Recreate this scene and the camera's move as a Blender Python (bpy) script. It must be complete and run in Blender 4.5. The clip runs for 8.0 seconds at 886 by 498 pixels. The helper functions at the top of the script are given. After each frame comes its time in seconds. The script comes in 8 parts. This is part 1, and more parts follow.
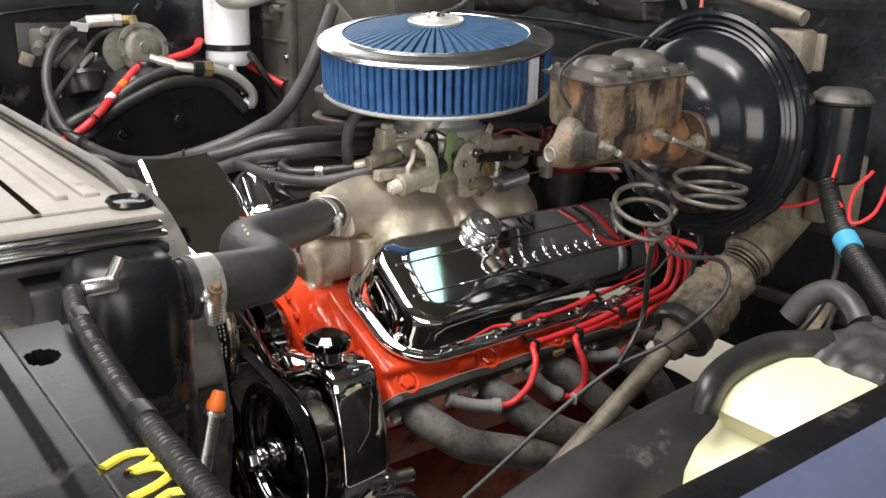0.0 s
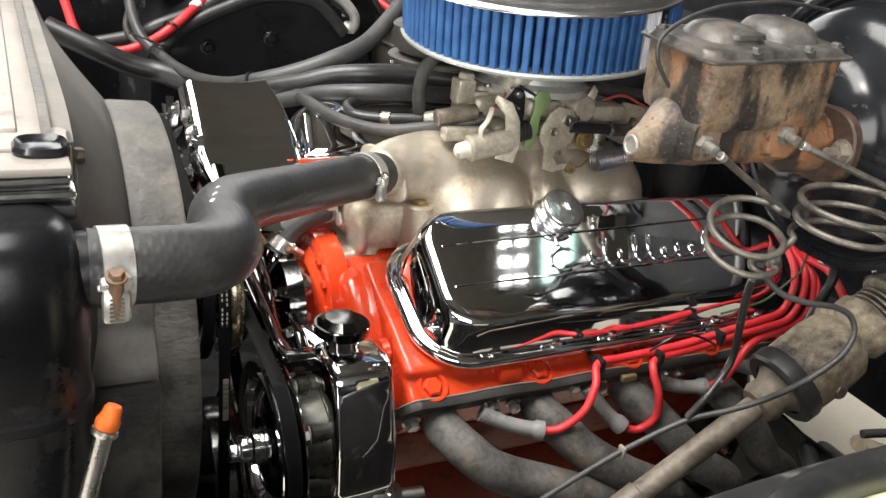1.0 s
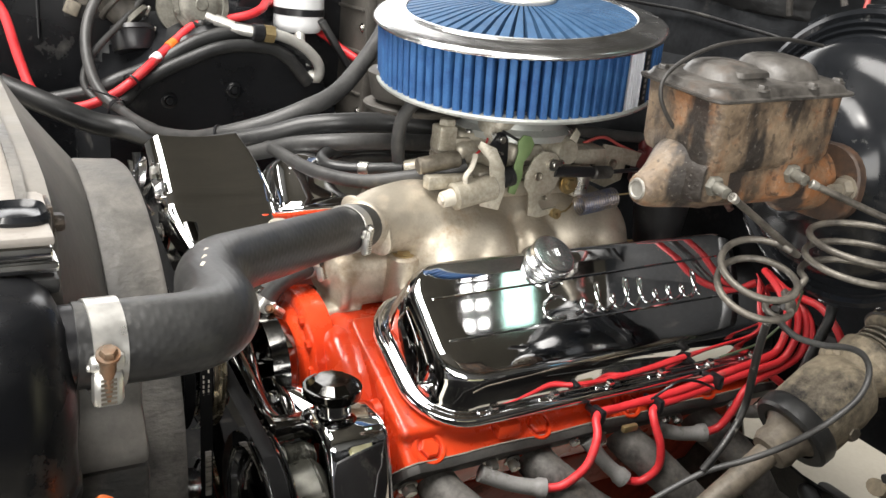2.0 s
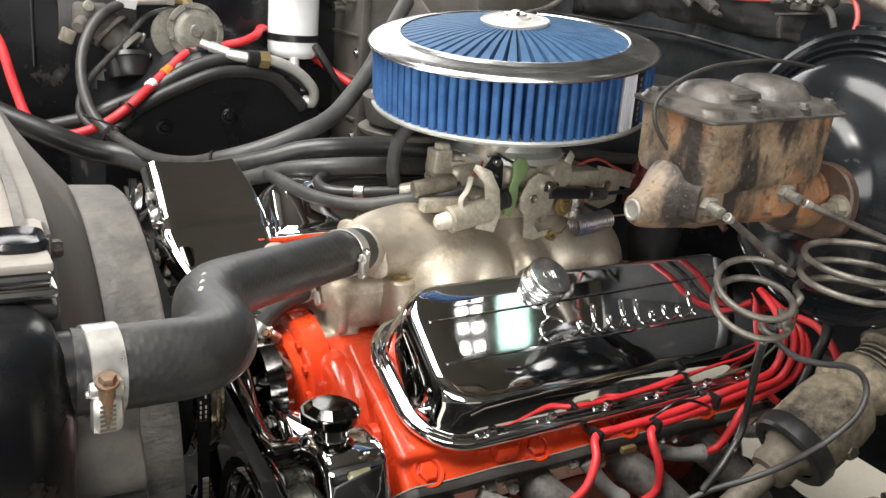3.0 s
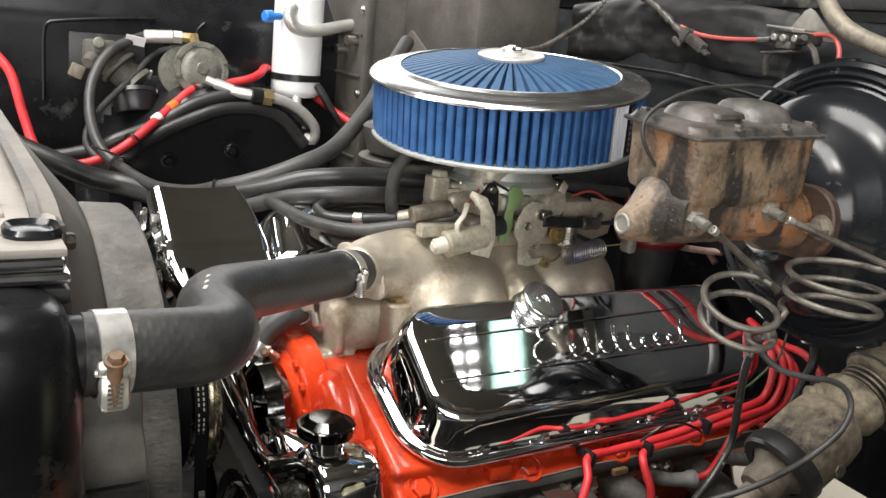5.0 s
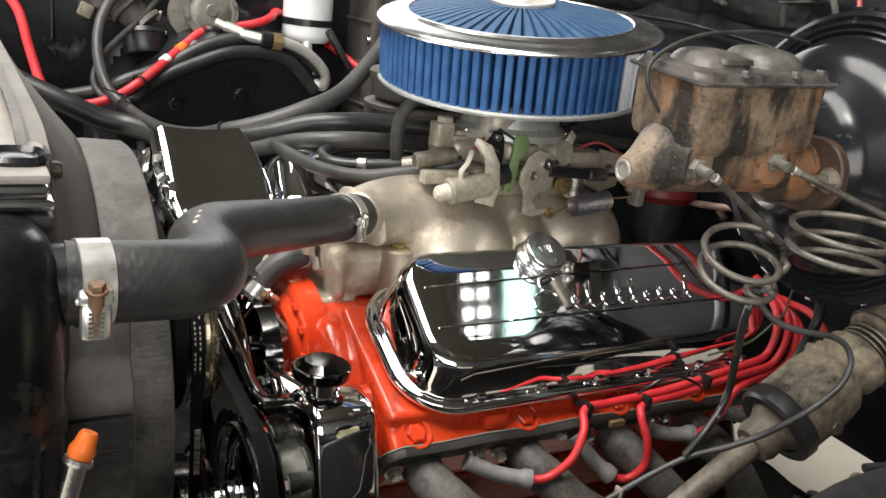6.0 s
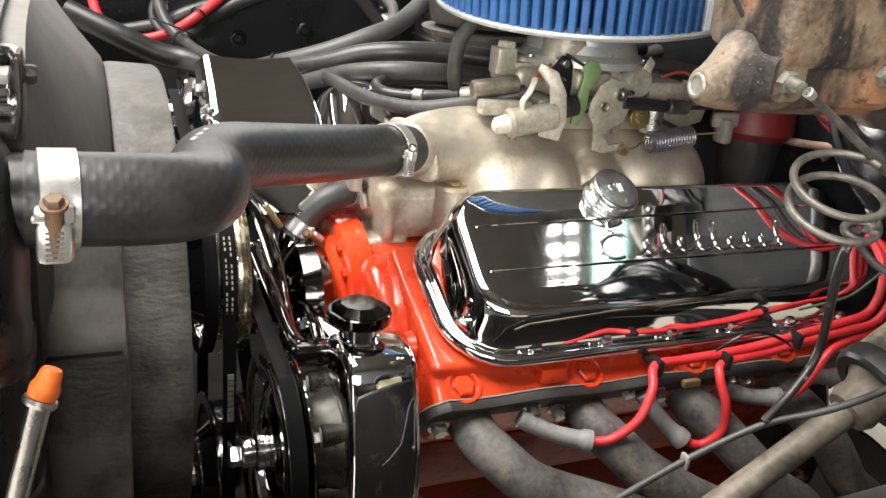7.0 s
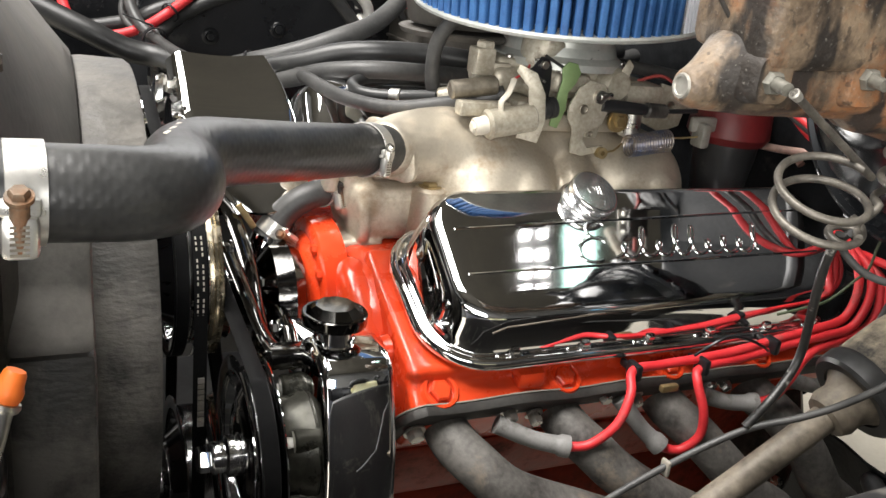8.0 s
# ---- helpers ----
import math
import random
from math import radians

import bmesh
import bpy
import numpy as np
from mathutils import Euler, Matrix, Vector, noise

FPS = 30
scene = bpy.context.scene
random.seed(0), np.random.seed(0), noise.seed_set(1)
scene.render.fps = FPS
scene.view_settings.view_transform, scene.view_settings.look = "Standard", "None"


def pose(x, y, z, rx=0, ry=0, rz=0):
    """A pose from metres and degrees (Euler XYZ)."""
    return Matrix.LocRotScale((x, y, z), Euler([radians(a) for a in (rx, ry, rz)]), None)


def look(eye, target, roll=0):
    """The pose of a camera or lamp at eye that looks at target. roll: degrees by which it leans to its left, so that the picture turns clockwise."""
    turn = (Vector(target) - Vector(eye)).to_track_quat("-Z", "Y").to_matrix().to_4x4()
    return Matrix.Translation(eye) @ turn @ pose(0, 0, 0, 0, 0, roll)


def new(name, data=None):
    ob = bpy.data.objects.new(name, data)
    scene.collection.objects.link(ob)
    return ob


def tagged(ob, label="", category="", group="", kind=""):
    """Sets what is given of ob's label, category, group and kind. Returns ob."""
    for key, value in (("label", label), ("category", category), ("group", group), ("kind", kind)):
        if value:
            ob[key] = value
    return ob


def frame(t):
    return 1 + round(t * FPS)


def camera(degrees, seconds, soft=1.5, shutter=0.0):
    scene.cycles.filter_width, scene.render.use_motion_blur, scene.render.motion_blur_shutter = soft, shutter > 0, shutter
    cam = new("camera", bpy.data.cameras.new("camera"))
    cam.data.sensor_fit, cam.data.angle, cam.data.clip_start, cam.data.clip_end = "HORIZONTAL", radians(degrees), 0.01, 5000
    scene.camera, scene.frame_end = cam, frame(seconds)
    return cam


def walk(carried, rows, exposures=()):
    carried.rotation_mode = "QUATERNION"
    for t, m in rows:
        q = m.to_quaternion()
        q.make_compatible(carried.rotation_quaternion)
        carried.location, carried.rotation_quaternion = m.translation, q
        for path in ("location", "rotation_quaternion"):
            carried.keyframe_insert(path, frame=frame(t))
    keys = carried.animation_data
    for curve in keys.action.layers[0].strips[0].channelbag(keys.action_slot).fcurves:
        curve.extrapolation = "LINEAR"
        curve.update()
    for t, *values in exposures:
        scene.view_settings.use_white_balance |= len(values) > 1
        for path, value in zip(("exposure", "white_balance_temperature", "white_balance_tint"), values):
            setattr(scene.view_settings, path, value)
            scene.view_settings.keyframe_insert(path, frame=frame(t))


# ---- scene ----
cam = camera(53.2, 8.0, soft=1.5)
# seconds, eye, target, roll; x runs to the rear of the truck, y to its passenger side
PATH = [
    (0, (-0.5570, -1.1661, 1.5172), (0.0305, -0.4145, 1.2172), 1.62),
    (0.2, (-0.4974, -1.1199, 1.5229), (0.0595, -0.3491, 1.2137), 2.91),
    (0.3, (-0.4631, -1.1035, 1.5221), (0.0566, -0.3124, 1.1995), 3.65),
    (0.4, (-0.4270, -1.0926, 1.5167), (0.0513, -0.2819, 1.1791), 4.56),
    (0.5, (-0.3868, -1.0777, 1.5165), (0.0554, -0.2569, 1.1550), 5.81),
    (0.7, (-0.3338, -1.0505, 1.5087), (0.0981, -0.2414, 1.1104), 7.88),
    (1, (-0.3444, -1.0484, 1.5122), (0.0928, -0.2335, 1.1315), 6.69),
    (1.2, (-0.3551, -1.0364, 1.5073), (0.1063, -0.2170, 1.1672), 6.44),
    (2.5, (-0.3623, -0.9864, 1.5013), (0.1310, -0.1786, 1.1786), 5.28),
    (3, (-0.3644, -0.9948, 1.5019), (0.1319, -0.1814, 1.1983), 5.02),
    (3.5, (-0.3678, -0.9966, 1.4998), (0.1165, -0.1695, 1.2146), 4.92),
    (4, (-0.3764, -1.0058, 1.4928), (0.1566, -0.1959, 1.2479), 5.98),
    (4.5, (-0.3801, -1.0240, 1.4766), (0.1420, -0.2064, 1.2336), 5.75),
    (4.7, (-0.3784, -1.0252, 1.4749), (0.1276, -0.1980, 1.2307), 5.39),
    (5.8, (-0.3857, -1.0333, 1.4639), (0.1201, -0.2047, 1.2241), 6.15),
    (6, (-0.3593, -1.0308, 1.4599), (0.1253, -0.2058, 1.1692), 6.93),
    (6.2, (-0.3237, -1.0151, 1.4420), (0.1020, -0.1755, 1.1043), 7.88),
    (6.3, (-0.3041, -1.0063, 1.4321), (0.1168, -0.1686, 1.0839), 8.16),
    (6.5, (-0.2796, -0.9956, 1.4198), (0.1204, -0.1521, 1.0614), 6.38),
    (7, (-0.2809, -0.9802, 1.4174), (0.1061, -0.1261, 1.0702), 5.82),
    (7.5, (-0.2832, -0.9693, 1.4111), (0.1206, -0.1170, 1.0786), 6.39),
    (8, (-0.2821, -0.9657, 1.4084), (0.1367, -0.1229, 1.0703), 6.98),
]
walk(cam, [(t, look(eye, target, roll)) for t, eye, target, roll in PATH],
     exposures=[(0.0, -0.05), (0.5, -0.20), (1.0, 0.41), (2.5, 0.35), (3.5, 0.27), (4.5, 0.21), (5.8, 0.05), (6.2, 0.06), (6.6, 0.55), (7.0, 0.61), (8.0, 0.53)])

# ---- light ----
world = bpy.data.worlds.new("world")
scene.world = world
world.use_nodes = True
wn = world.node_tree.nodes
sky = wn.new("ShaderNodeTexSky")
sky.sky_type, sky.sun_disc = "NISHITA", False
sky.sun_elevation, sky.sun_rotation = radians(50), radians(120)
wn["Background"].inputs["Strength"].default_value = 0.10
world.node_tree.links.new(sky.outputs["Color"], wn["Background"].inputs["Color"])
sun = new("sun", bpy.data.lights.new("sun", "SUN"))
sun.data.energy, sun.data.angle, sun.data.color = 1.0, radians(12), (1.0, 0.95, 0.88)
sun.matrix_world = look((-6, -2, 9), (0, 0, 0))
scene.view_settings.exposure = 0.0


def window_lamp(name, at, target, w, h, power, color=(1.0, 0.965, 0.918)):
    data = bpy.data.lights.new(name, "AREA")
    data.shape, data.size, data.size_y, data.energy, data.color = "RECTANGLE", w, h, power, color
    lamp = new(name, data)
    lamp.matrix_world = look(at, target)
    return lamp


window_lamp("door_daylight", (-4.45, -0.3, 1.75), (0, -0.3, 1.3), 3.8, 2.6, 60)
window_lamp("side_door_daylight", (-2.3, -4.45, 1.95), (-0.6, 0, 1.3), 3.9, 2.4, 230)
window_lamp("roof_light_daylight", (-1.6, -0.1, 4.97), (-1.6, -0.1, 0), 2.4, 3.6, 385)
# added fill with no known window; brightens the chrome lid and dark sides
window_lamp("north_fill", (1.2, 4.5, 3.4), (0.3, 0, 1.3), 4.2, 1.7, 75)
window_lamp("roof_window_daylight", (2.655, -0.72, 5.06), (2.655, -0.72, 0), 0.60, 0.64, 8)


# ---- geometry ----
def bm_of(verts, faces):
    bm = bmesh.new()
    vs = [bm.verts.new(v) for v in verts]
    for f in faces:
        try:
            bm.faces.new([vs[i] for i in f])
        except ValueError:
            pass
    return bm


def joined(*bms):
    """Several bmeshes in one."""
    out = bmesh.new()
    for bm in bms:
        at = {v: out.verts.new(v.co) for v in bm.verts}
        for f in bm.faces:
            try:
                out.faces.new([at[v] for v in f.verts])
            except ValueError:
                pass
        bm.free()
    return out


def moved(bm, m):
    bmesh.ops.transform(bm, matrix=m, verts=bm.verts)
    return bm


def along(a, b, spin=0.0):
    """A pose at a whose z axis points to b."""
    turn = (Vector(b) - Vector(a)).to_track_quat("Z", "Y").to_matrix().to_4x4()
    return Matrix.Translation(a) @ turn @ Matrix.Rotation(radians(spin), 4, "Z")


def box(lo, hi, bevel=0.003, segs=2):
    """A box between two corners, with rounded edges."""
    lo, hi = Vector(lo), Vector(hi)
    bm = bmesh.new()
    bmesh.ops.create_cube(bm, size=1.0)
    moved(bm, Matrix.LocRotScale((lo + hi) / 2, None, [abs(c) for c in (hi - lo)]))
    if bevel:
        bmesh.ops.bevel(bm, geom=bm.edges[:], offset=bevel, segments=segs, profile=0.5, affect="EDGES")
    return bm


def lathe(profile, m=None, segs=32, closed=False):
    """Rings of (radius, height) round the z axis, then laid by the pose m."""
    verts, faces, n = [], [], len(profile)
    for i in range(segs):
        a = 2 * math.pi * i / segs
        verts += [(r * math.cos(a), r * math.sin(a), h) for r, h in profile]
    for i in range(segs):
        j = (i + 1) % segs
        for k in range(n if closed else n - 1):
            l = (k + 1) % n
            faces.append((i * n + k, j * n + k, j * n + l, i * n + l))
    bm = bm_of(verts, faces)
    bmesh.ops.remove_doubles(bm, verts=bm.verts, dist=1e-6)
    bmesh.ops.recalc_face_normals(bm, faces=bm.faces)
    return moved(bm, m) if m is not None else bm


def rod(a, b, r, r2=None, segs=16, bevel=0.0):
    length = (Vector(b) - Vector(a)).length
    r2 = r if r2 is None else r2
    e = min(bevel, length / 3)
    prof = [(0, 0), (r - e, 0), (r, e), (r2, length - e), (r2 - e, length), (0, length)]
    return lathe(prof, along(a, b), segs)


def smooth_path(points, step=0.008):
    """A rounded line through the points."""
    p = np.array(points, float)
    p = np.vstack([2 * p[0] - p[1], p, 2 * p[-1] - p[-2]])
    out = []
    for i in range(1, len(p) - 2):
        n = max(2, int(np.linalg.norm(p[i + 1] - p[i]) / step))
        for k in range(n):
            t = k / n
            out.append(0.5 * (2 * p[i] + (p[i + 1] - p[i - 1]) * t + (2 * p[i - 1] - 5 * p[i] + 4 * p[i + 1] - p[i + 2]) * t * t
                              + (3 * p[i] - p[i - 1] - 3 * p[i + 1] + p[i + 2]) * t ** 3))
    out.append(p[-2])
    return np.array(out)


def tube(points, r, segs=12, step=0.008, bore=0.0, wave=None, flat=1.0):
    """A hose or wire through the points; r: radius, or a function of the way along (0 to 1) and the metres gone."""
    c = smooth_path(points, step)
    gone = np.r_[0, np.cumsum(np.linalg.norm(np.diff(c, axis=0), axis=1))]
    d = np.gradient(c, axis=0)
    d /= np.linalg.norm(d, axis=1)[:, None]
    up = np.cross(d[0], (0.31, 0.17, 0.93))
    up /= np.linalg.norm(up)
    verts, faces = [], []
    for i in range(len(c)):
        up = up - d[i] * (up @ d[i])
        up /= np.linalg.norm(up)
        side = np.cross(d[i], up)
        rad = r(gone[i] / gone[-1], gone[i]) if callable(r) else r
        for k in range(segs):
            a = 2 * math.pi * k / segs
            verts.append(tuple(c[i] + rad * (math.cos(a) * up + flat * math.sin(a) * side)))
    for i in range(len(c) - 1):
        for k in range(segs):
            l = (k + 1) % segs
            faces.append((i * segs + k, i * segs + l, (i + 1) * segs + l, (i + 1) * segs + k))
    faces += [tuple(range(segs - 1, -1, -1)), tuple(range((len(c) - 1) * segs, len(c) * segs))]
    bm = bm_of(verts, faces)
    bmesh.ops.recalc_face_normals(bm, faces=bm.faces)
    return bm


def slab(outline, depth, m=None, bevel=0.0, segs=2):
    """A flat outline in x, y raised by depth along z, then laid by the pose m."""
    bm = bmesh.new()
    face = bm.faces.new([bm.verts.new((x, y, 0)) for x, y in outline])
    out = bmesh.ops.extrude_face_region(bm, geom=[face])
    bmesh.ops.translate(bm, verts=[v for v in out["geom"] if isinstance(v, bmesh.types.BMVert)], vec=(0, 0, depth))
    bmesh.ops.recalc_face_normals(bm, faces=bm.faces)
    if bevel:
        bmesh.ops.bevel(bm, geom=bm.edges[:], offset=bevel, segments=segs, profile=0.5, affect="EDGES", clamp_overlap=True)
    return moved(bm, m) if m is not None else bm


def loft(rings, cap=True):
    """A skin over rings that have the same number of points."""
    n = len(rings[0])
    verts = [tuple(p) for ring in rings for p in ring]
    faces = [(i * n + k, i * n + (k + 1) % n, (i + 1) * n + (k + 1) % n, (i + 1) * n + k) for i in range(len(rings) - 1) for k in range(n)]
    if cap:
        faces += [tuple(range(n - 1, -1, -1)), tuple(range((len(rings) - 1) * n, len(rings) * n))]
    bm = bm_of(verts, faces)
    bmesh.ops.recalc_face_normals(bm, faces=bm.faces)
    return bm


def rounded(w, h, r, n=5):
    """A rounded rectangle about the origin."""
    pts = []
    for cx, cy, a0 in ((w / 2 - r, h / 2 - r, 0), (-w / 2 + r, h / 2 - r, 90), (-w / 2 + r, -h / 2 + r, 180), (w / 2 - r, -h / 2 + r, 270)):
        pts += [(cx + r * math.cos(radians(a0 + 90 * k / n)), cy + r * math.sin(radians(a0 + 90 * k / n))) for k in range(n + 1)]
    return pts


def sheet(fn, nu, nv, thick=0.0):
    """A sheet of points fn(u, v), u and v from 0 to 1."""
    verts = [fn(i / nu, j / nv) for i in range(nu + 1) for j in range(nv + 1)]
    faces = [(i * (nv + 1) + j, (i + 1) * (nv + 1) + j, (i + 1) * (nv + 1) + j + 1, i * (nv + 1) + j + 1) for i in range(nu) for j in range(nv)]
    bm = bm_of(verts, faces)
    bmesh.ops.recalc_face_normals(bm, faces=bm.faces)
    if thick:
        bmesh.ops.solidify(bm, geom=bm.faces[:], thickness=thick)
    return bm


def hexbolt(m, r=0.008, h=0.006, washer=0.0):
    """A hexagon head, its foot at the pose m."""
    prof = [(0, 0), (r, 0), (r, h * 0.75), (r * 0.82, h), (0, h)]
    head = lathe(prof, m, 6)
    if washer:
        return joined(head, lathe([(0, -0.0005), (washer, -0.0005), (washer, 0.0015), (0, 0.0015)], m, 20))
    return head


def finish(bm, name, material, crease=38):
    for f in bm.faces:
        f.smooth = True
    for e in bm.edges:
        if len(e.link_faces) == 2 and e.calc_face_angle(0) > radians(crease):
            e.smooth = False
    me = bpy.data.meshes.new(name)
    bm.to_mesh(me)
    bm.free()
    me.materials.append(material)
    return me


def world_at(ob):
    v = Vector((0, 0, 0))
    while ob is not None:
        v += ob.location
        ob = ob.parent
    return v


def part(name, bm, material, parent, label="", crease=38):
    """One mesh under a thing or under a part; the bmesh is in world places."""
    moved(bm, Matrix.Translation(-world_at(parent)))
    ob = new(name, finish(bm, name, material, crease))
    ob.parent = parent
    return tagged(ob, label)


def thing(name, at, label, category, group="", kind=""):
    ob = new(name)
    ob.location = at
    ob.empty_display_size = 0.02
    return tagged(ob, label, category, group, kind)


def fused(ob, size=0.0035, rounds=10):
    """Grows the pieces of a casting into one skin with soft fillets."""
    r = ob.modifiers.new("grown", "REMESH")
    r.mode, r.voxel_size, r.use_smooth_shade = "VOXEL", size, True
    s = ob.modifiers.new("fillet", "SMOOTH")
    s.factor, s.iterations = 0.5, rounds
    return ob


def solo(name, bm, material, label, category="", group="", kind="", crease=38):
    """A thing of one mesh, its origin at its foot."""
    cs = [v.co for v in bm.verts]
    lo = Vector([min(c[i] for c in cs) for i in range(3)])
    hi = Vector([max(c[i] for c in cs) for i in range(3)])
    at = Vector(((lo.x + hi.x) / 2, (lo.y + hi.y) / 2, lo.z))
    moved(bm, Matrix.Translation(-at))
    ob = new(name, finish(bm, name, material, crease))
    ob.location = at
    return tagged(ob, label, category, group, kind)


# ---- materials ----
def surface(name, c1, c2=None, rough=(0.4, 0.5), metal=0.0, scale=20.0, bump=0.1, grain=200.0, spec=0.5, coat=0.0, dirt=None, dirt_amount=0.0, dirt_scale=9.0, deep=0.002, stretch=(1, 1, 1)):
    """Two tones of a base colour in patches, with fine relief, and dirt in patches of its own shape."""
    m = bpy.data.materials.new(name)
    m.use_nodes = True
    nt = m.node_tree
    n, l = nt.nodes, nt.links
    b = n["Principled BSDF"]
    co = n.new("ShaderNodeTexCoord")
    mp = n.new("ShaderNodeMapping")
    mp.inputs["Scale"].default_value = stretch
    l.new(co.outputs["Object"], mp.inputs["Vector"])
    patch = n.new("ShaderNodeTexNoise")
    patch.inputs["Scale"].default_value, patch.inputs["Detail"].default_value, patch.inputs["Roughness"].default_value = scale, 6.0, 0.62
    l.new(mp.outputs["Vector"], patch.inputs["Vector"])
    fine = n.new("ShaderNodeTexNoise")
    fine.inputs["Scale"].default_value, fine.inputs["Detail"].default_value = grain, 3.0
    l.new(mp.outputs["Vector"], fine.inputs["Vector"])
    ramp = n.new("ShaderNodeValToRGB")
    ramp.color_ramp.elements[0].position, ramp.color_ramp.elements[1].position = 0.32, 0.68
    ramp.color_ramp.elements[0].color = (*c1, 1)
    ramp.color_ramp.elements[1].color = (*(c2 or c1), 1)
    mix = n.new("ShaderNodeMath")
    mix.operation, mix.use_clamp = "MULTIPLY_ADD", True
    l.new(fine.outputs["Fac"], mix.inputs[0])
    mix.inputs[1].default_value = 0.35
    l.new(patch.outputs["Fac"], mix.inputs[2])
    sub = n.new("ShaderNodeMath")
    sub.operation = "SUBTRACT"
    l.new(mix.outputs[0], sub.inputs[0])
    sub.inputs[1].default_value = 0.175
    l.new(sub.outputs[0], ramp.inputs["Fac"])
    rr = n.new("ShaderNodeMapRange")
    rr.inputs["From Min"].default_value, rr.inputs["From Max"].default_value = 0.3, 0.7
    rr.inputs["To Min"].default_value, rr.inputs["To Max"].default_value = rough
    l.new(patch.outputs["Fac"], rr.inputs["Value"])
    colour, roughness = ramp.outputs["Color"], rr.outputs["Result"]
    metalness = None
    if dirt:
        dn = n.new("ShaderNodeTexNoise")
        dn.inputs["Scale"].default_value, dn.inputs["Detail"].default_value, dn.inputs["Roughness"].default_value = dirt_scale, 8.0, 0.7
        l.new(co.outputs["Object"], dn.inputs["Vector"])
        dr = n.new("ShaderNodeMapRange")
        edge = 0.72 - 0.42 * dirt_amount
        dr.inputs["From Min"].default_value, dr.inputs["From Max"].default_value = edge - 0.06, edge + 0.10
        l.new(dn.outputs["Fac"], dr.inputs["Value"])
        dm = n.new("ShaderNodeMix")
        dm.data_type = "RGBA"
        l.new(dr.outputs["Result"], dm.inputs["Factor"])
        l.new(colour, dm.inputs["A"])
        dm.inputs["B"].default_value = (*dirt, 1)
        colour = dm.outputs["Result"]
        rm = n.new("ShaderNodeMix")
        l.new(dr.outputs["Result"], rm.inputs["Factor"])
        l.new(roughness, rm.inputs["A"])
        rm.inputs["B"].default_value = 0.8
        roughness = rm.outputs["Result"]
        if metal > 0:
            mm = n.new("ShaderNodeMath")
            mm.operation, mm.use_clamp = "MULTIPLY_ADD", True
            l.new(dr.outputs["Result"], mm.inputs[0])
            mm.inputs[1].default_value, mm.inputs[2].default_value = -metal, metal
            metalness = mm.outputs[0]
    l.new(colour, b.inputs["Base Color"])
    l.new(roughness, b.inputs["Roughness"])
    if metalness is not None:
        l.new(metalness, b.inputs["Metallic"])
    else:
        b.inputs["Metallic"].default_value = metal
    b.inputs["Specular IOR Level"].default_value = spec
    b.inputs["Coat Weight"].default_value = coat
    b.inputs["Coat Roughness"].default_value = 0.12
    if bump:
        bp = n.new("ShaderNodeBump")
        bp.inputs["Strength"].default_value, bp.inputs["Distance"].default_value = bump, deep
        l.new(mix.outputs[0], bp.inputs["Height"])
        l.new(bp.outputs["Normal"], b.inputs["Normal"])
    return m


CHROME = surface("chrome", (0.80, 0.81, 0.82), (0.86, 0.86, 0.86), (0.025, 0.06), 1.0, 14, 0.03, 90, deep=0.001)
CHROME_WORN = surface("worn chrome", (0.62, 0.62, 0.62), (0.78, 0.78, 0.77), (0.10, 0.22), 1.0, 25, 0.08, 150)
STEEL = surface("zinc-plated steel", (0.50, 0.49, 0.46), (0.66, 0.64, 0.60), (0.22, 0.36), 1.0, 40, 0.1, 300)
ORANGE = surface("orange engine paint", (0.62, 0.043, 0.011), (0.71, 0.066, 0.016), (0.20, 0.36), 0.0, 12, 0.34, 70, coat=0.45, dirt=(0.22, 0.03, 0.012), dirt_amount=0.18, dirt_scale=22, deep=0.003)
ALLOY = surface("satin cast aluminium", (0.44, 0.39, 0.31), (0.60, 0.545, 0.45), (0.38, 0.54), 0.72, 11, 0.2, 300, dirt=(0.25, 0.19, 0.125), dirt_amount=0.36, dirt_scale=14)
CARB = surface("tarnished carburettor alloy", (0.29, 0.26, 0.20), (0.50, 0.465, 0.385), (0.36, 0.52), 0.4, 30, 0.2, 240, dirt=(0.10, 0.075, 0.05), dirt_amount=0.24, dirt_scale=32)
CARB_DARK = surface("dark linkage steel", (0.16, 0.14, 0.11), (0.30, 0.27, 0.22), (0.35, 0.5), 0.8, 50, 0.15, 260)
RUBBER = surface("black rubber", (0.013, 0.0135, 0.014), (0.028, 0.028, 0.0275), (0.34, 0.46), 0.0, 16, 0.10, 260, dirt=(0.11, 0.105, 0.095), dirt_amount=0.09, dirt_scale=14)
RUBBER_GREY = surface("dusty grey rubber hose", (0.028, 0.028, 0.028), (0.060, 0.059, 0.057), (0.40, 0.56), 0.0, 30, 0.12, 260, dirt=(0.16, 0.145, 0.12), dirt_amount=0.14, dirt_scale=18)
PLASTIC = surface("black moulded plastic", (0.009, 0.009, 0.010), (0.016, 0.016, 0.018), (0.24, 0.40), 0.0, 16, 0.10, 320, spec=0.42, dirt=(0.06, 0.058, 0.052), dirt_amount=0.08, dirt_scale=18)
SHROUD = surface("black shroud plastic", (0.026, 0.0255, 0.0245), (0.062, 0.060, 0.056), (0.40, 0.62), 0.0, 9, 0.6, 110, dirt=(0.16, 0.150, 0.136), dirt_amount=0.50, dirt_scale=12, deep=0.006, stretch=(1, 1, 2.2))


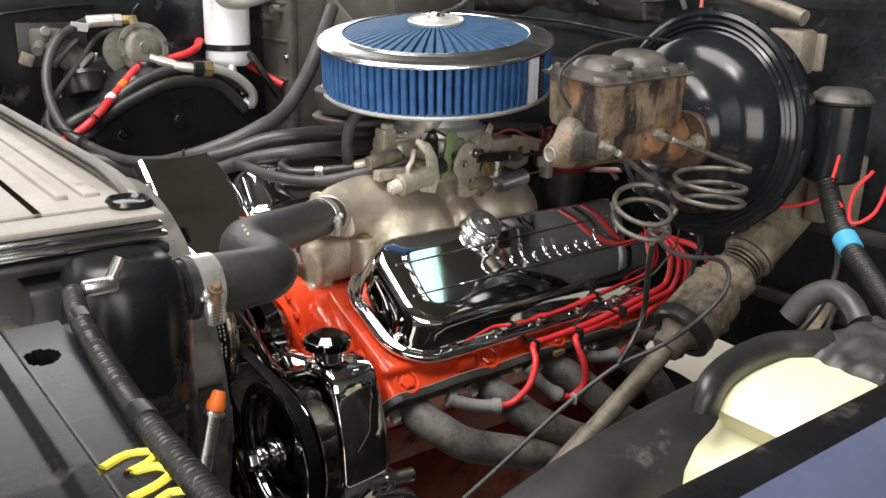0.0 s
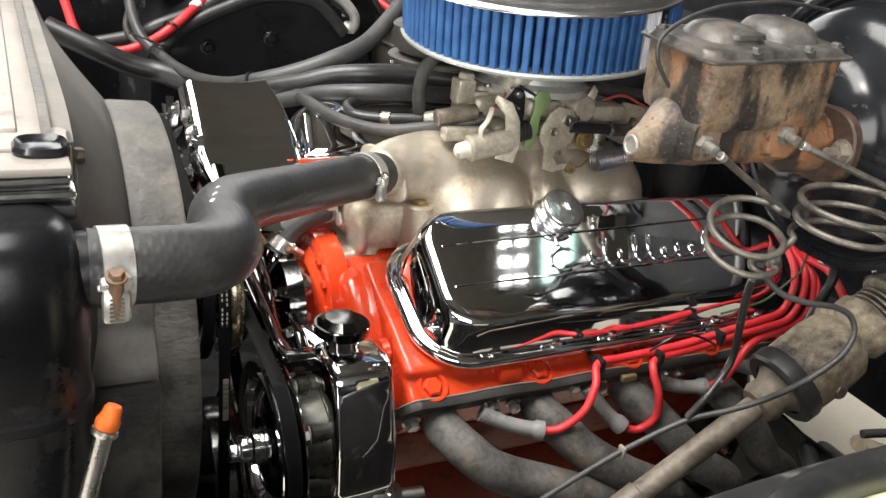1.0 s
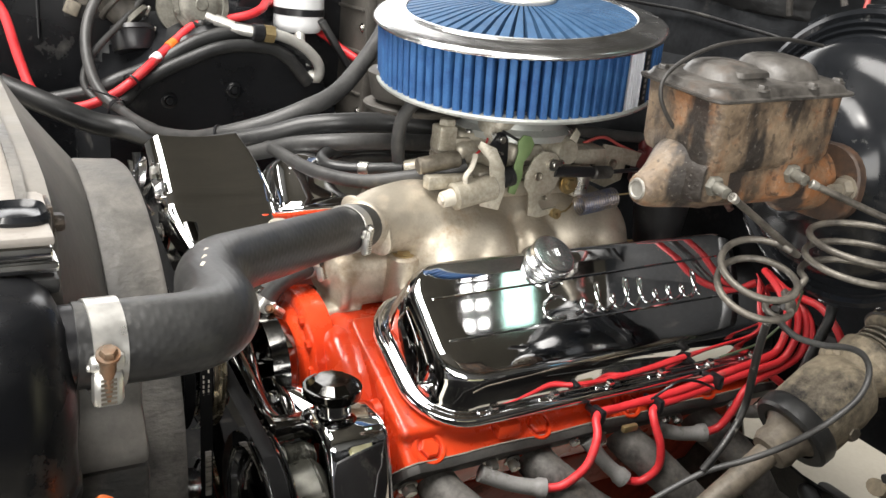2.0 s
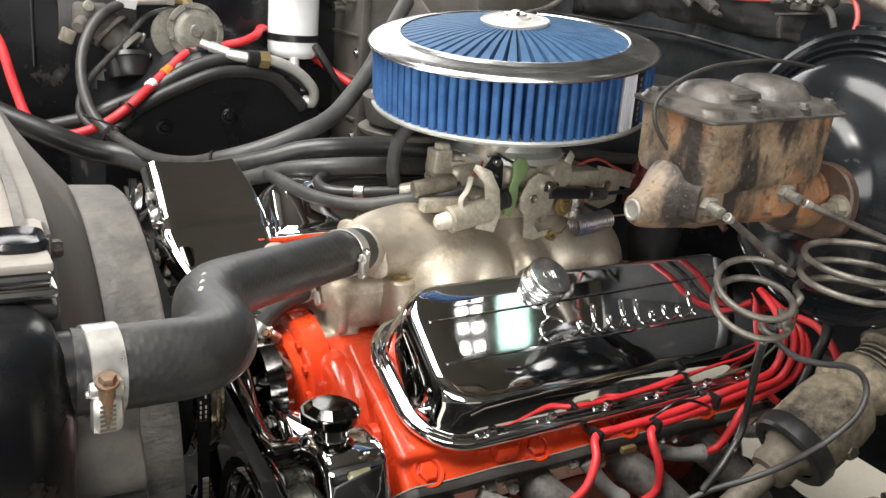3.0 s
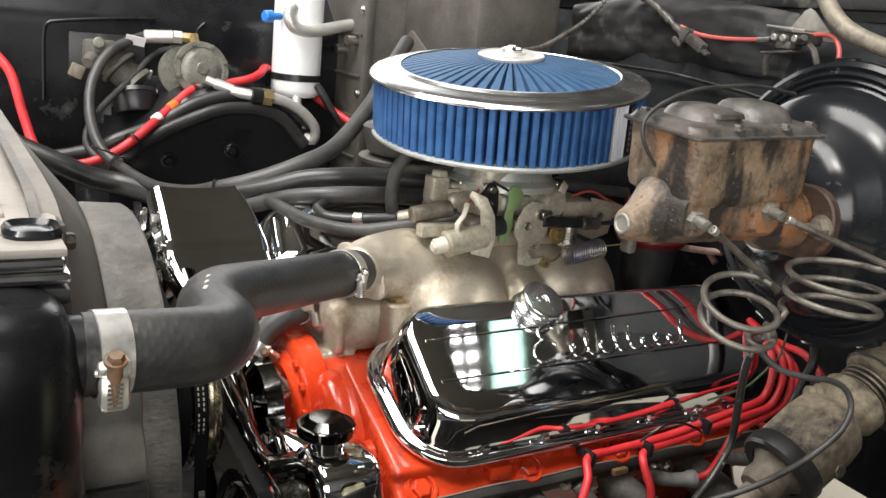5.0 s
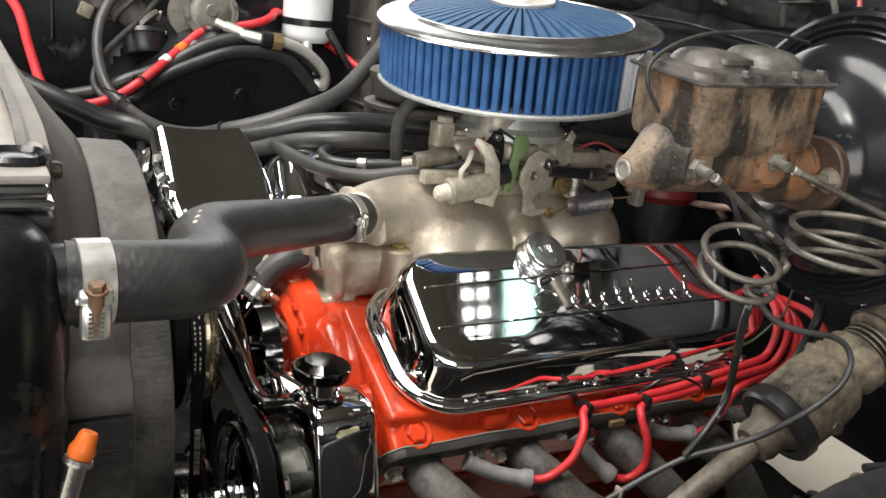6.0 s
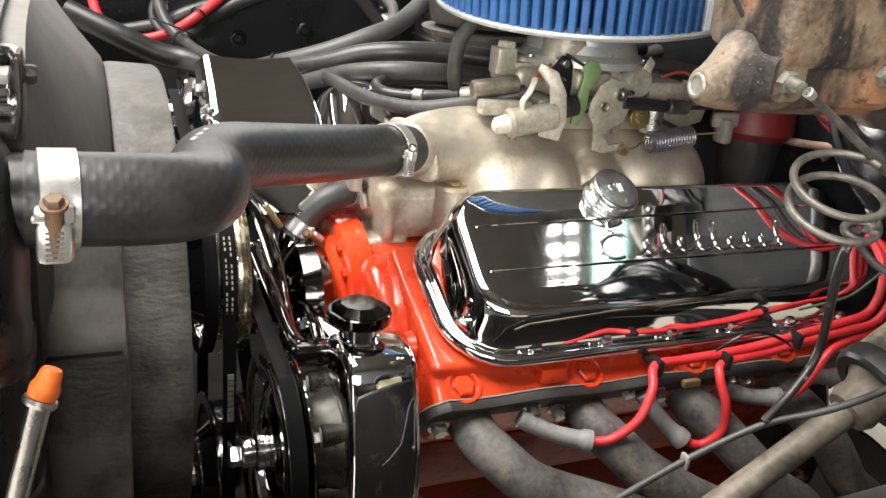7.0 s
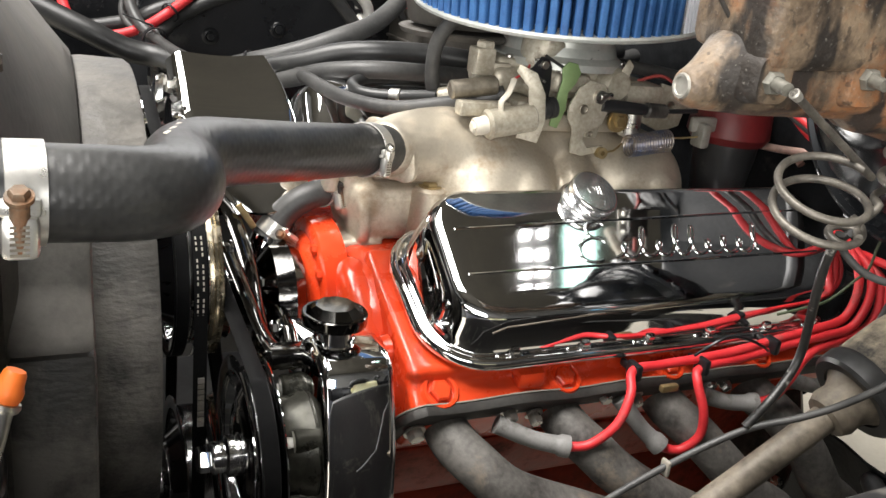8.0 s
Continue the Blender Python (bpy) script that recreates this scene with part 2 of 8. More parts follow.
def pale_upward(m, tone, most):
    """A pale tone mixed into the faces that look up, in patches."""
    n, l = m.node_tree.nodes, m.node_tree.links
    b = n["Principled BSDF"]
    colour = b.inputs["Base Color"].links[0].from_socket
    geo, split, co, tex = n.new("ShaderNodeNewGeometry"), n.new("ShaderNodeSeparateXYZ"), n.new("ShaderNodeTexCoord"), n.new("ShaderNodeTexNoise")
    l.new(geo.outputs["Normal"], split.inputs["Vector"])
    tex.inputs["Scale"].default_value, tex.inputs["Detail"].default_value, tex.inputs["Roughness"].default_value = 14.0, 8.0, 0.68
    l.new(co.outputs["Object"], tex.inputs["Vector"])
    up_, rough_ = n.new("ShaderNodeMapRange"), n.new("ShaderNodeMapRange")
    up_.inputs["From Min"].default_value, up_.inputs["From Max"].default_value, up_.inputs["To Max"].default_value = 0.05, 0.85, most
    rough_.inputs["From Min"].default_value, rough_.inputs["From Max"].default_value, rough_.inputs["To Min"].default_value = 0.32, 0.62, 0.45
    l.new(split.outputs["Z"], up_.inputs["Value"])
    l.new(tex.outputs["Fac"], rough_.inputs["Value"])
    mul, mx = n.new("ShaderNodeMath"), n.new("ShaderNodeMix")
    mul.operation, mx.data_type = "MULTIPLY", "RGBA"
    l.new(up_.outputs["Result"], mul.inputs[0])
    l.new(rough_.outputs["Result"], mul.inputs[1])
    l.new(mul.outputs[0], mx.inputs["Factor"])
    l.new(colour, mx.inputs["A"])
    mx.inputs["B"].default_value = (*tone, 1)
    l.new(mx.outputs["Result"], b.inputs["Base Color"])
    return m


# upward faces of the shroud are mixed towards a pale grey
pale_upward(SHROUD, (0.19, 0.178, 0.160), 0.42)
COLLAR = pale_upward(surface("dusty shroud plastic, paler on upward faces", (0.040, 0.038, 0.035), (0.090, 0.085, 0.077), (0.45, 0.65), 0.0, 11, 0.5, 120, dirt=(0.17, 0.16, 0.145), dirt_amount=0.40, dirt_scale=10), (0.25, 0.232, 0.205), 0.75)
BLACK = surface("black body paint", (0.005, 0.0054, 0.0064), (0.011, 0.0115, 0.013), (0.20, 0.38), 0.0, 7, 0.10, 160, spec=0.35, dirt=(0.075, 0.072, 0.066), dirt_amount=0.14, dirt_scale=11)
BLACK_DIRTY = surface("dusty black panel", (0.012, 0.012, 0.013), (0.026, 0.026, 0.026), (0.36, 0.58), 0.0, 9, 0.18, 120, dirt=(0.12, 0.113, 0.098), dirt_amount=0.24, dirt_scale=16)
BOOSTER = surface("glossy black enamel", (0.007, 0.0078, 0.009), (0.012, 0.013, 0.015), (0.13, 0.24), 0.0, 8, 0.08, 120, spec=0.32, coat=0.0, dirt=(0.13, 0.13, 0.12), dirt_amount=0.05, dirt_scale=20)
GREY_PANEL = surface("light grey galvanised panel", (0.27, 0.248, 0.222), (0.36, 0.332, 0.30), (0.42, 0.55), 0.15, 10, 0.08, 200, dirt=(0.15, 0.128, 0.10), dirt_amount=0.12, dirt_scale=22)


def stained_iron(name):
    """Rusted casting: tan-grey metal, black stains that run down it, orange rust and pale pitting."""
    m = surface(name, (0.062, 0.044, 0.031), (0.225, 0.165, 0.108), (0.45, 0.75), 0.1, 24, 0.9, 240, dirt=(0.25, 0.098, 0.032), dirt_amount=0.42, dirt_scale=11, deep=0.003)
    n, l = m.node_tree.nodes, m.node_tree.links
    b = n["Principled BSDF"]
    colour = b.inputs["Base Color"].links[0].from_socket
    co = n.new("ShaderNodeTexCoord")
    for scale, stretch, lo, hi, tone, most in ((12.0, (1, 1, 1.4), 0.56, 0.68, (0.19, 0.172, 0.15), 0.45), (30.0, (1.0, 1.0, 0.42), 0.50, 0.60, (0.014, 0.012, 0.011), 0.93), (330.0, (1, 1, 1), 0.64, 0.72, (0.32, 0.30, 0.27), 0.30), (150.0, (1, 1, 1), 0.59, 0.67, (0.022, 0.018, 0.015), 0.6)):
        mp = n.new("ShaderNodeMapping")
        mp.inputs["Scale"].default_value = stretch
        mp.inputs["Location"].default_value = (scale, 3.1, 1.7)
        l.new(co.outputs["Object"], mp.inputs["Vector"])
        tex = n.new("ShaderNodeTexNoise")
        tex.inputs["Scale"].default_value, tex.inputs["Detail"].default_value = scale, 4.0
        l.new(mp.outputs["Vector"], tex.inputs["Vector"])
        rng = n.new("ShaderNodeMapRange")
        rng.inputs["From Min"].default_value, rng.inputs["From Max"].default_value, rng.inputs["To Max"].default_value = lo, hi, most
        l.new(tex.outputs["Fac"], rng.inputs["Value"])
        mx = n.new("ShaderNodeMix")
        mx.data_type = "RGBA"
        l.new(rng.outputs["Result"], mx.inputs["Factor"])
        l.new(colour, mx.inputs["A"])
        mx.inputs["B"].default_value = (*tone, 1)
        colour = mx.outputs["Result"]
    l.new(colour, b.inputs["Base Color"])
    return m


def woven_rubber(name):
    """Black hose rubber with the faint cross weave of its cloth pressed into it."""
    m = surface(name, (0.016, 0.0162, 0.0165), (0.038, 0.038, 0.037), (0.33, 0.50), 0.0, 16, 0.10, 260, dirt=(0.13, 0.125, 0.115), dirt_amount=0.18, dirt_scale=15)
    n, l = m.node_tree.nodes, m.node_tree.links
    b = n["Principled BSDF"]
    co = n.new("ShaderNodeTexCoord")
    waves = []
    for turn in (0.75, -0.75):
        mp = n.new("ShaderNodeMapping")
        mp.inputs["Rotation"].default_value = (0.0, turn, 0.0)
        l.new(co.outputs["Object"], mp.inputs["Vector"])
        wv = n.new("ShaderNodeTexWave")
        wv.inputs["Scale"].default_value, wv.inputs["Distortion"].default_value = 52.0, 1.0
        l.new(mp.outputs["Vector"], wv.inputs["Vector"])
        waves.append(wv)
    mul = n.new("ShaderNodeMath")
    mul.operation = "MULTIPLY"
    l.new(waves[0].outputs["Fac"], mul.inputs[0])
    l.new(waves[1].outputs["Fac"], mul.inputs[1])
    bp = n.new("ShaderNodeBump")
    bp.inputs["Strength"].default_value, bp.inputs["Distance"].default_value = 0.13, 0.0012
    l.new(mul.outputs[0], bp.inputs["Height"])
    l.new(b.inputs["Normal"].links[0].from_socket, bp.inputs["Normal"])
    l.new(bp.outputs["Normal"], b.inputs["Normal"])
    return m


RUST = stained_iron("rusted cast iron")
HOSE_RUBBER = woven_rubber("woven radiator hose rubber")
RUST_GREY = surface("stained steel lid", (0.024, 0.022, 0.020), (0.098, 0.091, 0.082), (0.28, 0.60), 0.1, 26, 0.5, 200, dirt=(0.070, 0.050, 0.036), dirt_amount=0.24, dirt_scale=24)
DARK_RUST = surface("dark rusted casting", (0.022, 0.016, 0.013), (0.085, 0.047, 0.027), (0.5, 0.75), 0.1, 22, 0.8, 220, dirt=(0.14, 0.060, 0.024), dirt_amount=0.24, dirt_scale=17)
HEADER = surface("matt grey-black header coating", (0.032, 0.030, 0.028), (0.165, 0.155, 0.143), (0.5, 0.75), 0.15, 16, 0.5, 180, dirt=(0.24, 0.195, 0.15), dirt_amount=0.26, dirt_scale=20)
RED_WIRE = surface("red silicone jacket", (0.52, 0.020, 0.026), (0.66, 0.036, 0.042), (0.40, 0.52), 0.0, 30, 0.05, 200, dirt=(0.20, 0.075, 0.065), dirt_amount=0.22, dirt_scale=26)
DULL_RED = surface("faded red wire", (0.30, 0.05, 0.045), (0.42, 0.08, 0.07), (0.5, 0.6), 0.0, 30, 0.05, 200)
FADED_LEAD = surface("faded pink-grey lead", (0.24, 0.13, 0.105), (0.36, 0.23, 0.185), (0.5, 0.65), 0.0, 26, 0.1, 200, dirt=(0.12, 0.09, 0.075), dirt_amount=0.3, dirt_scale=20)
BOOT = surface("grey silicone boot", (0.19, 0.186, 0.18), (0.27, 0.265, 0.258), (0.45, 0.58), 0.0, 30, 0.1, 260, dirt=(0.10, 0.09, 0.08), dirt_amount=0.30, dirt_scale=45)
LINE = surface("grey steel brake line", (0.055, 0.050, 0.044), (0.17, 0.155, 0.130), (0.38, 0.55), 0.45, 35, 0.15, 260, dirt=(0.02, 0.018, 0.016), dirt_amount=0.25, dirt_scale=30)
TAN_STEEL = surface("dusty tan steering shaft", (0.13, 0.115, 0.09), (0.27, 0.24, 0.19), (0.5, 0.7), 0.3, 26, 0.25, 200, dirt=(0.03, 0.027, 0.023), dirt_amount=0.22, dirt_scale=24)
YELLOWED = surface("yellowed translucent plastic", (0.80, 0.76, 0.46), (0.86, 0.83, 0.58), (0.36, 0.5), 0.0, 8, 0.08, 120, dirt=(0.30, 0.25, 0.12), dirt_amount=0.07, dirt_scale=10)
WHITE = surface("white enamel", (0.74, 0.75, 0.76), (0.80, 0.80, 0.80), (0.3, 0.42), 0.0, 14, 0.05, 150, dirt=(0.45, 0.42, 0.36), dirt_amount=0.06, dirt_scale=20)
BLUE_PLEAT = surface("blue filter cotton", (0.013, 0.062, 0.195), (0.034, 0.122, 0.305), (0.55, 0.72), 0.0, 40, 0.4, 500)
BLUE_MESH = surface("blue filter cotton under wire mesh", (0.018, 0.056, 0.125), (0.042, 0.105, 0.205), (0.5, 0.65), 0.1, 60, 0.4, 700)
WHITE_PLEAT = surface("white pleat seam", (0.62, 0.64, 0.70), (0.74, 0.75, 0.80), (0.55, 0.7), 0.0, 40, 0.15, 400)
GALV = surface("grey zinc base plate", (0.40, 0.42, 0.40), (0.54, 0.55, 0.52), (0.34, 0.46), 0.55, 18, 0.08, 220)
ORANGE_CAP = surface("orange plastic cap", (0.86, 0.16, 0.02), (0.92, 0.20, 0.03), (0.35, 0.45), 0.0, 20, 0.05, 150)
BRASS = surface("brass", (0.36, 0.27, 0.13), (0.50, 0.39, 0.21), (0.32, 0.48), 0.85, 40, 0.1, 240)
WORN_BRASS = surface("brassy worn steel", (0.24, 0.19, 0.11), (0.58, 0.52, 0.40), (0.16, 0.34), 0.95, 30, 0.12, 240, dirt=(0.05, 0.04, 0.025), dirt_amount=0.25, dirt_scale=30)
BLUE_PLASTIC = surface("blue plastic", (0.02, 0.16, 0.55), (0.03, 0.2, 0.62), (0.35, 0.45), 0.0, 20, 0.05, 150)
BLUE_TAPE = surface("blue tape", (0.05, 0.30, 0.52), (0.08, 0.36, 0.58), (0.5, 0.6), 0.0, 20, 0.1, 150)
GREEN_TAB = surface("green anodised lever", (0.16, 0.24, 0.10), (0.22, 0.31, 0.14), (0.45, 0.55), 0.2, 30, 0.1, 150)
CHIPPED = surface("chipped black line coating", (0.010, 0.010, 0.010), (0.024, 0.023, 0.022), (0.3, 0.45), 0.0, 30, 0.2, 200, dirt=(0.50, 0.48, 0.44), dirt_amount=0.16, dirt_scale=85)
OLIVE = surface("dull olive wire jacket", (0.045, 0.058, 0.030), (0.08, 0.10, 0.055), (0.5, 0.6), 0.0, 30, 0.1, 150)
YELLOW_MARK = surface("yellow paint marker", (0.80, 0.66, 0.05), (0.86, 0.74, 0.10), (0.5, 0.6), 0.0, 30, 0.05, 150)
GRIMY_ALLOY = surface("grimy cast alloy", (0.05, 0.046, 0.040), (0.13, 0.12, 0.105), (0.5, 0.7), 0.2, 14, 0.4, 120, dirt=(0.02, 0.018, 0.015), dirt_amount=0.3, dirt_scale=18)
FIBRE = surface("grey fibre gasket", (0.17, 0.155, 0.13), (0.26, 0.24, 0.20), (0.6, 0.75), 0.0, 30, 0.1, 200)
GASKET = surface("pale gasket edge", (0.50, 0.46, 0.38), (0.62, 0.58, 0.50), (0.6, 0.7), 0.0, 30, 0.1, 200)
DUSTY = surface("dust-caked tan casting", (0.13, 0.110, 0.080), (0.36, 0.30, 0.21), (0.6, 0.85), 0.0, 15, 0.8, 140, dirt=(0.016, 0.014, 0.012), dirt_amount=0.42, dirt_scale=13)
CONCRETE = surface("pale concrete floor", (0.50, 0.46, 0.38), (0.60, 0.56, 0.48), (0.5, 0.7), 0.0, 2.5, 0.1, 60, dirt=(0.3, 0.27, 0.22), dirt_amount=0.1, dirt_scale=1.4)
WALL = surface("painted garage wall", (0.085, 0.086, 0.084), (0.11, 0.11, 0.107), (0.6, 0.75), 0.0, 1.5, 0.08, 30)
CEILING = surface("dark boarded ceiling", (0.040, 0.037, 0.030), (0.058, 0.053, 0.043), (0.7, 0.8), 0.0, 1.5, 0.08, 30)
FIREWALL = surface("grimy black firewall paint", (0.005, 0.0054, 0.0062), (0.020, 0.0215, 0.0235), (0.5, 0.8), 0.0, 7, 0.6, 120, spec=0.12, dirt=(0.075, 0.070, 0.062), dirt_amount=0.14, dirt_scale=11)
CLAMP = surface("bright clamp steel", (0.60, 0.59, 0.56), (0.78, 0.77, 0.73), (0.24, 0.40), 0.8, 40, 0.08, 260, dirt=(0.34, 0.26, 0.18), dirt_amount=0.14, dirt_scale=60)
ALUMINIUM = surface("bare aluminium pipe", (0.52, 0.51, 0.48), (0.66, 0.65, 0.61), (0.30, 0.44), 0.6, 24, 0.12, 240, dirt=(0.22, 0.19, 0.15), dirt_amount=0.12, dirt_scale=30)
DIST_RED = surface("dull red cap plastic", (0.085, 0.007, 0.008), (0.13, 0.010, 0.011), (0.4, 0.5), 0.0, 20, 0.06, 200)
FLANGE = surface("sooty header flange steel", (0.022, 0.021, 0.020), (0.05, 0.047, 0.043), (0.5, 0.66), 0.3, 24, 0.25, 240)
SHAFT = surface("brown grimy steering shaft", (0.085, 0.072, 0.056), (0.23, 0.195, 0.150), (0.45, 0.68), 0.15, 22, 0.35, 180, dirt=(0.02, 0.018, 0.015), dirt_amount=0.26, dirt_scale=20)
# chrome with its dark reflections put into the colour
DARK_CHROME = surface("darkened chrome", (0.090, 0.089, 0.085), (0.16, 0.157, 0.15), (0.06, 0.16), 1.0, 18, 0.05, 120, dirt=(0.08, 0.072, 0.06), dirt_amount=0.10, dirt_scale=22)
# the block's orange again, darkened for the shade under the header
SHADED_ORANGE = surface("dirty orange block paint, darkened for shade", (0.30, 0.030, 0.010), (0.50, 0.048, 0.014), (0.35, 0.55), 0.0, 14, 0.4, 120, dirt=(0.05, 0.022, 0.014), dirt_amount=0.36, dirt_scale=14)
LID_CHROME = surface("brushed chrome lid", (0.76, 0.77, 0.78), (0.86, 0.86, 0.86), (0.20, 0.28), 1.0, 30, 0.05, 200)
BELT = surface("black ribbed belt rubber", (0.004, 0.004, 0.0045), (0.008, 0.008, 0.008), (0.5, 0.65), 0.0, 30, 0.08, 300, spec=0.12)
CAST_GREY = surface("grey-green cast metal", (0.105, 0.102, 0.086), (0.23, 0.222, 0.19), (0.42, 0.6), 0.35, 28, 0.3, 220, dirt=(0.07, 0.062, 0.05), dirt_amount=0.2, dirt_scale=34)
PUMP_CAST = surface("olive grey pump casting", (0.018, 0.018, 0.014), (0.070, 0.068, 0.055), (0.22, 0.42), 0.5, 24, 0.35, 160, dirt=(0.20, 0.19, 0.16), dirt_amount=0.10, dirt_scale=30)
ZINC = surface("dull zinc casting", (0.24, 0.228, 0.20), (0.38, 0.365, 0.33), (0.36, 0.5), 0.5, 26, 0.15, 220, dirt=(0.14, 0.12, 0.09), dirt_amount=0.14, dirt_scale=34)

YC = -0.11   # the engine's centre line

# ---- the garage ----
solo("ground", box((-20, -20, -0.1), (20, 20, 0), 0), CONCRETE, "pale beige concrete garage floor", "floor", kind="structure")
# unseen walls and ceiling, kept dark so that the chrome mirrors little
solo("wall_east", box((4.6, -4.6, 0), (4.8, 4.6, 5.0), 0), WALL, "unseen grey garage wall behind the truck", "wall", kind="structure")
# the high opening is made up for the north fill lamp
solo("wall_north", joined(box((-4.8, 4.6, 0), (4.8, 4.8, 2.5), 0), box((-4.8, 4.6, 4.3), (4.8, 4.8, 5.0), 0), box((-4.8, 4.6, 2.5), (-0.95, 4.8, 4.3), 0), box((3.35, 4.6, 2.5), (4.8, 4.8, 4.3), 0)), WALL, "unseen grey garage wall with an opening made for the fill lamp", "wall", kind="structure")
solo("wall_west", joined(box((-4.8, -4.6, 0), (-4.6, -2.3, 5.0), 0), box((-4.8, 1.7, 0), (-4.6, 4.6, 5.0), 0), box((-4.8, -2.3, 3.05), (-4.6, 1.7, 5.0), 0)),
     WALL, "unseen grey garage wall with a wide open doorway", "wall", kind="structure")
solo("wall_south", joined(box((-4.8, -4.8, 3.2), (4.8, -4.6, 5.0), 0), box((-4.8, -4.8, 0), (-4.3, -4.6, 3.2), 0), box((-0.3, -4.8, 0), (4.8, -4.6, 3.2), 0), box((-4.3, -4.8, 0), (-0.3, -4.6, 0.7), 0)),
     WALL, "unseen grey garage wall with a large opening", "wall", kind="structure")
solo("ceiling", joined(box((-4.8, -4.8, 5.0), (4.8, -1.9, 5.1), 0), box((-4.8, 1.7, 5.0), (4.8, 4.8, 5.1), 0), box((-4.8, -1.9, 5.0), (-2.8, 1.7, 5.1), 0),
                       box((-0.4, -1.9, 5.0), (2.36, 1.7, 5.1), 0), box((2.95, -1.9, 5.0), (4.8, 1.7, 5.1), 0), box((2.36, -1.9, 5.0), (2.95, -1.04, 5.1), 0), box((2.36, -0.40, 5.0), (2.95, 1.7, 5.1), 0), box((2.60, -1.04, 5.0), (2.68, -0.40, 5.1), 0)),
     CEILING, "unseen dark garage ceiling with roof lights", "ceiling", kind="structure")
roof_window = thing("window_1", (2.48, -0.72, 5.0), "small barred roof window", "window", kind="structure")
for k in range(6):
    part("glazing_bar", box((2.355, -1.04 + 0.128 * k - 0.034, 5.0), (2.605, -1.04 + 0.128 * k + 0.034, 5.03), 0.002), BLACK, roof_window)
for k in range(3):
    part("glazing_bar", box((2.36 + 0.12 * k - 0.020, -1.04, 5.004), (2.36 + 0.12 * k + 0.020, -0.40, 5.026), 0.002), BLACK, roof_window)
MINT = bpy.data.materials.new("pale green translucent roof sheet")
MINT.use_nodes = True
mb = MINT.node_tree.nodes["Principled BSDF"]
mt = MINT.node_tree.nodes.new("ShaderNodeBsdfTranslucent")
mt.inputs["Color"].default_value = (0.42, 0.535, 0.505, 1)
MINT.node_tree.links.new(mt.outputs["BSDF"], MINT.node_tree.nodes["Material Output"].inputs["Surface"])
solo("window_2", box((2.68, -1.04, 5.03), (2.95, -0.40, 5.034), 0), MINT, "pale green translucent roof sheet", "roof light", kind="structure")

# ---- the engine bay's panels ----
def firewall_sheet(u, v):
    y = -0.95 + 1.95 * u
    low = 0.86 + 0.095 * min(1.0, max(0.0, (-0.22 - y) / 0.06))
    z = low + (1.54 - low) * v
    x = 0.63 + 0.010 * math.sin(9 * y) * math.sin(5 * z)
    hump = math.exp(-((y - 0.05) / 0.30) ** 2) * math.exp(-((z - 1.40) / 0.13) ** 2)
    x -= 0.05 * hump
    if v > 0.90:
        x += 0.10 * (v - 0.90) / 0.10
    return (x, y, z)


firewall = thing("firewall", (0.6, 0, 0.86), "dusty black steel firewall at the back of the engine bay", "firewall", kind="structure")
part("panel", sheet(firewall_sheet, 60, 30, 0.004), FIREWALL, firewall)
# unseen sheet added to keep the bright floor out of the cover's reflection
part("toe_blocker", sheet(lambda u, v: (0.625 + 0.30 * v, -0.78 + 1.4 * u, 0.865 - 0.55 * v + 0.004 * math.sin(60 * u)), 40, 12, 0.004), FIREWALL, firewall)
part("seam", tube([(0.572, 0.30, 1.440), (0.572, 0.227, 1.442), (0.572, 0.055, 1.440), (0.575, -0.05, 1.438), (0.58, -0.134, 1.430), (0.588, -0.197, 1.423), (0.60, -0.26, 1.41)], 0.004, 8, 0.01, flat=0.6), BLACK_DIRTY, firewall)
BLANKET = surface("black crumpled sound blanket", (0.006, 0.006, 0.0062), (0.017, 0.017, 0.017), (0.34, 0.55), 0.0, 9, 0.35, 90, spec=0.3, dirt=(0.06, 0.056, 0.050), dirt_amount=0.20, dirt_scale=18, deep=0.004)
part("sound_blanket", sheet(lambda u, v: (0.604 - 0.022 * (math.sin(math.pi * u) * math.sin(math.pi * min(1.0, v * 1.02))) ** 0.35 + 0.010 * noise.noise((5 * u, 2.5 * v, 0.3)) + 0.003 * noise.noise((16 * u, 9 * v, 1.7)), 0.24 - 0.47 * u, 1.445 + (0.085 + 0.020 * math.sin(3.0 * u)) * v), 60, 24, 0.003), BLANKET, firewall, "black crumpled sound blanket")
part("tunnel_bulge", sheet(lambda u, v: (0.598 - 0.030 * math.sin(math.pi * min(1.0, v * 1.15)) * math.sin(math.pi * u), 0.32 - 0.60 * u, 1.20 + 0.232 * v), 30, 16, 0.003), FIREWALL, firewall)
part("cowl", joined(box((0.70, -0.95, 1.53), (1.15, 1.0, 1.56), 0.006), box((0.69, -0.95, 1.545), (0.715, 1.0, 1.575), 0.005)), BLACK_DIRTY, firewall)
for z in (1.06, 1.18):
    part("rib", box((0.588, -0.75, z), (0.604, -0.2, z + 0.022), 0.006), BLACK_DIRTY, firewall)


def wheelhouse(u, v, side, face, cx, cz, r, depth):
    x = -0.5 + 1.12 * u
    z = 0.5 + 1.06 * v
    d = math.hypot(x - cx, (z - cz) * (0.9 if z > cz else 0.5))
    k = min(1.0, max(0.0, (r + 0.035 - d) / 0.035))
    k = k * k * (3 - 2 * k)
    y = face + depth * (1 - k)
    if v > 0.88:
        y += (v - 0.88) * 1.1
    return (x, side * y, z)


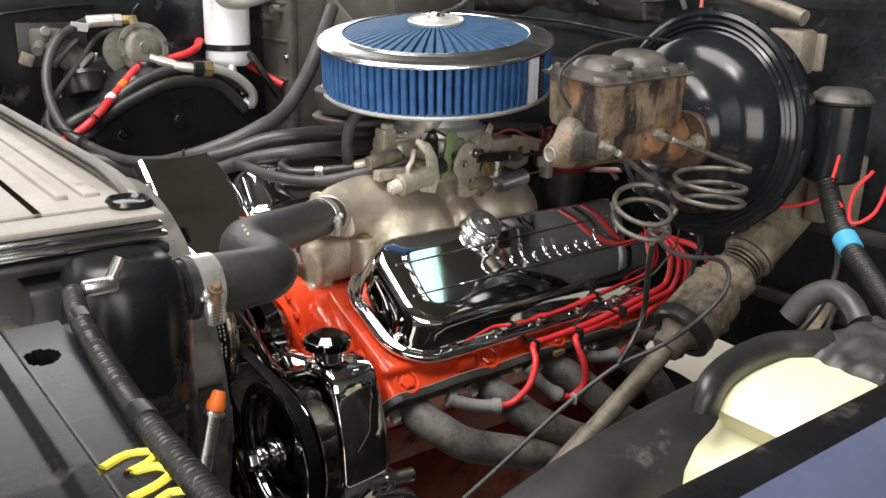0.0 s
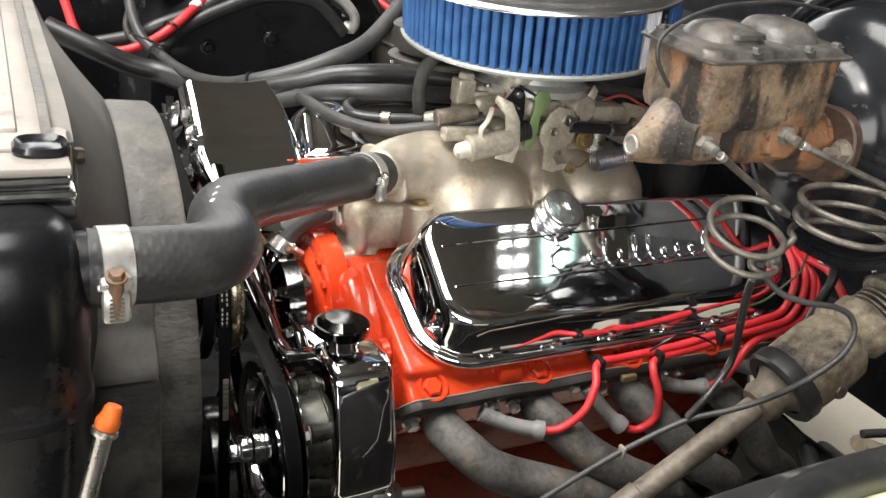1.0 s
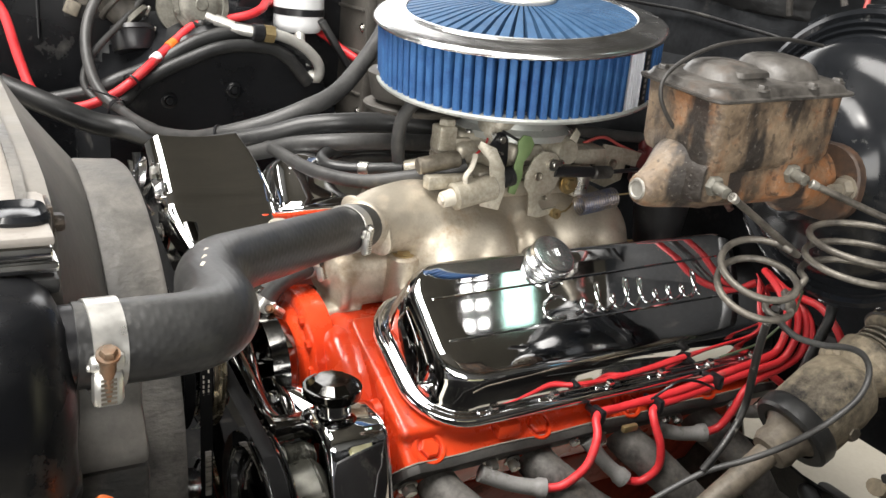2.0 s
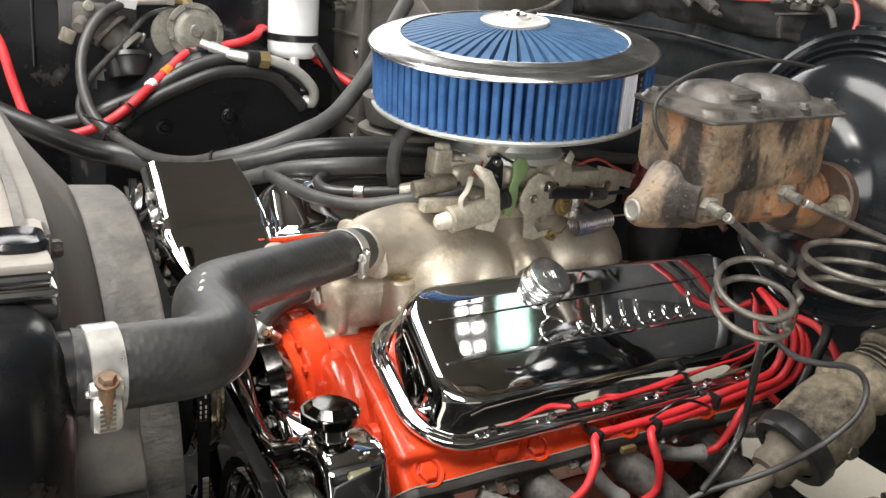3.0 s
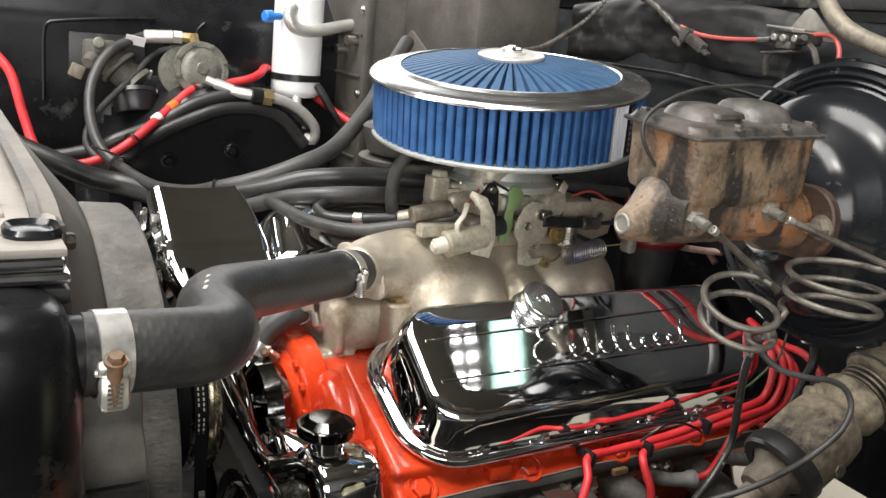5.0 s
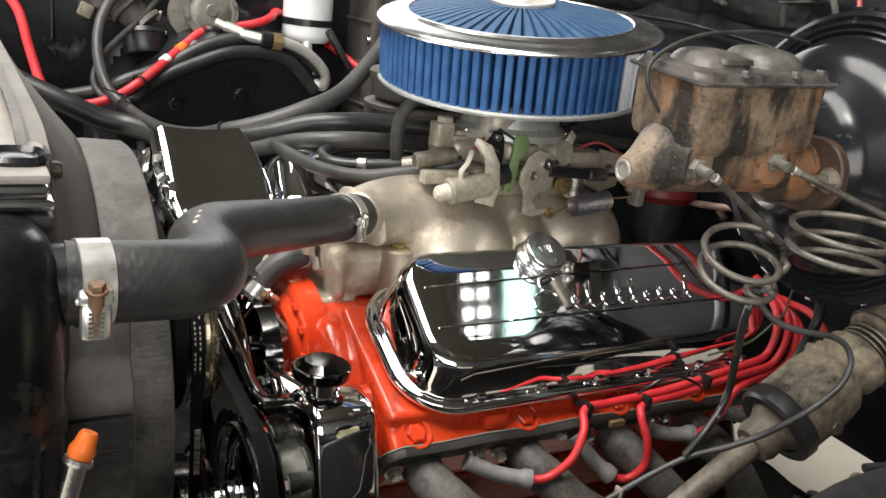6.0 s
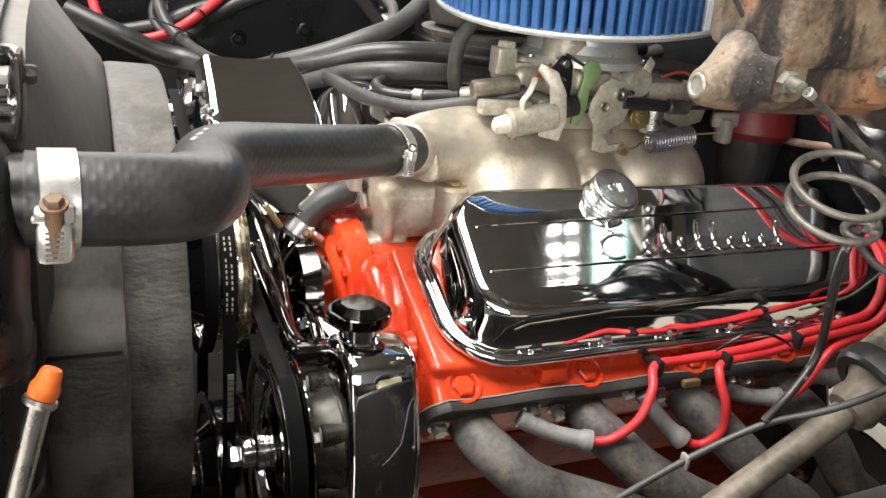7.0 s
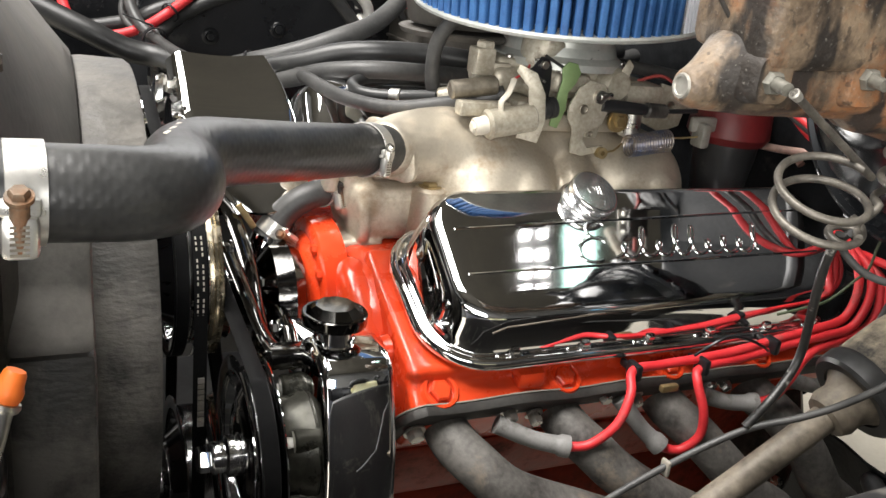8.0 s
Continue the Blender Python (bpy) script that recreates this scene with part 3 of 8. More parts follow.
passenger_fender = thing("inner_fender", (0.05, 0.6, 0.5), "glossy black inner fender with a bulging wheelhouse", "inner fender", kind="structure")
# unseen panel added so that no bright floor shows past the engine
part("gap_blocker", box((-0.55, 0.640, 0.22), (0.95, 0.652, 0.98), 0.004), BLACK_DIRTY, passenger_fender)
part("bead", tube([(-0.19, 0.687, 1.28), (-0.189, 0.687, 1.39), (-0.183, 0.687, 1.412), (-0.165, 0.687, 1.418), (-0.09, 0.687, 1.428), (0.0, 0.689, 1.436)], 0.0030, 8, 0.008), BLACK, passenger_fender)
part("bead", tube([(0.09, 0.689, 1.436), (0.075, 0.687, 1.415), (0.08, 0.687, 1.37), (0.13, 0.687, 1.30)], 0.0030, 8, 0.008), BLACK, passenger_fender)
part("panel", sheet(lambda u, v: wheelhouse(u, v, 1, 0.56, 0.11, 1.08, 0.215, 0.13), 90, 70, 0.003), BLACK, passenger_fender)
for x, z, y in ((-0.002, 1.197, 0.553), (0.112, 1.215, 0.553)):
    part("dimple", lathe([(0, 0.001), (0.006, 0.001), (0.009, 0.004), (0.012, 0.003), (0.0145, 0)], along((x, y + 0.006, z), (x, y - 1, z)), 20), BLACK, passenger_fender)
    part("bolt", hexbolt(along((x, y + 0.004, z), (x, y - 1, z)), 0.007, 0.004), BLACK, passenger_fender)


def rim_height(x):
    return 1.122 - 0.30 * (x - 0.27) ** 2 - (0.25 * (0.02 - x) ** 2 if x < 0.02 else 0)


def driver_house(u, v):
    x = -0.38 + 0.98 * u
    top = rim_height(x)
    if v < 0.4:
        return (x, -0.650 - 0.008 * v / 0.4, 0.55 + (top - 0.02 - 0.55) * v / 0.4)
    if v < 0.7:
        a = radians(90) * (v - 0.4) / 0.3
        return (x, -0.658 - 0.022 * (1 - math.cos(a)), top - 0.02 + 0.02 * math.sin(a))
    k = (v - 0.7) / 0.3
    return (x, -0.680 - 0.12 * k, top - 0.01 * k - 0.085 * k * k)


driver_fender = thing("inner_fender", (0.05, -0.75, 0.6), "black inner fender and wheelhouse beside the engine", "inner fender", kind="structure")
part("panel", sheet(driver_house, 60, 40, 0.003), BLACK_DIRTY, driver_fender)
NAVY = surface("blue fender paint", (0.075, 0.088, 0.150), (0.095, 0.108, 0.175), (0.26, 0.40), 0.0, 8, 0.02, 200, coat=0.6)
outer = thing("fender", (0.0, -0.95, 0.9), "dark blue painted outer fender along the engine bay", "fender", kind="structure")
part("lip", joined(box((-0.6, -0.905, 1.188), (1.2, -0.862, 1.2), 0.005), box((-0.6, -0.868, 1.12), (1.2, -0.862, 1.195), 0.002)), BLACK, outer, "black-painted inner lip")
part("skin", sheet(lambda u, v: (-0.75 + 2.0 * u, -0.900 - 0.06 * math.sin(radians(90 * v)) - 0.05 * v, 1.205 - 0.05 * (1 - math.cos(radians(90 * v))) - 0.35 * v * v), 30, 14, 0.002), NAVY, outer)

# ---- radiator and its support ----
# filler bars added so that the gaps under the engine look dark
chassis_filler = thing("chassis", (0.0, 0.0, 0.35), "dark filler bars in place of the chassis, hiding the bright floor", "chassis", kind="structure")
part("rail", box((-0.9, -0.50, 0.50), (1.1, -0.40, 0.72), 0.01), BLACK_DIRTY, chassis_filler)
part("rail", box((-0.9, 0.28, 0.48), (1.1, 0.38, 0.64), 0.01), BLACK_DIRTY, chassis_filler)
part("crossmember", box((-0.28, -0.40, 0.44), (0.02, 0.28, 0.76), 0.02), BLACK_DIRTY, chassis_filler)
part("crossmember", box((-0.47, -0.52, 0.52), (-0.29, 0.40, 0.60), 0.02), BLACK_DIRTY, chassis_filler)
part("crossmember", box((-0.62, -0.40, 0.50), (-0.46, 0.28, 0.66), 0.02), BLACK_DIRTY, chassis_filler)
support = thing("radiator_support", (-0.46, -0.7, 0.7), "black painted radiator support panel with a round hole", "radiator support", kind="structure")


def support_sheet(u, v):
    y = -0.555 - 0.425 * u
    x = -0.402 - 0.20 * v
    z = 1.280 + (0.004 if 0.03 < v else 0.0)
    for a, h in ((-0.447, 0.010), (-0.462, -0.005), (-0.500, 0.012)):
        k = min(1.0, max(0.0, (a - x) / 0.006 + 0.5))
        z += h * k * k * (3 - 2 * k)
    d = math.hypot(x + 0.4325, (y + 0.611) * 0.85)
    if d < 0.0095:
        z -= 0.02
    return (x, y, z - 0.012 * max(0.0, u - 0.5))


part("panel", sheet(support_sheet, 160, 130, 0.002), BLACK, support)
part("end_plate", box((-0.60, -0.553, 1.255), (-0.425, -0.50, 1.276), 0.006), BLACK_DIRTY, support)
part("edge", sheet(lambda u, v: (-0.402 + 0.004 * v, -0.555 - 0.425 * u, 1.280 - 0.10 * v - 0.012 * max(0.0, u - 0.5)), 30, 4, 0.002), BLACK_DIRTY, support)
part("paint_mark", tube([(-0.443, -0.760, 1.2835), (-0.429, -0.754, 1.2835), (-0.417, -0.760, 1.2835), (-0.424, -0.768, 1.2835), (-0.434, -0.771, 1.2835), (-0.421, -0.773, 1.2835), (-0.417, -0.781, 1.283), (-0.427, -0.788, 1.283), (-0.441, -0.792, 1.283)], 0.0029, 8, 0.004, flat=1.0), YELLOW_MARK, support, "yellow paint-marker strokes")
part("paint_mark", tube([(-0.434, -0.803, 1.2825), (-0.424, -0.797, 1.2825), (-0.414, -0.803, 1.2825), (-0.416, -0.815, 1.2825)], 0.0029, 8, 0.004), YELLOW_MARK, support, "yellow paint-marker stroke")
support.location += Vector((-0.011, -0.013, 0.0))

top = thing("radiator_top_panel", (-0.38, -0.05, 1.30), "pale grey steel panel over the radiator", "radiator panel", kind="structure")
part("plate", joined(box((-0.40, -0.435, 1.318), (-0.305, 0.36, 1.324), 0.002), box((-0.52, -0.435, 1.318), (-0.43, 0.36, 1.324), 0.002),
                     box((-0.44, -0.435, 1.318), (-0.39, -0.20, 1.324), 0.002), box((-0.44, 0.0, 1.318), (-0.39, 0.36, 1.324), 0.002)), GREY_PANEL, top)
part("rib", box((-0.372, -0.40, 1.322), (-0.362, 0.30, 1.3285), 0.002), GREY_PANEL, top)
part("rib", box((-0.35, -0.40, 1.322), (-0.335, 0.30, 1.3275), 0.002), GREY_PANEL, top)
part("flange", box((-0.309, -0.435, 1.285), (-0.303, 0.36, 1.3235), 0.002), GREY_PANEL, top)
bracket = thing("radiator_mount", (-0.36, -0.455, 1.28), "dark steel radiator mounting bracket with a rusty bolt", "bracket")
part("plate", box((-0.52, -0.474, 1.316), (-0.306, -0.437, 1.322), 0.002), GREY_PANEL, bracket, "pale grey end of the panel")
part("pad", loft([[(-0.322 + s * px, -0.434 + s * py, z) for px, py in rounded(0.034, 0.040, 0.013, 6)] for s, z in ((1.0, 1.318), (1.04, 1.3245), (0.92, 1.3275), (0.84, 1.3265), (0.72, 1.3245), (0.45, 1.3255), (0.2, 1.3262))]), BOOSTER, bracket, "glossy black rubber pad")
part("channel", joined(box((-0.50, -0.474, 1.299), (-0.304, -0.424, 1.306), 0.003), box((-0.50, -0.470, 1.306), (-0.307, -0.430, 1.314), 0.002)), CHROME_WORN, bracket, "worn bright steel channel")
part("seal", box((-0.50, -0.476, 1.286), (-0.304, -0.424, 1.297), 0.004), RUBBER, bracket, "black rubber seal")
part("washer_plate", moved(slab([(-0.012, -0.020), (0.010, -0.020), (0.013, -0.010), (0.010, 0.018), (0.0, 0.022), (-0.010, 0.014)], 0.003, Matrix.Rotation(radians(90), 4, "Y"), 0.0008), Matrix.Translation((-0.3045, -0.408, 1.313))), RUST, bracket, "rusty washer plate")
part("bolt", hexbolt(along((-0.302, -0.415, 1.311), (1, -0.415, 1.311)), 0.0062, 0.008, 0.009), RUST, bracket, "rusty hexagon bolt")

radiator = thing("radiator", (-0.37, -0.1, 0.65), "black crossflow radiator with a ribbed plastic side tank", "radiator")
part("core", box((-0.42, -0.49, 0.66), (-0.36, 0.36, 1.28), 0.004), PLASTIC, radiator)


def tank_ring(z, grow, x0=-0.3510, y0=-0.4900):
    return [(x0 + px * grow, y0 + py * grow, z) for px, py in rounded(0.096, 0.10, 0.040, 8)]


part("side_tank", loft([tank_ring(0.66, 1), tank_ring(1.205, 1.0), tank_ring(1.215, 1.02), tank_ring(1.244, 1.02), tank_ring(1.262, 0.99), tank_ring(1.278, 0.93), tank_ring(1.290, 0.83), tank_ring(1.297, 0.68), tank_ring(1.299, 0.4)]), BLACK, radiator, "black ribbed plastic tank")
for z in (0.80, 0.94, 1.06, 1.085, 1.170):
    part("tank_rib", loft([tank_ring(z, 1.0), tank_ring(z + 0.002, 1.035), tank_ring(z + 0.008, 1.035), tank_ring(z + 0.010, 1.0)]), PLASTIC, radiator)
part("outlet", rod((-0.330, -0.4905, 1.2600), (-0.292, -0.4905, 1.2592), 0.0245, 0.0245, 32, 0.002), PLASTIC, radiator)

def section(pts, x0, x1, bevel=0.004):
    """An outline in y, z run along x."""
    m = Matrix(((0, 0, 1, x0), (1, 0, 0, 0), (0, 1, 0, 0), (0, 0, 0, 1)))
    return slab(pts, x1 - x0, m, bevel)


shroud = thing("fan_shroud", (-0.25, YC, 0.75), "dusty dark grey moulded plastic fan shroud", "fan shroud")
def shroud_ring(x, r, n=96):
    return [(x, -0.092 + r * math.cos(2 * math.pi * k / n), 1.02 + r * math.sin(2 * math.pi * k / n)) for k in range(n)]


def shroud_box(x, grow, n=96):
    """The shroud's rectangular mouth against the radiator, seen along x."""
    out = []
    for k in range(n):
        c, q = math.cos(2 * math.pi * k / n), math.sin(2 * math.pi * k / n)
        hw, hh = (0.39 if c > 0 else 0.348) * grow, (0.312 if q > 0 else 0.30) * grow
        r = (abs(c / hw) ** 9 + abs(q / hh) ** 9) ** (-1 / 9)
        out.append((x, -0.10 + r * c, 1.02 + r * q))
    return out


def blend(a, b, t):
    return [tuple(p[i] + (q[i] - p[i]) * t for i in range(3)) for p, q in zip(a, b)]


mouth, throat = shroud_box(-0.300, 1.0), shroud_ring(-0.246, 0.246)
part("collar", loft([shroud_box(-0.318, 0.985), shroud_box(-0.318, 1.0), shroud_box(-0.306, 1.0), mouth] + [blend(mouth, throat, k / 6) for k in range(1, 7)] + [shroud_ring(-0.246, 0.236)], cap=False), COLLAR, shroud, "dusty shroud collar, paler on upward faces")
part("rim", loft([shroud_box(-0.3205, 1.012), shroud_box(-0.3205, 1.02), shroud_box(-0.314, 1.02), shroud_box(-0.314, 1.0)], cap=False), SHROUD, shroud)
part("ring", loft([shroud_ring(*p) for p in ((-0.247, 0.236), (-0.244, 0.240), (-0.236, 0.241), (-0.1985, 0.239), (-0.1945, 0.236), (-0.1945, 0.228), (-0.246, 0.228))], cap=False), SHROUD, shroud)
part("shelf", section([(-0.385, 1.215), (-0.424, 1.215), (-0.427, 1.176), (-0.445, 1.154), (-0.451, 1.143), (-0.385, 1.143)], -0.302, -0.250, 0.005), COLLAR, shroud, "dusty moulded shelf, paler on upward faces")
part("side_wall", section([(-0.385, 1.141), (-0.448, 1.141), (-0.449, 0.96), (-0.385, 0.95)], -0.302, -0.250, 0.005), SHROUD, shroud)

part("fan_blank", loft([shroud_ring(-0.30, 0.23), shroud_ring(-0.292, 0.23)]), PLASTIC, shroud)

# ---- engine ----
engine = thing("engine_block", (0.25, YC, 0.62), "orange-painted cast iron V8 engine block", "engine block")
part("casting", section([(-0.278, 0.95), (-0.215, 1.045), (-0.175, 1.075), (-0.045, 1.075), (-0.005, 1.045), (0.058, 0.95), (0.04, 0.905), (-0.262, 0.905)], 0.018, 0.56, 0.012), ORANGE, engine)
part("skirt", joined(section([(-0.258, 0.904), (0.036, 0.904), (0.0, 0.82), (-0.22, 0.82)], 0.006, 0.555, 0.006), section([(-0.215, 0.822), (-0.005, 0.822), (-0.02, 0.62), (-0.20, 0.62)], 0.02, 0.55, 0.01)), SHADED_ORANGE, engine, "dirty lower crankcase, its orange darkened for shade")
for x, y, z in ((0.010, -0.155, 1.045), (0.006, -0.215, 1.0), (0.006, -0.24, 0.955)):
    part("casting_boss", lathe([(0, 0.004), (0.006, 0.004), (0.0075, 0.006), (0.012, 0.005), (0.015, 0.0)], along((x, y, z), (x - 1, y, z)), 18), ORANGE, engine)
part("timing_cover", joined(lathe([(0, 0.018), (0.056, 0.018), (0.066, 0.014), (0.073, 0.006), (0.084, 0.005), (0.088, 0.002), (0.089, -0.024)], along((-0.008, -0.085, 1.008), (-1, -0.085, 1.008)), 48),
                            section([(-0.20, 0.95), (-0.20, 1.05), (-0.02, 1.05), (0.0, 0.95), (-0.05, 0.78), (-0.17, 0.78)], 0.004, 0.022, 0.006)), ORANGE, engine)
for k in range(7):
    a = radians(120 + 22 * k)
    part("cover_bolt", hexbolt(along((-0.012, -0.085 + 0.0795 * math.cos(a), 1.008 + 0.0795 * math.sin(a)), (-1, -0.085 + 0.0795 * math.cos(a), 1.008 + 0.0795 * math.sin(a))), 0.006, 0.006), ORANGE, engine)
front_shoulder = part("front_shoulder", section([(-0.12, 1.070), (-0.165, 1.078), (-0.195, 1.060), (-0.232, 1.020), (-0.268, 0.985), (-0.272, 0.93), (-0.235, 0.89), (-0.15, 0.88)], 0.000, 0.040, 0.016), ORANGE, engine)


fused(front_shoulder, 0.003, 20)


def head(side):
    """One cylinder head; side -1 is the driver's."""
    h = thing("cylinder_head", (0.3, YC + side * 0.17, 0.95), "orange-painted cast iron cylinder head", "cylinder head", "cylinder heads")
    s = [(0.045, 1.000), (0.040, 1.088), (0.196, 1.019), (0.188, 1.0070), (0.214, 0.9850), (0.206, 0.975), (0.180, 0.93), (0.15, 0.93)]
    fused(part("casting", section([(YC + side * a, z) for a, z in s], 0.030, 0.575, 0.013), ORANGE, h), 0.003, 3)
    return h


driver_head = head(-1)
passenger_head = head(1)
for x in (0.060, 0.198, 0.33, 0.455):
    part("bolt_boss", lathe([(0.0135, -0.002), (0.0140, 0.0035), (0.0150, 0.0045), (0.0175, 0.0045), (0.0200, 0.0)], along((x, -0.307, 0.9990), (x, -0.367, 1.072)), 20), ORANGE, driver_head)
    part("head_bolt", hexbolt(along((x, -0.307, 0.9990), (x, -0.367, 1.072)), 0.0112, 0.0065, 0.0), ORANGE, driver_head, "orange-painted hexagon head bolt")
for x in (0.14, 0.27, 0.40):
    part("lug", section([(-0.285, 0.995), (-0.285, 1.018), (-0.318, 1.014), (-0.318, 0.996)], x, x + 0.03, 0.005), ORANGE, driver_head)
part("end_boss", lathe([(0, 0), (0.016, 0), (0.014, 0.008), (0, 0.008)], along((0.029, -0.245, 1.015), (-1, -0.245, 1.015)), 18), ORANGE, driver_head)

VC_TILT, VC_LEAN = radians(23.4), radians(36.1)   # the rail's slope and the steeper slope of the top
VC_X, VC_Y, VC_Z = 0.3265, -0.2222, 1.0607
LEAN_MORE = math.tan(VC_LEAN - VC_TILT)


def vc_place(px, a, h, side=-1):
    """Along the cover, up its rail's slope, square to the rail."""
    y = VC_Y - YC + (a * math.cos(VC_TILT) - h * math.sin(VC_TILT))
    return Vector((VC_X + px, YC + (y if side < 0 else -y), VC_Z + a * math.sin(VC_TILT) + h * math.cos(VC_TILT)))


def vc_ring(w, l, r, h, shift=0.0, side=-1):
    """A rounded outline round the cover; the higher it lies, the more it leans."""
    k = min(1.0, max(0.0, (h - 0.012) / 0.042))
    k = k * k * (3 - 2 * k)
    return [vc_place(px, py + shift, h + LEAN_MORE * k * (py + shift), side) for px, py in rounded(l, w, r, 8)]


def valve_cover(side, label):
    c = thing("valve_cover", (VC_X, YC + side * 0.12, 1.02), label, "valve cover", "valve covers")
    prof = [(0.190, 0.558, 0.064, 0.0, -0.006), (0.196, 0.564, 0.067, 0.0012, -0.006), (0.1975, 0.5655, 0.068, 0.0045, -0.006), (0.195, 0.5630, 0.066, 0.0080, -0.006), (0.190, 0.5585, 0.063, 0.0108, -0.005), (0.184, 0.5520, 0.060, 0.0122, -0.005),
            (0.179, 0.5465, 0.057, 0.0105, -0.005), (0.175, 0.5430, 0.055, 0.0092, -0.006), (0.172, 0.5400, 0.054, 0.0118, -0.007), (0.170, 0.5380, 0.053, 0.019, -0.007), (0.167, 0.5340, 0.052, 0.030, -0.008), (0.161, 0.5260, 0.050, 0.048, -0.009),
            (0.1580, 0.5215, 0.049, 0.0560, -0.009), (0.1545, 0.5170, 0.048, 0.0615, -0.009), (0.1495, 0.5110, 0.046, 0.0660, -0.009), (0.1435, 0.5040, 0.043, 0.0692, -0.009), (0.1365, 0.4960, 0.039, 0.0712, -0.009), (0.127, 0.486, 0.034, 0.0721, -0.009), (0.08, 0.43, 0.018, 0.0723, -0.009), (0.03, 0.38, 0.008, 0.0723, -0.009)]
    part("shell", loft([vc_ring(*p, side=side) for p in prof]), CHROME, c, crease=70)
    return c


driver_cover = valve_cover(-1, "polished chrome valve cover with raised script and an oil cap")
passenger_cover = valve_cover(1, "polished chrome valve cover on the far bank")
part("gasket", loft([vc_ring(0.184, 0.532, 0.056, -0.005, -0.004), vc_ring(0.184, 0.532, 0.056, 0.0, -0.004)]), RUBBER, driver_cover)
up = Vector((0, -math.sin(VC_TILT), math.cos(VC_TILT)))
top_up = Vector((0, -math.sin(VC_LEAN), math.cos(VC_LEAN)))
top_slope = Vector((0, math.cos(VC_LEAN), math.sin(VC_LEAN)))
top_middle = vc_place(-0.009, -0.009, 0.0723 - 0.009 * LEAN_MORE)


def on_cover(px, py, h=0.0):
    """A place on the driver's cover: along it, up its top's slope, over its top."""
    return top_middle + Vector((px, 0, 0)) + top_slope * py + top_up * h


# a raised script, as plain loops and strokes
def oval(cx, cy, w, h, lean=0.35, n=14, open_by=0.0):
    """A leaning loop, closed but for open_by."""
    return [(cx + w * math.cos(a) + lean * h * math.sin(a), cy + h * math.sin(a)) for a in (2 * math.pi * (k / n * (1 - open_by) + 0.1) for k in range(n + 1))]


def looped(x, pitch, tops, base, lean):
    """One line running on in leaning loops of the given heights."""
    out = []
    for tall in tops:
        for k in range(16):
            f = k / 16
            y = tall * (1 - math.cos(2 * math.pi * f)) / 2
            out.append((x + pitch * f + 0.0068 * math.sin(2 * math.pi * f) + lean * y, base + y))
        x += pitch
    return out


for s in (oval(-0.078, -0.006, 0.0180, 0.0145, 0.3, 18, 0.26), oval(-0.066, 0.0185, 0.0125, 0.0105, 0.2, 14, 0.30), looped(-0.056, 0.0222, (0.018, 0.036, 0.018, 0.038, 0.036, 0.016, 0.020, 0.017, 0.036), -0.017, 0.42)):
    part("raised_stroke", tube([on_cover(px, py, -0.0010) for px, py in s], 0.0026, 10, 0.0025), CHROME, driver_cover, crease=80)
for a, b in (((-0.228, 0.026), (0.225, 0.036)), ((-0.228, -0.026), (0.225, -0.022))):
    part("ridge", tube([on_cover(a[0], a[1], -0.0019), on_cover((a[0] + b[0]) / 2, (a[1] + b[1]) / 2, -0.0016), on_cover(b[0], b[1], -0.0019)], 0.0024, 8, 0.02), CHROME, driver_cover)
for px in (-0.195, -0.115, -0.035, 0.045, 0.125, 0.20):
    p = vc_place(px, -0.0905, 0.010)
    part("clamp_plate", moved(box((-0.018, -0.006, -0.002), (0.018, 0.006, 0.0025), 0.0015), along(p, p + up)), CHROME, driver_cover)
    part("bolt", hexbolt(along(p + up * 0.002, p + up), 0.0066, 0.008, 0.0085), CHROME_WORN, driver_cover)

cap = thing("oil_filler_cap", on_cover(-0.062, 0.053), "chrome push-in oil cap lettered on its top", "oil cap")
cap_axis = (top_up + Vector((0.10, 0.0, 0.0))).normalized()
cm = Matrix.Translation(on_cover(-0.063, 0.055, -0.003)) @ Vector((0, 0, 1)).rotation_difference(cap_axis).to_matrix().to_4x4()
part("neck", lathe([(0, -0.006), (0.0310, -0.006), (0.0290, 0.0015), (0.0262, 0.0050), (0.0225, 0.0060), (0.0225, 0.012), (0, 0.012)], cm, 64), LID_CHROME, cap, crease=50)
cap_lid = part("lid", lathe([(0.0210, 0.0100), (0.0268, 0.0100), (0.0276, 0.0112), (0.0276, 0.0195), (0.0264, 0.0213), (0.0240, 0.0218), (0, 0.0218)], cm, 64), LID_CHROME, cap, crease=50)
txt = bpy.data.curves.new("oil", "FONT")
txt.body, txt.size, txt.extrude, txt.align_x, txt.align_y = "OIL", 0.0150, 0.0005, "CENTER", "CENTER"
tmp = new("tmp", txt)
bpy.context.view_layer.update()
letters = bmesh.new()
letters.from_mesh(tmp.evaluated_get(bpy.context.evaluated_depsgraph_get()).to_mesh())
bpy.data.objects.remove(tmp)
lm = cm @ Matrix.Translation((0, 0.001, 0.0216))
part("lettering", moved(letters, lm), LID_CHROME, cap_lid, "raised lettering")

# ---- intake, carburettor ----
intake = thing("intake_manifold", (0.24, YC, 1.08), "satin cast aluminium intake manifold with curved runners", "intake manifold")


CX, CY = 0.292, -0.052   # the carburetor's middle


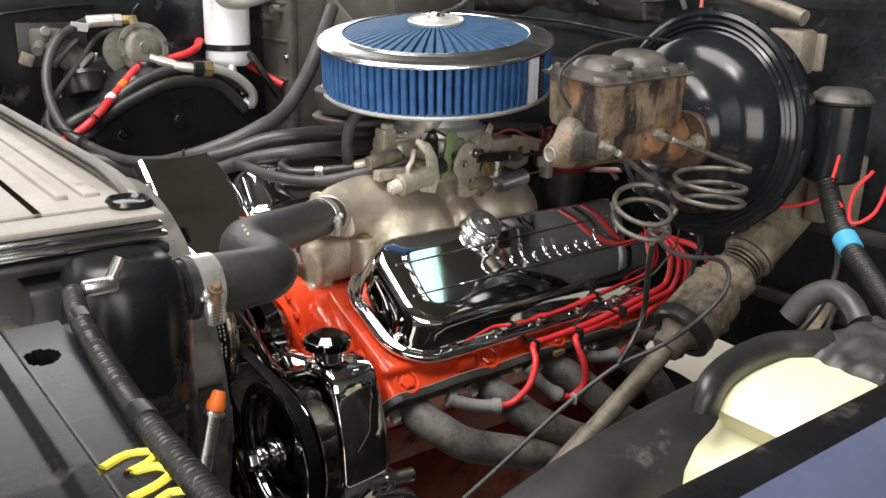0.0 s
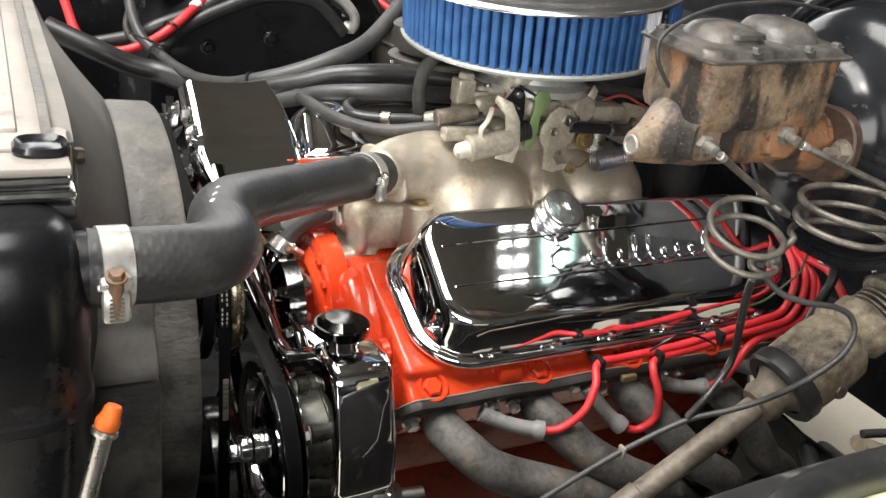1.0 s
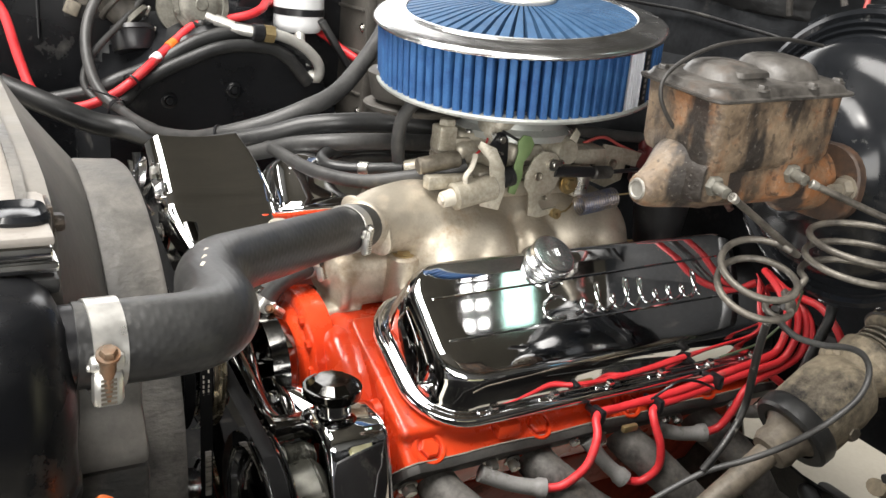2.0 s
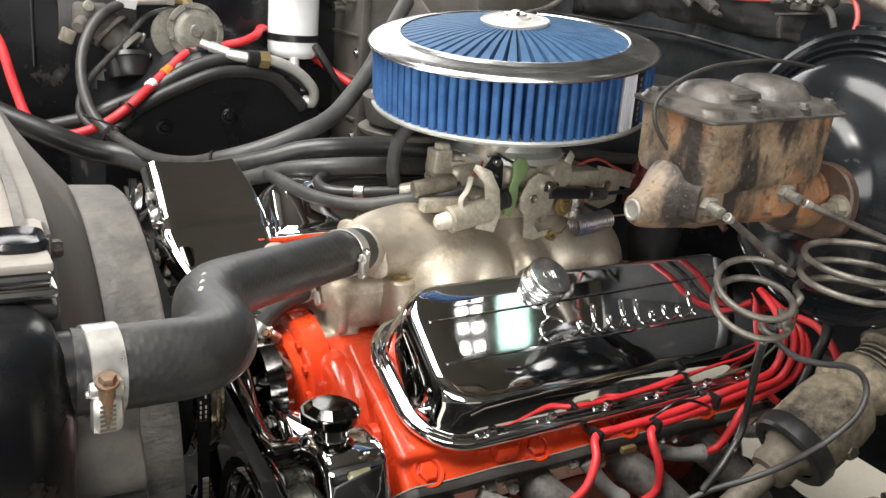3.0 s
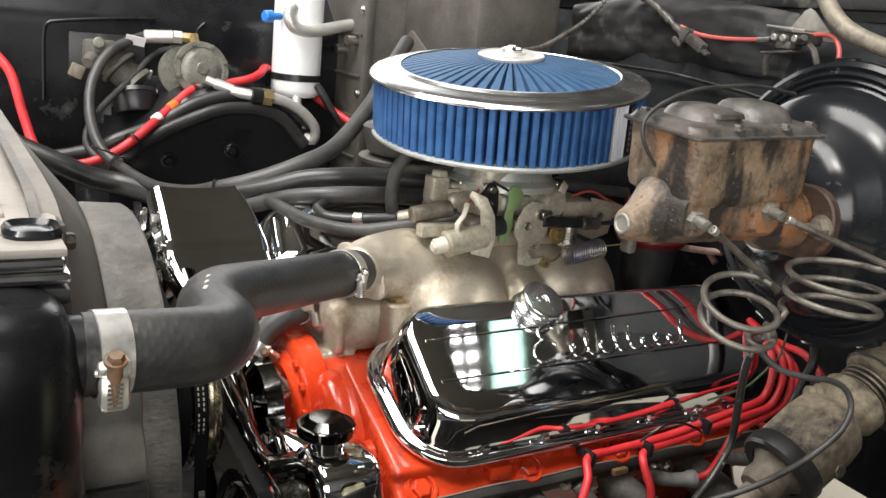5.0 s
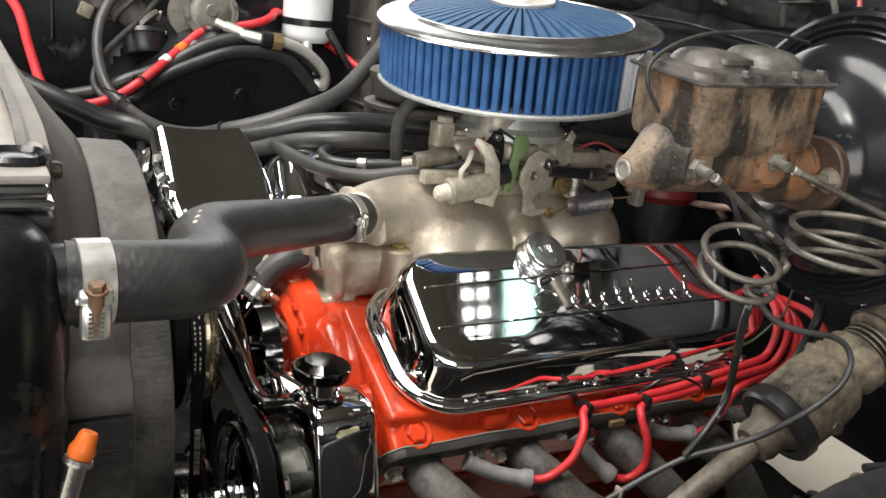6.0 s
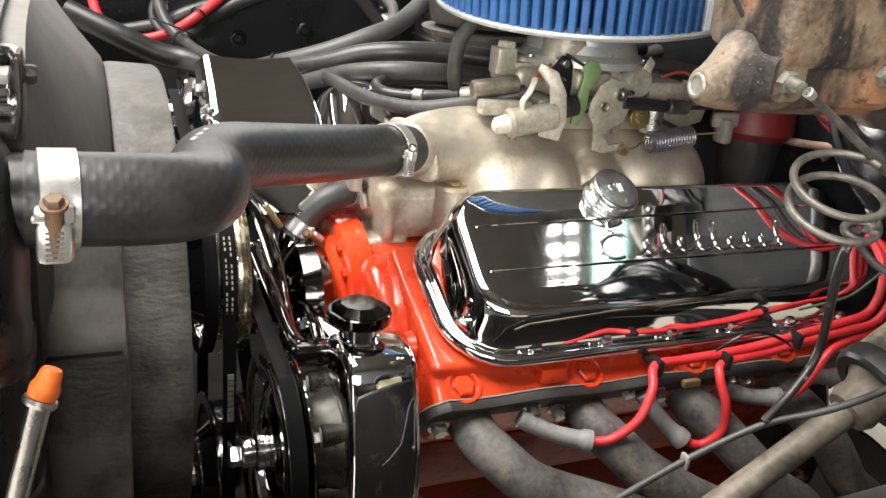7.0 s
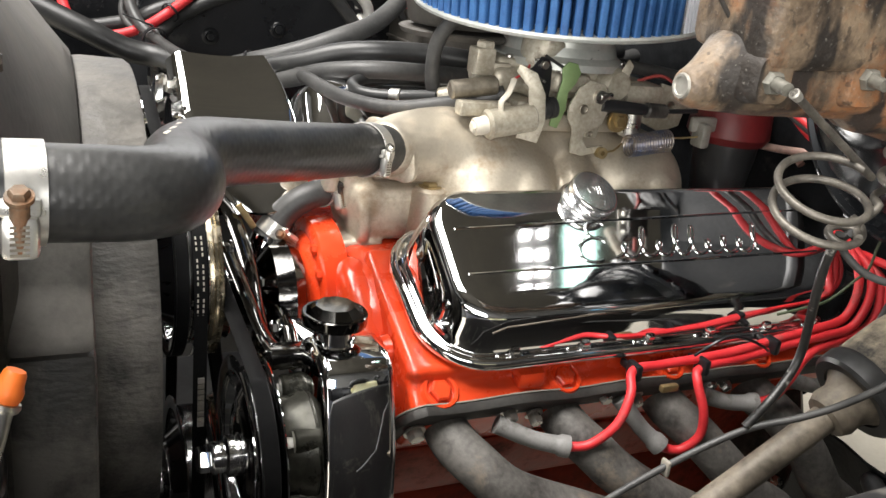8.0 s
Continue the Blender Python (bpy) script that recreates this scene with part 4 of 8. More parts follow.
def pillow(x0, x1, y0, y1, z0, z1, n=3.2):
    """A soft-edged lump between two corners."""
    def at(u, v):
        a, b = math.pi * (u - 0.5), 2 * math.pi * v
        ca, sa, cb, sb = math.cos(a), math.sin(a), math.cos(b), math.sin(b)
        f = lambda k: math.copysign(abs(k) ** (2 / n), k)
        return ((x0 + x1) / 2 + (x1 - x0) / 2 * f(ca) * f(cb), (y0 + y1) / 2 + (y1 - y0) / 2 * f(ca) * f(sb), (z0 + z1) / 2 + (z1 - z0) / 2 * f(sa))
    bm = sheet(at, 24, 40)
    bmesh.ops.remove_doubles(bm, verts=bm.verts, dist=1e-5)
    return bm


def arch(x0, x1, r, spread=0.0):
    """One broad runner that leaves the plenum and rolls over towards the head."""
    return tube([(x0, -0.020, 1.160), (x0, -0.055, 1.163), (x0 + spread * 0.5, -0.092, 1.158), (x0 + spread, -0.122, 1.142), (x1, -0.140, 1.116), (x1, -0.142, 1.085)], r, 28, 0.006)


fused(part("runner_casting", joined(
    tube([(0.050, -0.122, 1.185), (0.085, -0.098, 1.182), (0.125, -0.084, 1.178), (0.170, -0.076, 1.172), (0.215, -0.070, 1.168), (0.262, -0.064, 1.166)], lambda f, q: 0.029 + 0.021 * min(1.0, f * 2.0) ** 0.9, 32, 0.006),
    pillow(0.112, 0.292, -0.158, 0.04, 1.010, 1.206, 2.5), pillow(0.302, 0.474, -0.156, 0.04, 1.010, 1.204, 2.6), arch(0.225, 0.232, 0.036), arch(0.402, 0.412, 0.034), arch(0.300, 0.300, 0.029),
    pillow(0.205, 0.395, -0.108, 0.03, 1.120, 1.216)), ALLOY, intake), 0.0035, 16)
part("carb_pad", box((CX - 0.085, CY - 0.068, 1.206), (CX + 0.085, CY + 0.070, 1.228), 0.006), ALLOY, intake)
front_casting = part("front_casting", joined(box((0.020, -0.096, 1.095), (0.060, -0.010, 1.168), 0.014), box((0.030, -0.112, 1.075), (0.125, -0.02, 1.142), 0.016),
                             section([(-0.118, 1.080), (-0.116, 1.118), (-0.110, 1.128), (-0.100, 1.126), (-0.070, 1.10), (-0.075, 1.074)], 0.036, 0.050, 0.005),
                             section([(-0.112, 1.066), (-0.112, 1.080), (-0.05, 1.080), (-0.05, 1.066)], 0.020, 0.068, 0.003)), ALLOY, intake)
fused(front_casting, 0.002, 7)
part("boss", rod((0.116, -0.112, 1.08), (0.116, -0.114, 1.142), 0.023, 0.0195, 20, 0.003), ALLOY, intake)
part("boss_bolt", hexbolt(Matrix.Translation((0.116, -0.114, 1.141)), 0.009, 0.006, 0.013), BRASS, intake, "copper-tinged bolt")
part("lug", joined(rod((-0.022, -0.060, 1.125), (-0.022, -0.062, 1.178), 0.015, 0.013, 18, 0.003), rod((0.010, -0.085, 1.13), (0.010, -0.087, 1.158), 0.010, 0.009, 14, 0.002)), ALLOY, intake)
part("neck", joined(rod((0.028, -0.145, 1.1905), (0.082, -0.100, 1.180), 0.0235, 0.024, 28, 0.002), rod((0.066, -0.1125, 1.183), (0.084, -0.098, 1.180), 0.033, 0.035, 28, 0.004)), ALLOY, intake)
part("neck_flange", slab([(0.030 * math.cos(a), 0.030 * math.sin(a)) if abs(math.cos(a)) < 0.7 else (0.042 * math.cos(a), 0.020 * math.sin(a)) for a in (2 * math.pi * k / 40 for k in range(40))], 0.008, along((0.062, -0.1165, 1.1835), (0.069, -0.1105, 1.182), 40), 0.002), ALLOY, intake)
for x, y, z in ((0.455, -0.135, 1.128), (0.300, -0.148, 1.120)):
    part("manifold_bolt", hexbolt(along((x, y, z), (x, y - 0.5, z + 0.7)), 0.009, 0.008, 0.012), BRASS, intake, "copper-tinged bolt")

carb = thing("carburetor", (CX, CY, 1.228), "tarnished cast alloy four-barrel carburetor", "carburetor")
part("baseplate", box((CX - 0.082, CY - 0.064, 1.228), (CX + 0.082, CY + 0.066, 1.240), 0.004), CARB, carb)
fused(part("body", joined(box((CX - 0.066, CY - 0.054, 1.240), (CX + 0.072, CY + 0.056, 1.282), 0.010), box((CX - 0.105, CY - 0.046, 1.244), (CX - 0.050, CY + 0.030, 1.272), 0.009), box((CX - 0.040, CY - 0.068, 1.250), (CX + 0.010, CY - 0.050, 1.272), 0.006),
                          box((CX + 0.030, CY - 0.066, 1.246), (CX + 0.066, CY - 0.050, 1.276), 0.006), box((CX - 0.095, CY - 0.030, 1.268), (CX - 0.06, CY + 0.02, 1.282), 0.006), rod((CX - 0.052, CY - 0.034, 1.27), (CX - 0.034, CY - 0.030, 1.306), 0.020, 0.030, 20, 0.003)), CARB, carb), 0.0022, 4)
part("airhorn", joined(rod((CX, CY, 1.280), (CX + 0.003, CY + 0.004, 1.352), 0.066, 0.066, 44, 0.003), lathe([(0.064, 1.276), (0.078, 1.276), (0.078, 1.284), (0.069, 1.290), (0.066, 1.300)], Matrix.Translation((CX, CY, 0)), 44)), GALV, carb)
for dx, dy, z in ((-0.055, -0.050, 1.283), (0.058, -0.050, 1.283), (-0.085, -0.036, 1.283), (0.070, -0.020, 1.283), (0.048, -0.062, 1.277), (-0.030, -0.062, 1.273)):
    part("screw", lathe([(0, 0), (0.005, 0), (0.005, 0.003), (0, 0.0045)], Matrix.Translation((CX + dx, CY + dy, z)), 14), STEEL, carb)
part("fitting", joined(box((CX - 0.128, CY - 0.042, 1.262), (CX - 0.104, CY - 0.018, 1.292), 0.003), hexbolt(Matrix.Translation((CX - 0.113, CY - 0.030, 1.291)), 0.011, 0.008), box((CX - 0.106, CY - 0.036, 1.258), (CX - 0.08, CY - 0.016, 1.276), 0.003)), CARB, carb, "cream-tarnished inlet fitting")
part("inlet", rod((CX - 0.104, CY - 0.050, 1.254), (CX - 0.158, CY - 0.046, 1.246), 0.0105, 0.0105, 18, 0.002), CARB_DARK, carb, "brown fuel inlet tube")
part("vacuum_port", joined(rod((CX + 0.068, CY - 0.03, 1.258), (CX + 0.10, CY - 0.04, 1.256), 0.009, 0.007, 14, 0.001), box((CX + 0.07, CY - 0.055, 1.238), (CX + 0.125, CY + 0.02, 1.262), 0.007)), CARB, carb)
part("accelerator_pump", joined(lathe([(0, 0.012), (0.015, 0.011), (0.020, 0.004), (0.020, -0.01), (0, -0.01)], along((CX + 0.042, CY - 0.064, 1.262), (CX + 0.042, -1.0, 1.32)), 20)), CARB, carb)

SY = -0.134   # the linkage's plane beside the carburetor
solenoid = thing("idle_solenoid", (0.19, SY, 1.20), "tarnished cylindrical idle solenoid beside the carburetor", "solenoid")
part("can", rod((0.164, SY, 1.2165), (0.221, SY, 1.2265), 0.0158, 0.0158, 28, 0.002), CARB, solenoid)
part("flange", joined(rod((0.166, SY, 1.2168), (0.169, SY, 1.2173), 0.0168, 0.0168, 28, 0.001), box((0.138, SY + 0.012, 1.222), (0.20, SY + 0.030, 1.238), 0.003)), CARB, solenoid)
part("tip", joined(rod((0.150, SY, 1.214), (0.165, SY, 1.2166), 0.0095, 0.0105, 16, 0.001), hexbolt(along((0.152, SY, 1.2144), (-1, SY, 1.06)), 0.0065, 0.005)), GASKET, solenoid, "cream plunger tip")
part("wire_tab", tube([(0.178, SY - 0.004, 1.233), (0.176, SY - 0.006, 1.243), (0.184, SY - 0.004, 1.252), (0.190, SY, 1.262), (0.193, SY + 0.004, 1.266)], 0.0034, 10, 0.003, flat=0.6), GASKET, solenoid, "cream wire terminal")
part("lead", tube([(0.193, SY + 0.004, 1.266), (0.215, SY + 0.02, 1.272), (0.232, SY + 0.04, 1.278)], 0.0014, 8, 0.004), RED_WIRE, solenoid, "thin red lead")
part("bracket", moved(slab([(-0.010, -0.026), (0.014, -0.030), (0.020, -0.006), (0.016, 0.024), (0.004, 0.046), (-0.016, 0.054), (-0.019, 0.046), (-0.004, 0.030), (0.000, 0.006)], 0.0025, None, 0.0008), Matrix.Translation((0.213, SY - 0.002, 1.229)) @ Matrix.Rotation(radians(90), 4, "X") @ Matrix.Rotation(radians(-22), 4, "Y")), CARB, solenoid, "curved grey bracket plate")

linkage = thing("throttle_linkage", (0.28, SY, 1.19), "worn throttle linkage levers with a return spring", "throttle linkage")
UPRIGHT = Matrix.Rotation(radians(90), 4, "X")


def lever(name, outline, x, z, y, thick, material, label="", turn=0.0, holes=()):
    """A flat lever in the plane beside the carburetor, with dark eyelets for its holes."""
    ob = part(name, moved(slab(outline, thick, None, 0.001), Matrix.Translation((x, y, z)) @ Matrix.Rotation(radians(turn), 4, "Z") @ UPRIGHT), material, linkage, label)
    for hx, hz, r in holes:
        part("eyelet", lathe([(r * 0.55, 0.0), (r, 0.0), (r * 1.05, 0.0012), (r * 0.9, 0.0018), (r * 0.55, 0.0006), (0, 0.0004)], Matrix.Translation((x, y - thick, z)) @ Matrix.Rotation(radians(turn), 4, "Z") @ Matrix.Translation((hx, 0, hz)) @ UPRIGHT, 14), CARB_DARK, ob)
    return ob


lever("black_lever", [(-0.014, -0.036), (0.011, -0.034), (0.013, 0.0), (0.011, 0.022), (0.004, 0.032), (-0.006, 0.033), (-0.016, 0.022), (-0.026, 0.014), (-0.024, 0.008), (-0.013, 0.006)], 0.232, 1.258, SY + 0.012, 0.003, PLASTIC, "black slotted lever", 12)
part("lever_pin", rod((0.2295, SY + 0.010, 1.283), (0.2295, SY + 0.002, 1.2825), 0.0045, 0.0045, 12, 0.001), STEEL, linkage)
for dz in (0.0, 0.011):
    part("slot", moved(box((-0.006, -0.0006, -0.0012), (0.005, 0.0006, 0.0012), 0), Matrix.Translation((0.231, SY + 0.0085, 1.255 + dz)) @ Matrix.Rotation(0.5, 4, "Y")), STEEL, linkage)
part("dashpot_boot", tube([(0.224, SY + 0.006, 1.232), (0.236, SY + 0.006, 1.234), (0.252, SY + 0.006, 1.237)], lambda f, q: 0.0105 + 0.0018 * math.sin(q * 1500), 18, 0.0009), RUBBER, linkage, "black ribbed rubber boot")
lever("green_lever", [(-0.012, -0.034), (-0.002, -0.037), (0.006, -0.016), (0.006, 0.004), (0.014, 0.014), (0.019, 0.026), (0.013, 0.036), (0.001, 0.038), (-0.006, 0.030), (-0.004, 0.018), (-0.007, 0.002)], 0.258, 1.250, SY + 0.006, 0.003, GREEN_TAB, "green lever", 0)
lever("throttle_arm", [(-0.012, -0.052), (0.004, -0.056), (0.030, -0.050), (0.031, -0.043), (0.010, -0.046), (0.002, -0.036), (0.004, -0.028), (0.014, -0.024), (0.024, -0.020), (0.030, -0.004), (0.030, 0.012), (0.020, 0.026), (0.000, 0.030), (-0.012, 0.022), (-0.022, 0.002), (-0.023, -0.012), (-0.014, -0.024)], 0.284, 1.240, SY - 0.004, 0.0035, CARB, "worn grey throttle arm", 0, ((-0.004, -0.002, 0.0055), (0.010, -0.030, 0.003)))
part("arm_clip", joined(lathe([(0.004, -0.003), (0.0075, -0.003), (0.0075, 0.003), (0.004, 0.003)], along((0.298, SY - 0.010, 1.253), (0.298, -1, 1.30)), 16, True), rod((0.296, SY - 0.012, 1.253), (0.314, SY - 0.010, 1.256), 0.004, 0.003, 10, 0.001)), STEEL, linkage, "bright spring clip")
lever("inner_lever", [(-0.010, -0.034), (0.008, -0.036), (0.013, 0.0), (0.010, 0.020), (-0.008, 0.020), (-0.012, 0.0)], 0.304, 1.238, SY + 0.006, 0.003, CARB, "", 10)
part("bolt", joined(hexbolt(along((0.334, SY - 0.002, 1.224), (0.334, -1, 1.30)), 0.0075, 0.006, 0.012), lathe([(0.009, -0.002), (0.013, -0.002), (0.013, 0.002), (0.009, 0.002)], along((0.334, SY, 1.224), (0.334, -1, 1.30)), 20, True)), BRASS, linkage, "brass-coloured pivot bolt")
part("spacer", rod((0.358, SY + 0.008, 1.205), (0.358, SY + 0.008, 1.236), 0.013, 0.013, 18, 0.002), STEEL, linkage)
part("cable_rod", joined(rod((0.304, SY - 0.004, 1.243), (0.372, SY - 0.006, 1.239), 0.0078, 0.0066, 14, 0.001), rod((0.392, SY - 0.006, 1.238), (0.440, SY - 0.008, 1.240), 0.0028, 0.0028, 10)), PLASTIC, linkage, "black throttle cable rod")
part("cable_ferrule", rod((0.366, SY - 0.006, 1.239), (0.396, SY - 0.006, 1.238), 0.0090, 0.0082, 16, 0.002), RUST_GREY, linkage, "dull grey cable ferrule")
lever("fork", [(-0.014, -0.026), (0.004, -0.028), (0.007, 0.004), (0.013, 0.024), (0.006, 0.032), (-0.001, 0.018), (-0.010, 0.004)], 0.338, 1.262, SY + 0.014, 0.003, CARB, "grey fork bracket", -14)
part("red_plug", rod((0.258, SY + 0.034, 1.294), (0.280, SY + 0.034, 1.289), 0.0085, 0.0070, 14, 0.002), RED_WIRE, linkage, "small red plug")
part("thin_lead", tube([(0.232, SY + 0.010, 1.292), (0.262, SY + 0.008, 1.279), (0.285, SY + 0.012, 1.284), (0.305, SY + 0.02, 1.300), (0.325, SY + 0.03, 1.306)], 0.0018, 8, 0.004), RUBBER, linkage)
SP0, SP1 = Vector((0.348, SY - 0.010, 1.197)), Vector((0.406, SY - 0.008, 1.204))
turns = [SP0.lerp(SP1, k / 180) + Vector((0, 0.0125 * math.cos(2 * math.pi * 15 * k / 180), 0.0125 * math.sin(2 * math.pi * 15 * k / 180))) for k in range(181)]
SPRING_BLUE = surface("blued spring steel", (0.08, 0.12, 0.24), (0.30, 0.25, 0.20), (0.3, 0.4), 0.7, 24, 0.05, 200)
part("return_spring", tube(turns, 0.0012, 6, 0.003), SPRING_BLUE, linkage, "blued coil spring")
part("spring_wire", tube([(0.314, SY - 0.008, 1.189), (0.330, SY - 0.008, 1.191), (0.348, SY + 0.0025, 1.197)], 0.0012, 6), BRASS, linkage)
part("spring_wire", tube([(0.406, SY + 0.0045, 1.204), (0.425, SY - 0.004, 1.206), (0.455, SY - 0.01, 1.210)], 0.0012, 6), BRASS, linkage)
part("spring_eye", joined(lathe([(0.003, -0.004), (0.0065, -0.004), (0.0065, 0.004), (0.003, 0.004)], along((0.312, SY - 0.010, 1.189), (0.290, -1.184, 1.24)), 14, True)), BRASS, linkage)
lever("cable_bracket", [(-0.053, -0.007), (-0.048, 0.026), (-0.036, 0.008), (-0.020, 0.001), (-0.006, 0.032), (0.031, 0.025), (0.071, 0.015), (0.066, -0.005), (0.037, 0.002), (0.032, -0.020), (0.005, -0.029)], 0.430, 1.230, -0.085, 0.004, CARB, "dull beige cable bracket", 0, ((-0.043, 0.010, 0.006), (0.012, 0.004, 0.007)))
part("fuel_pipe", tube([(0.330, -0.070, 1.280), (0.370, -0.070, 1.279), (0.410, -0.070, 1.275), (0.455, -0.069, 1.269), (0.505, -0.068, 1.264)], 0.0078, 14, 0.006), RUBBER_GREY, linkage, "dark rubber pipe")
part("red_lead", tube([(0.395, -0.078, 1.262), (0.425, -0.082, 1.270), (0.455, -0.086, 1.258), (0.490, -0.084, 1.246), (0.52, -0.08, 1.24)], 0.0022, 8, 0.006), DULL_RED, linkage, "thin dull red lead")
part("spring_anchor", joined(box((0.448, SY - 0.018, 1.196), (0.462, SY + 0.004, 1.226), 0.004), box((0.440, SY - 0.006, 1.214), (0.478, SY + 0.002, 1.232), 0.003)), ZINC, linkage, "grey spring anchor")

# ---- air cleaner ----
AX, AY, AR = 0.253, -0.11, 0.177
LEAN_AC = Matrix.Translation((0.294, -0.048, 1.346)) @ Vector((0, 0, 1)).rotation_difference(Vector((-0.114, -0.104, 1))).to_matrix().to_4x4() @ Matrix.Diagonal((1.02, 1.02, 1.13, 1)) @ Matrix.Translation((-AX, -AY, -1.337))


def acpart(name, bm, material, parent, label="", crease=38):
    return part(name, moved(bm, LEAN_AC), material, parent, label, crease)


cleaner = thing("air_cleaner", (AX, AY, 1.325), "round open-element air cleaner with blue pleats and chrome lid", "air cleaner")
acpart("base_plate", lathe([(0.03, 1.336), (0.10, 1.334), (0.12, 1.331), (0.150, 1.331), (0.165, 1.3345), (0.173, 1.3338), (0.1755, 1.3348), (0.1762, 1.3375), (0.1748, 1.3398), (0.172, 1.3395), (0.03, 1.3385)], Matrix.Translation((AX, AY, 0)), 96, True), GALV, cleaner)
acpart("seal", joined(lathe([(0.150, 1.337), (0.1600, 1.337), (0.1600, 1.343), (0.150, 1.343)], Matrix.Translation((AX, AY, 0)), 96, True), lathe([(0.150, 1.394), (0.1600, 1.394), (0.1600, 1.400), (0.150, 1.400)], Matrix.Translation((AX, AY, 0)), 96, True)), PLASTIC, cleaner)
N = 84


def pleats(a0, a1, n, r0=0.1735, r1=0.146, z0=1.3375, z1=1.4010):
    """Folded cotton: a slightly crowned outer face, then a narrow deep fold; no two folds quite alike."""
    rnd = random.Random(5)
    verts, faces = [], []
    prof = ((0.0, r0 - 0.0016), (0.10, r0 - 0.0004), (0.32, r0), (0.54, r0 - 0.0006), (0.64, r0 - 0.0022), (0.82, r1))
    m = 0
    for i in range(n):
        d, e = rnd.uniform(-0.0006, 0.0006), rnd.uniform(-0.06, 0.06)
        for f, r in prof:
            a, b = (a0 + (a1 - a0) * (i + f + e * k) / n for k in (0.0, 1.0))
            verts += [(AX + (r + d) * math.cos(a), AY + (r + d) * math.sin(a), z0), (AX + (r + d) * math.cos(b), AY + (r + d) * math.sin(b), z1)]
            m += 1
    for i in range(m - 1):
        faces.append((2 * i, 2 * i + 2, 2 * i + 3, 2 * i + 1))
    return bm_of(verts, faces)


seam = radians(-72)
acpart("filter_element", pleats(seam + 0.145, seam - 0.09 + 2 * math.pi, N), BLUE_PLEAT, cleaner, "deep blue pleated cotton filter", crease=24)
acpart("seam", pleats(seam - 0.09, seam + 0.06, 5, 0.1735, 0.158), WHITE_PLEAT, cleaner, "white seam pleats")
acpart("tag", sheet(lambda u, v: (AX + 0.1735 * math.cos(seam + 0.06 + 0.085 * u), AY + 0.1735 * math.sin(seam + 0.06 + 0.085 * u), 1.3380 + 0.0620 * v), 6, 1), PLASTIC, cleaner, "black tag with pale marks")
for k in range(8):
    acpart("tag_mark", sheet(lambda u, v: (AX + 0.1741 * math.cos(seam + 0.085 + 0.026 * u), AY + 0.1741 * math.sin(seam + 0.085 + 0.026 * u), 1.345 + 0.0062 * k + 0.0038 * v), 3, 1), GREY_PANEL, cleaner)
acpart("lid_ring", lathe([(0.138, 1.4060), (0.1385, 1.4096), (0.1405, 1.4116), (0.1440, 1.4112), (0.1462, 1.4090), (0.1500, 1.4084), (0.165, 1.4066), (0.1735, 1.4053), (0.1775, 1.4036), (0.1792, 1.4014), (0.1786, 1.3994), (0.1768, 1.3988), (0.174, 1.4002), (0.138, 1.4034)], Matrix.Translation((AX, AY, 0)), 128, True), LID_CHROME, cleaner, "chrome lid ring", crease=60)
verts, faces, K = [], [], 54
for i in range(3 * K):
    a = 2 * math.pi * (i // 3 + (0.0, 0.66, 0.83)[i % 3]) / K
    for r, z, d in ((0.024, 1.4235, 0.0030), (0.05, 1.4205, 0.0058), (0.09, 1.4165, 0.0062), (0.143, 1.4080, 0.0040)):
        verts.append((AX + r * math.cos(a), AY + r * math.sin(a), z + (-1.5 * d if i % 3 == 2 else 0.35 * d)))
for i in range(3 * K):
    j = (i + 1) % (3 * K)
    for k in range(3):
        faces.append((4 * i + k, 4 * i + k + 1, 4 * j + k + 1, 4 * j + k))
acpart("top_filter", bm_of(verts, faces), BLUE_MESH, cleaner, "blue radial pleated top filter", crease=15)
acpart("hub", lathe([(0, 1.4262), (0.017, 1.4262), (0.0190, 1.4240), (0.0300, 1.4232), (0.0375, 1.4222), (0.0410, 1.4236), (0.0425, 1.4222), (0.0415, 1.4190), (0.030, 1.4180), (0, 1.4180)], Matrix.Translation((AX, AY, 0.0042)), 48), ALUMINIUM, cleaner, "bright hub dish")
acpart("nut", joined(lathe([(0, 1.4250), (0.0125, 1.4250), (0.0135, 1.4262), (0.0135, 1.4285), (0.0120, 1.4296), (0, 1.4298)], Matrix.Translation((AX, AY, 0.0042)), 32), hexbolt(Matrix.Translation((AX, AY, 1.4336)), 0.0060, 0.003)), CHROME_WORN, cleaner)

# the far bank sits a little higher and further forward
passenger_head.location += Vector((-0.046, 0.100, 0.070))
passenger_cover.location += Vector((-0.046, 0.118, 0.055))

# unseen housing added to block the bright floor behind the engine
floor_blocker = thing("transmission", (0.58, YC, 0.60), "unseen grimy bell housing, added behind the engine to hide bright floor", "transmission")
part("housing_blocker", rod((0.5565, YC, 0.80), (0.592, YC, 0.79), 0.195, 0.180, 48, 0.006), GRIMY_ALLOY, floor_blocker)
for k in range(9):
    a = math.pi * (0.55 + 0.11 * k)
    part("bolt", hexbolt(along((0.558, YC + 0.188 * math.cos(a), 0.80 + 0.188 * math.sin(a)), (-1, YC + 0.188 * math.cos(a), 0.80 + 0.188 * math.sin(a))), 0.009, 0.006), STEEL, floor_blocker)

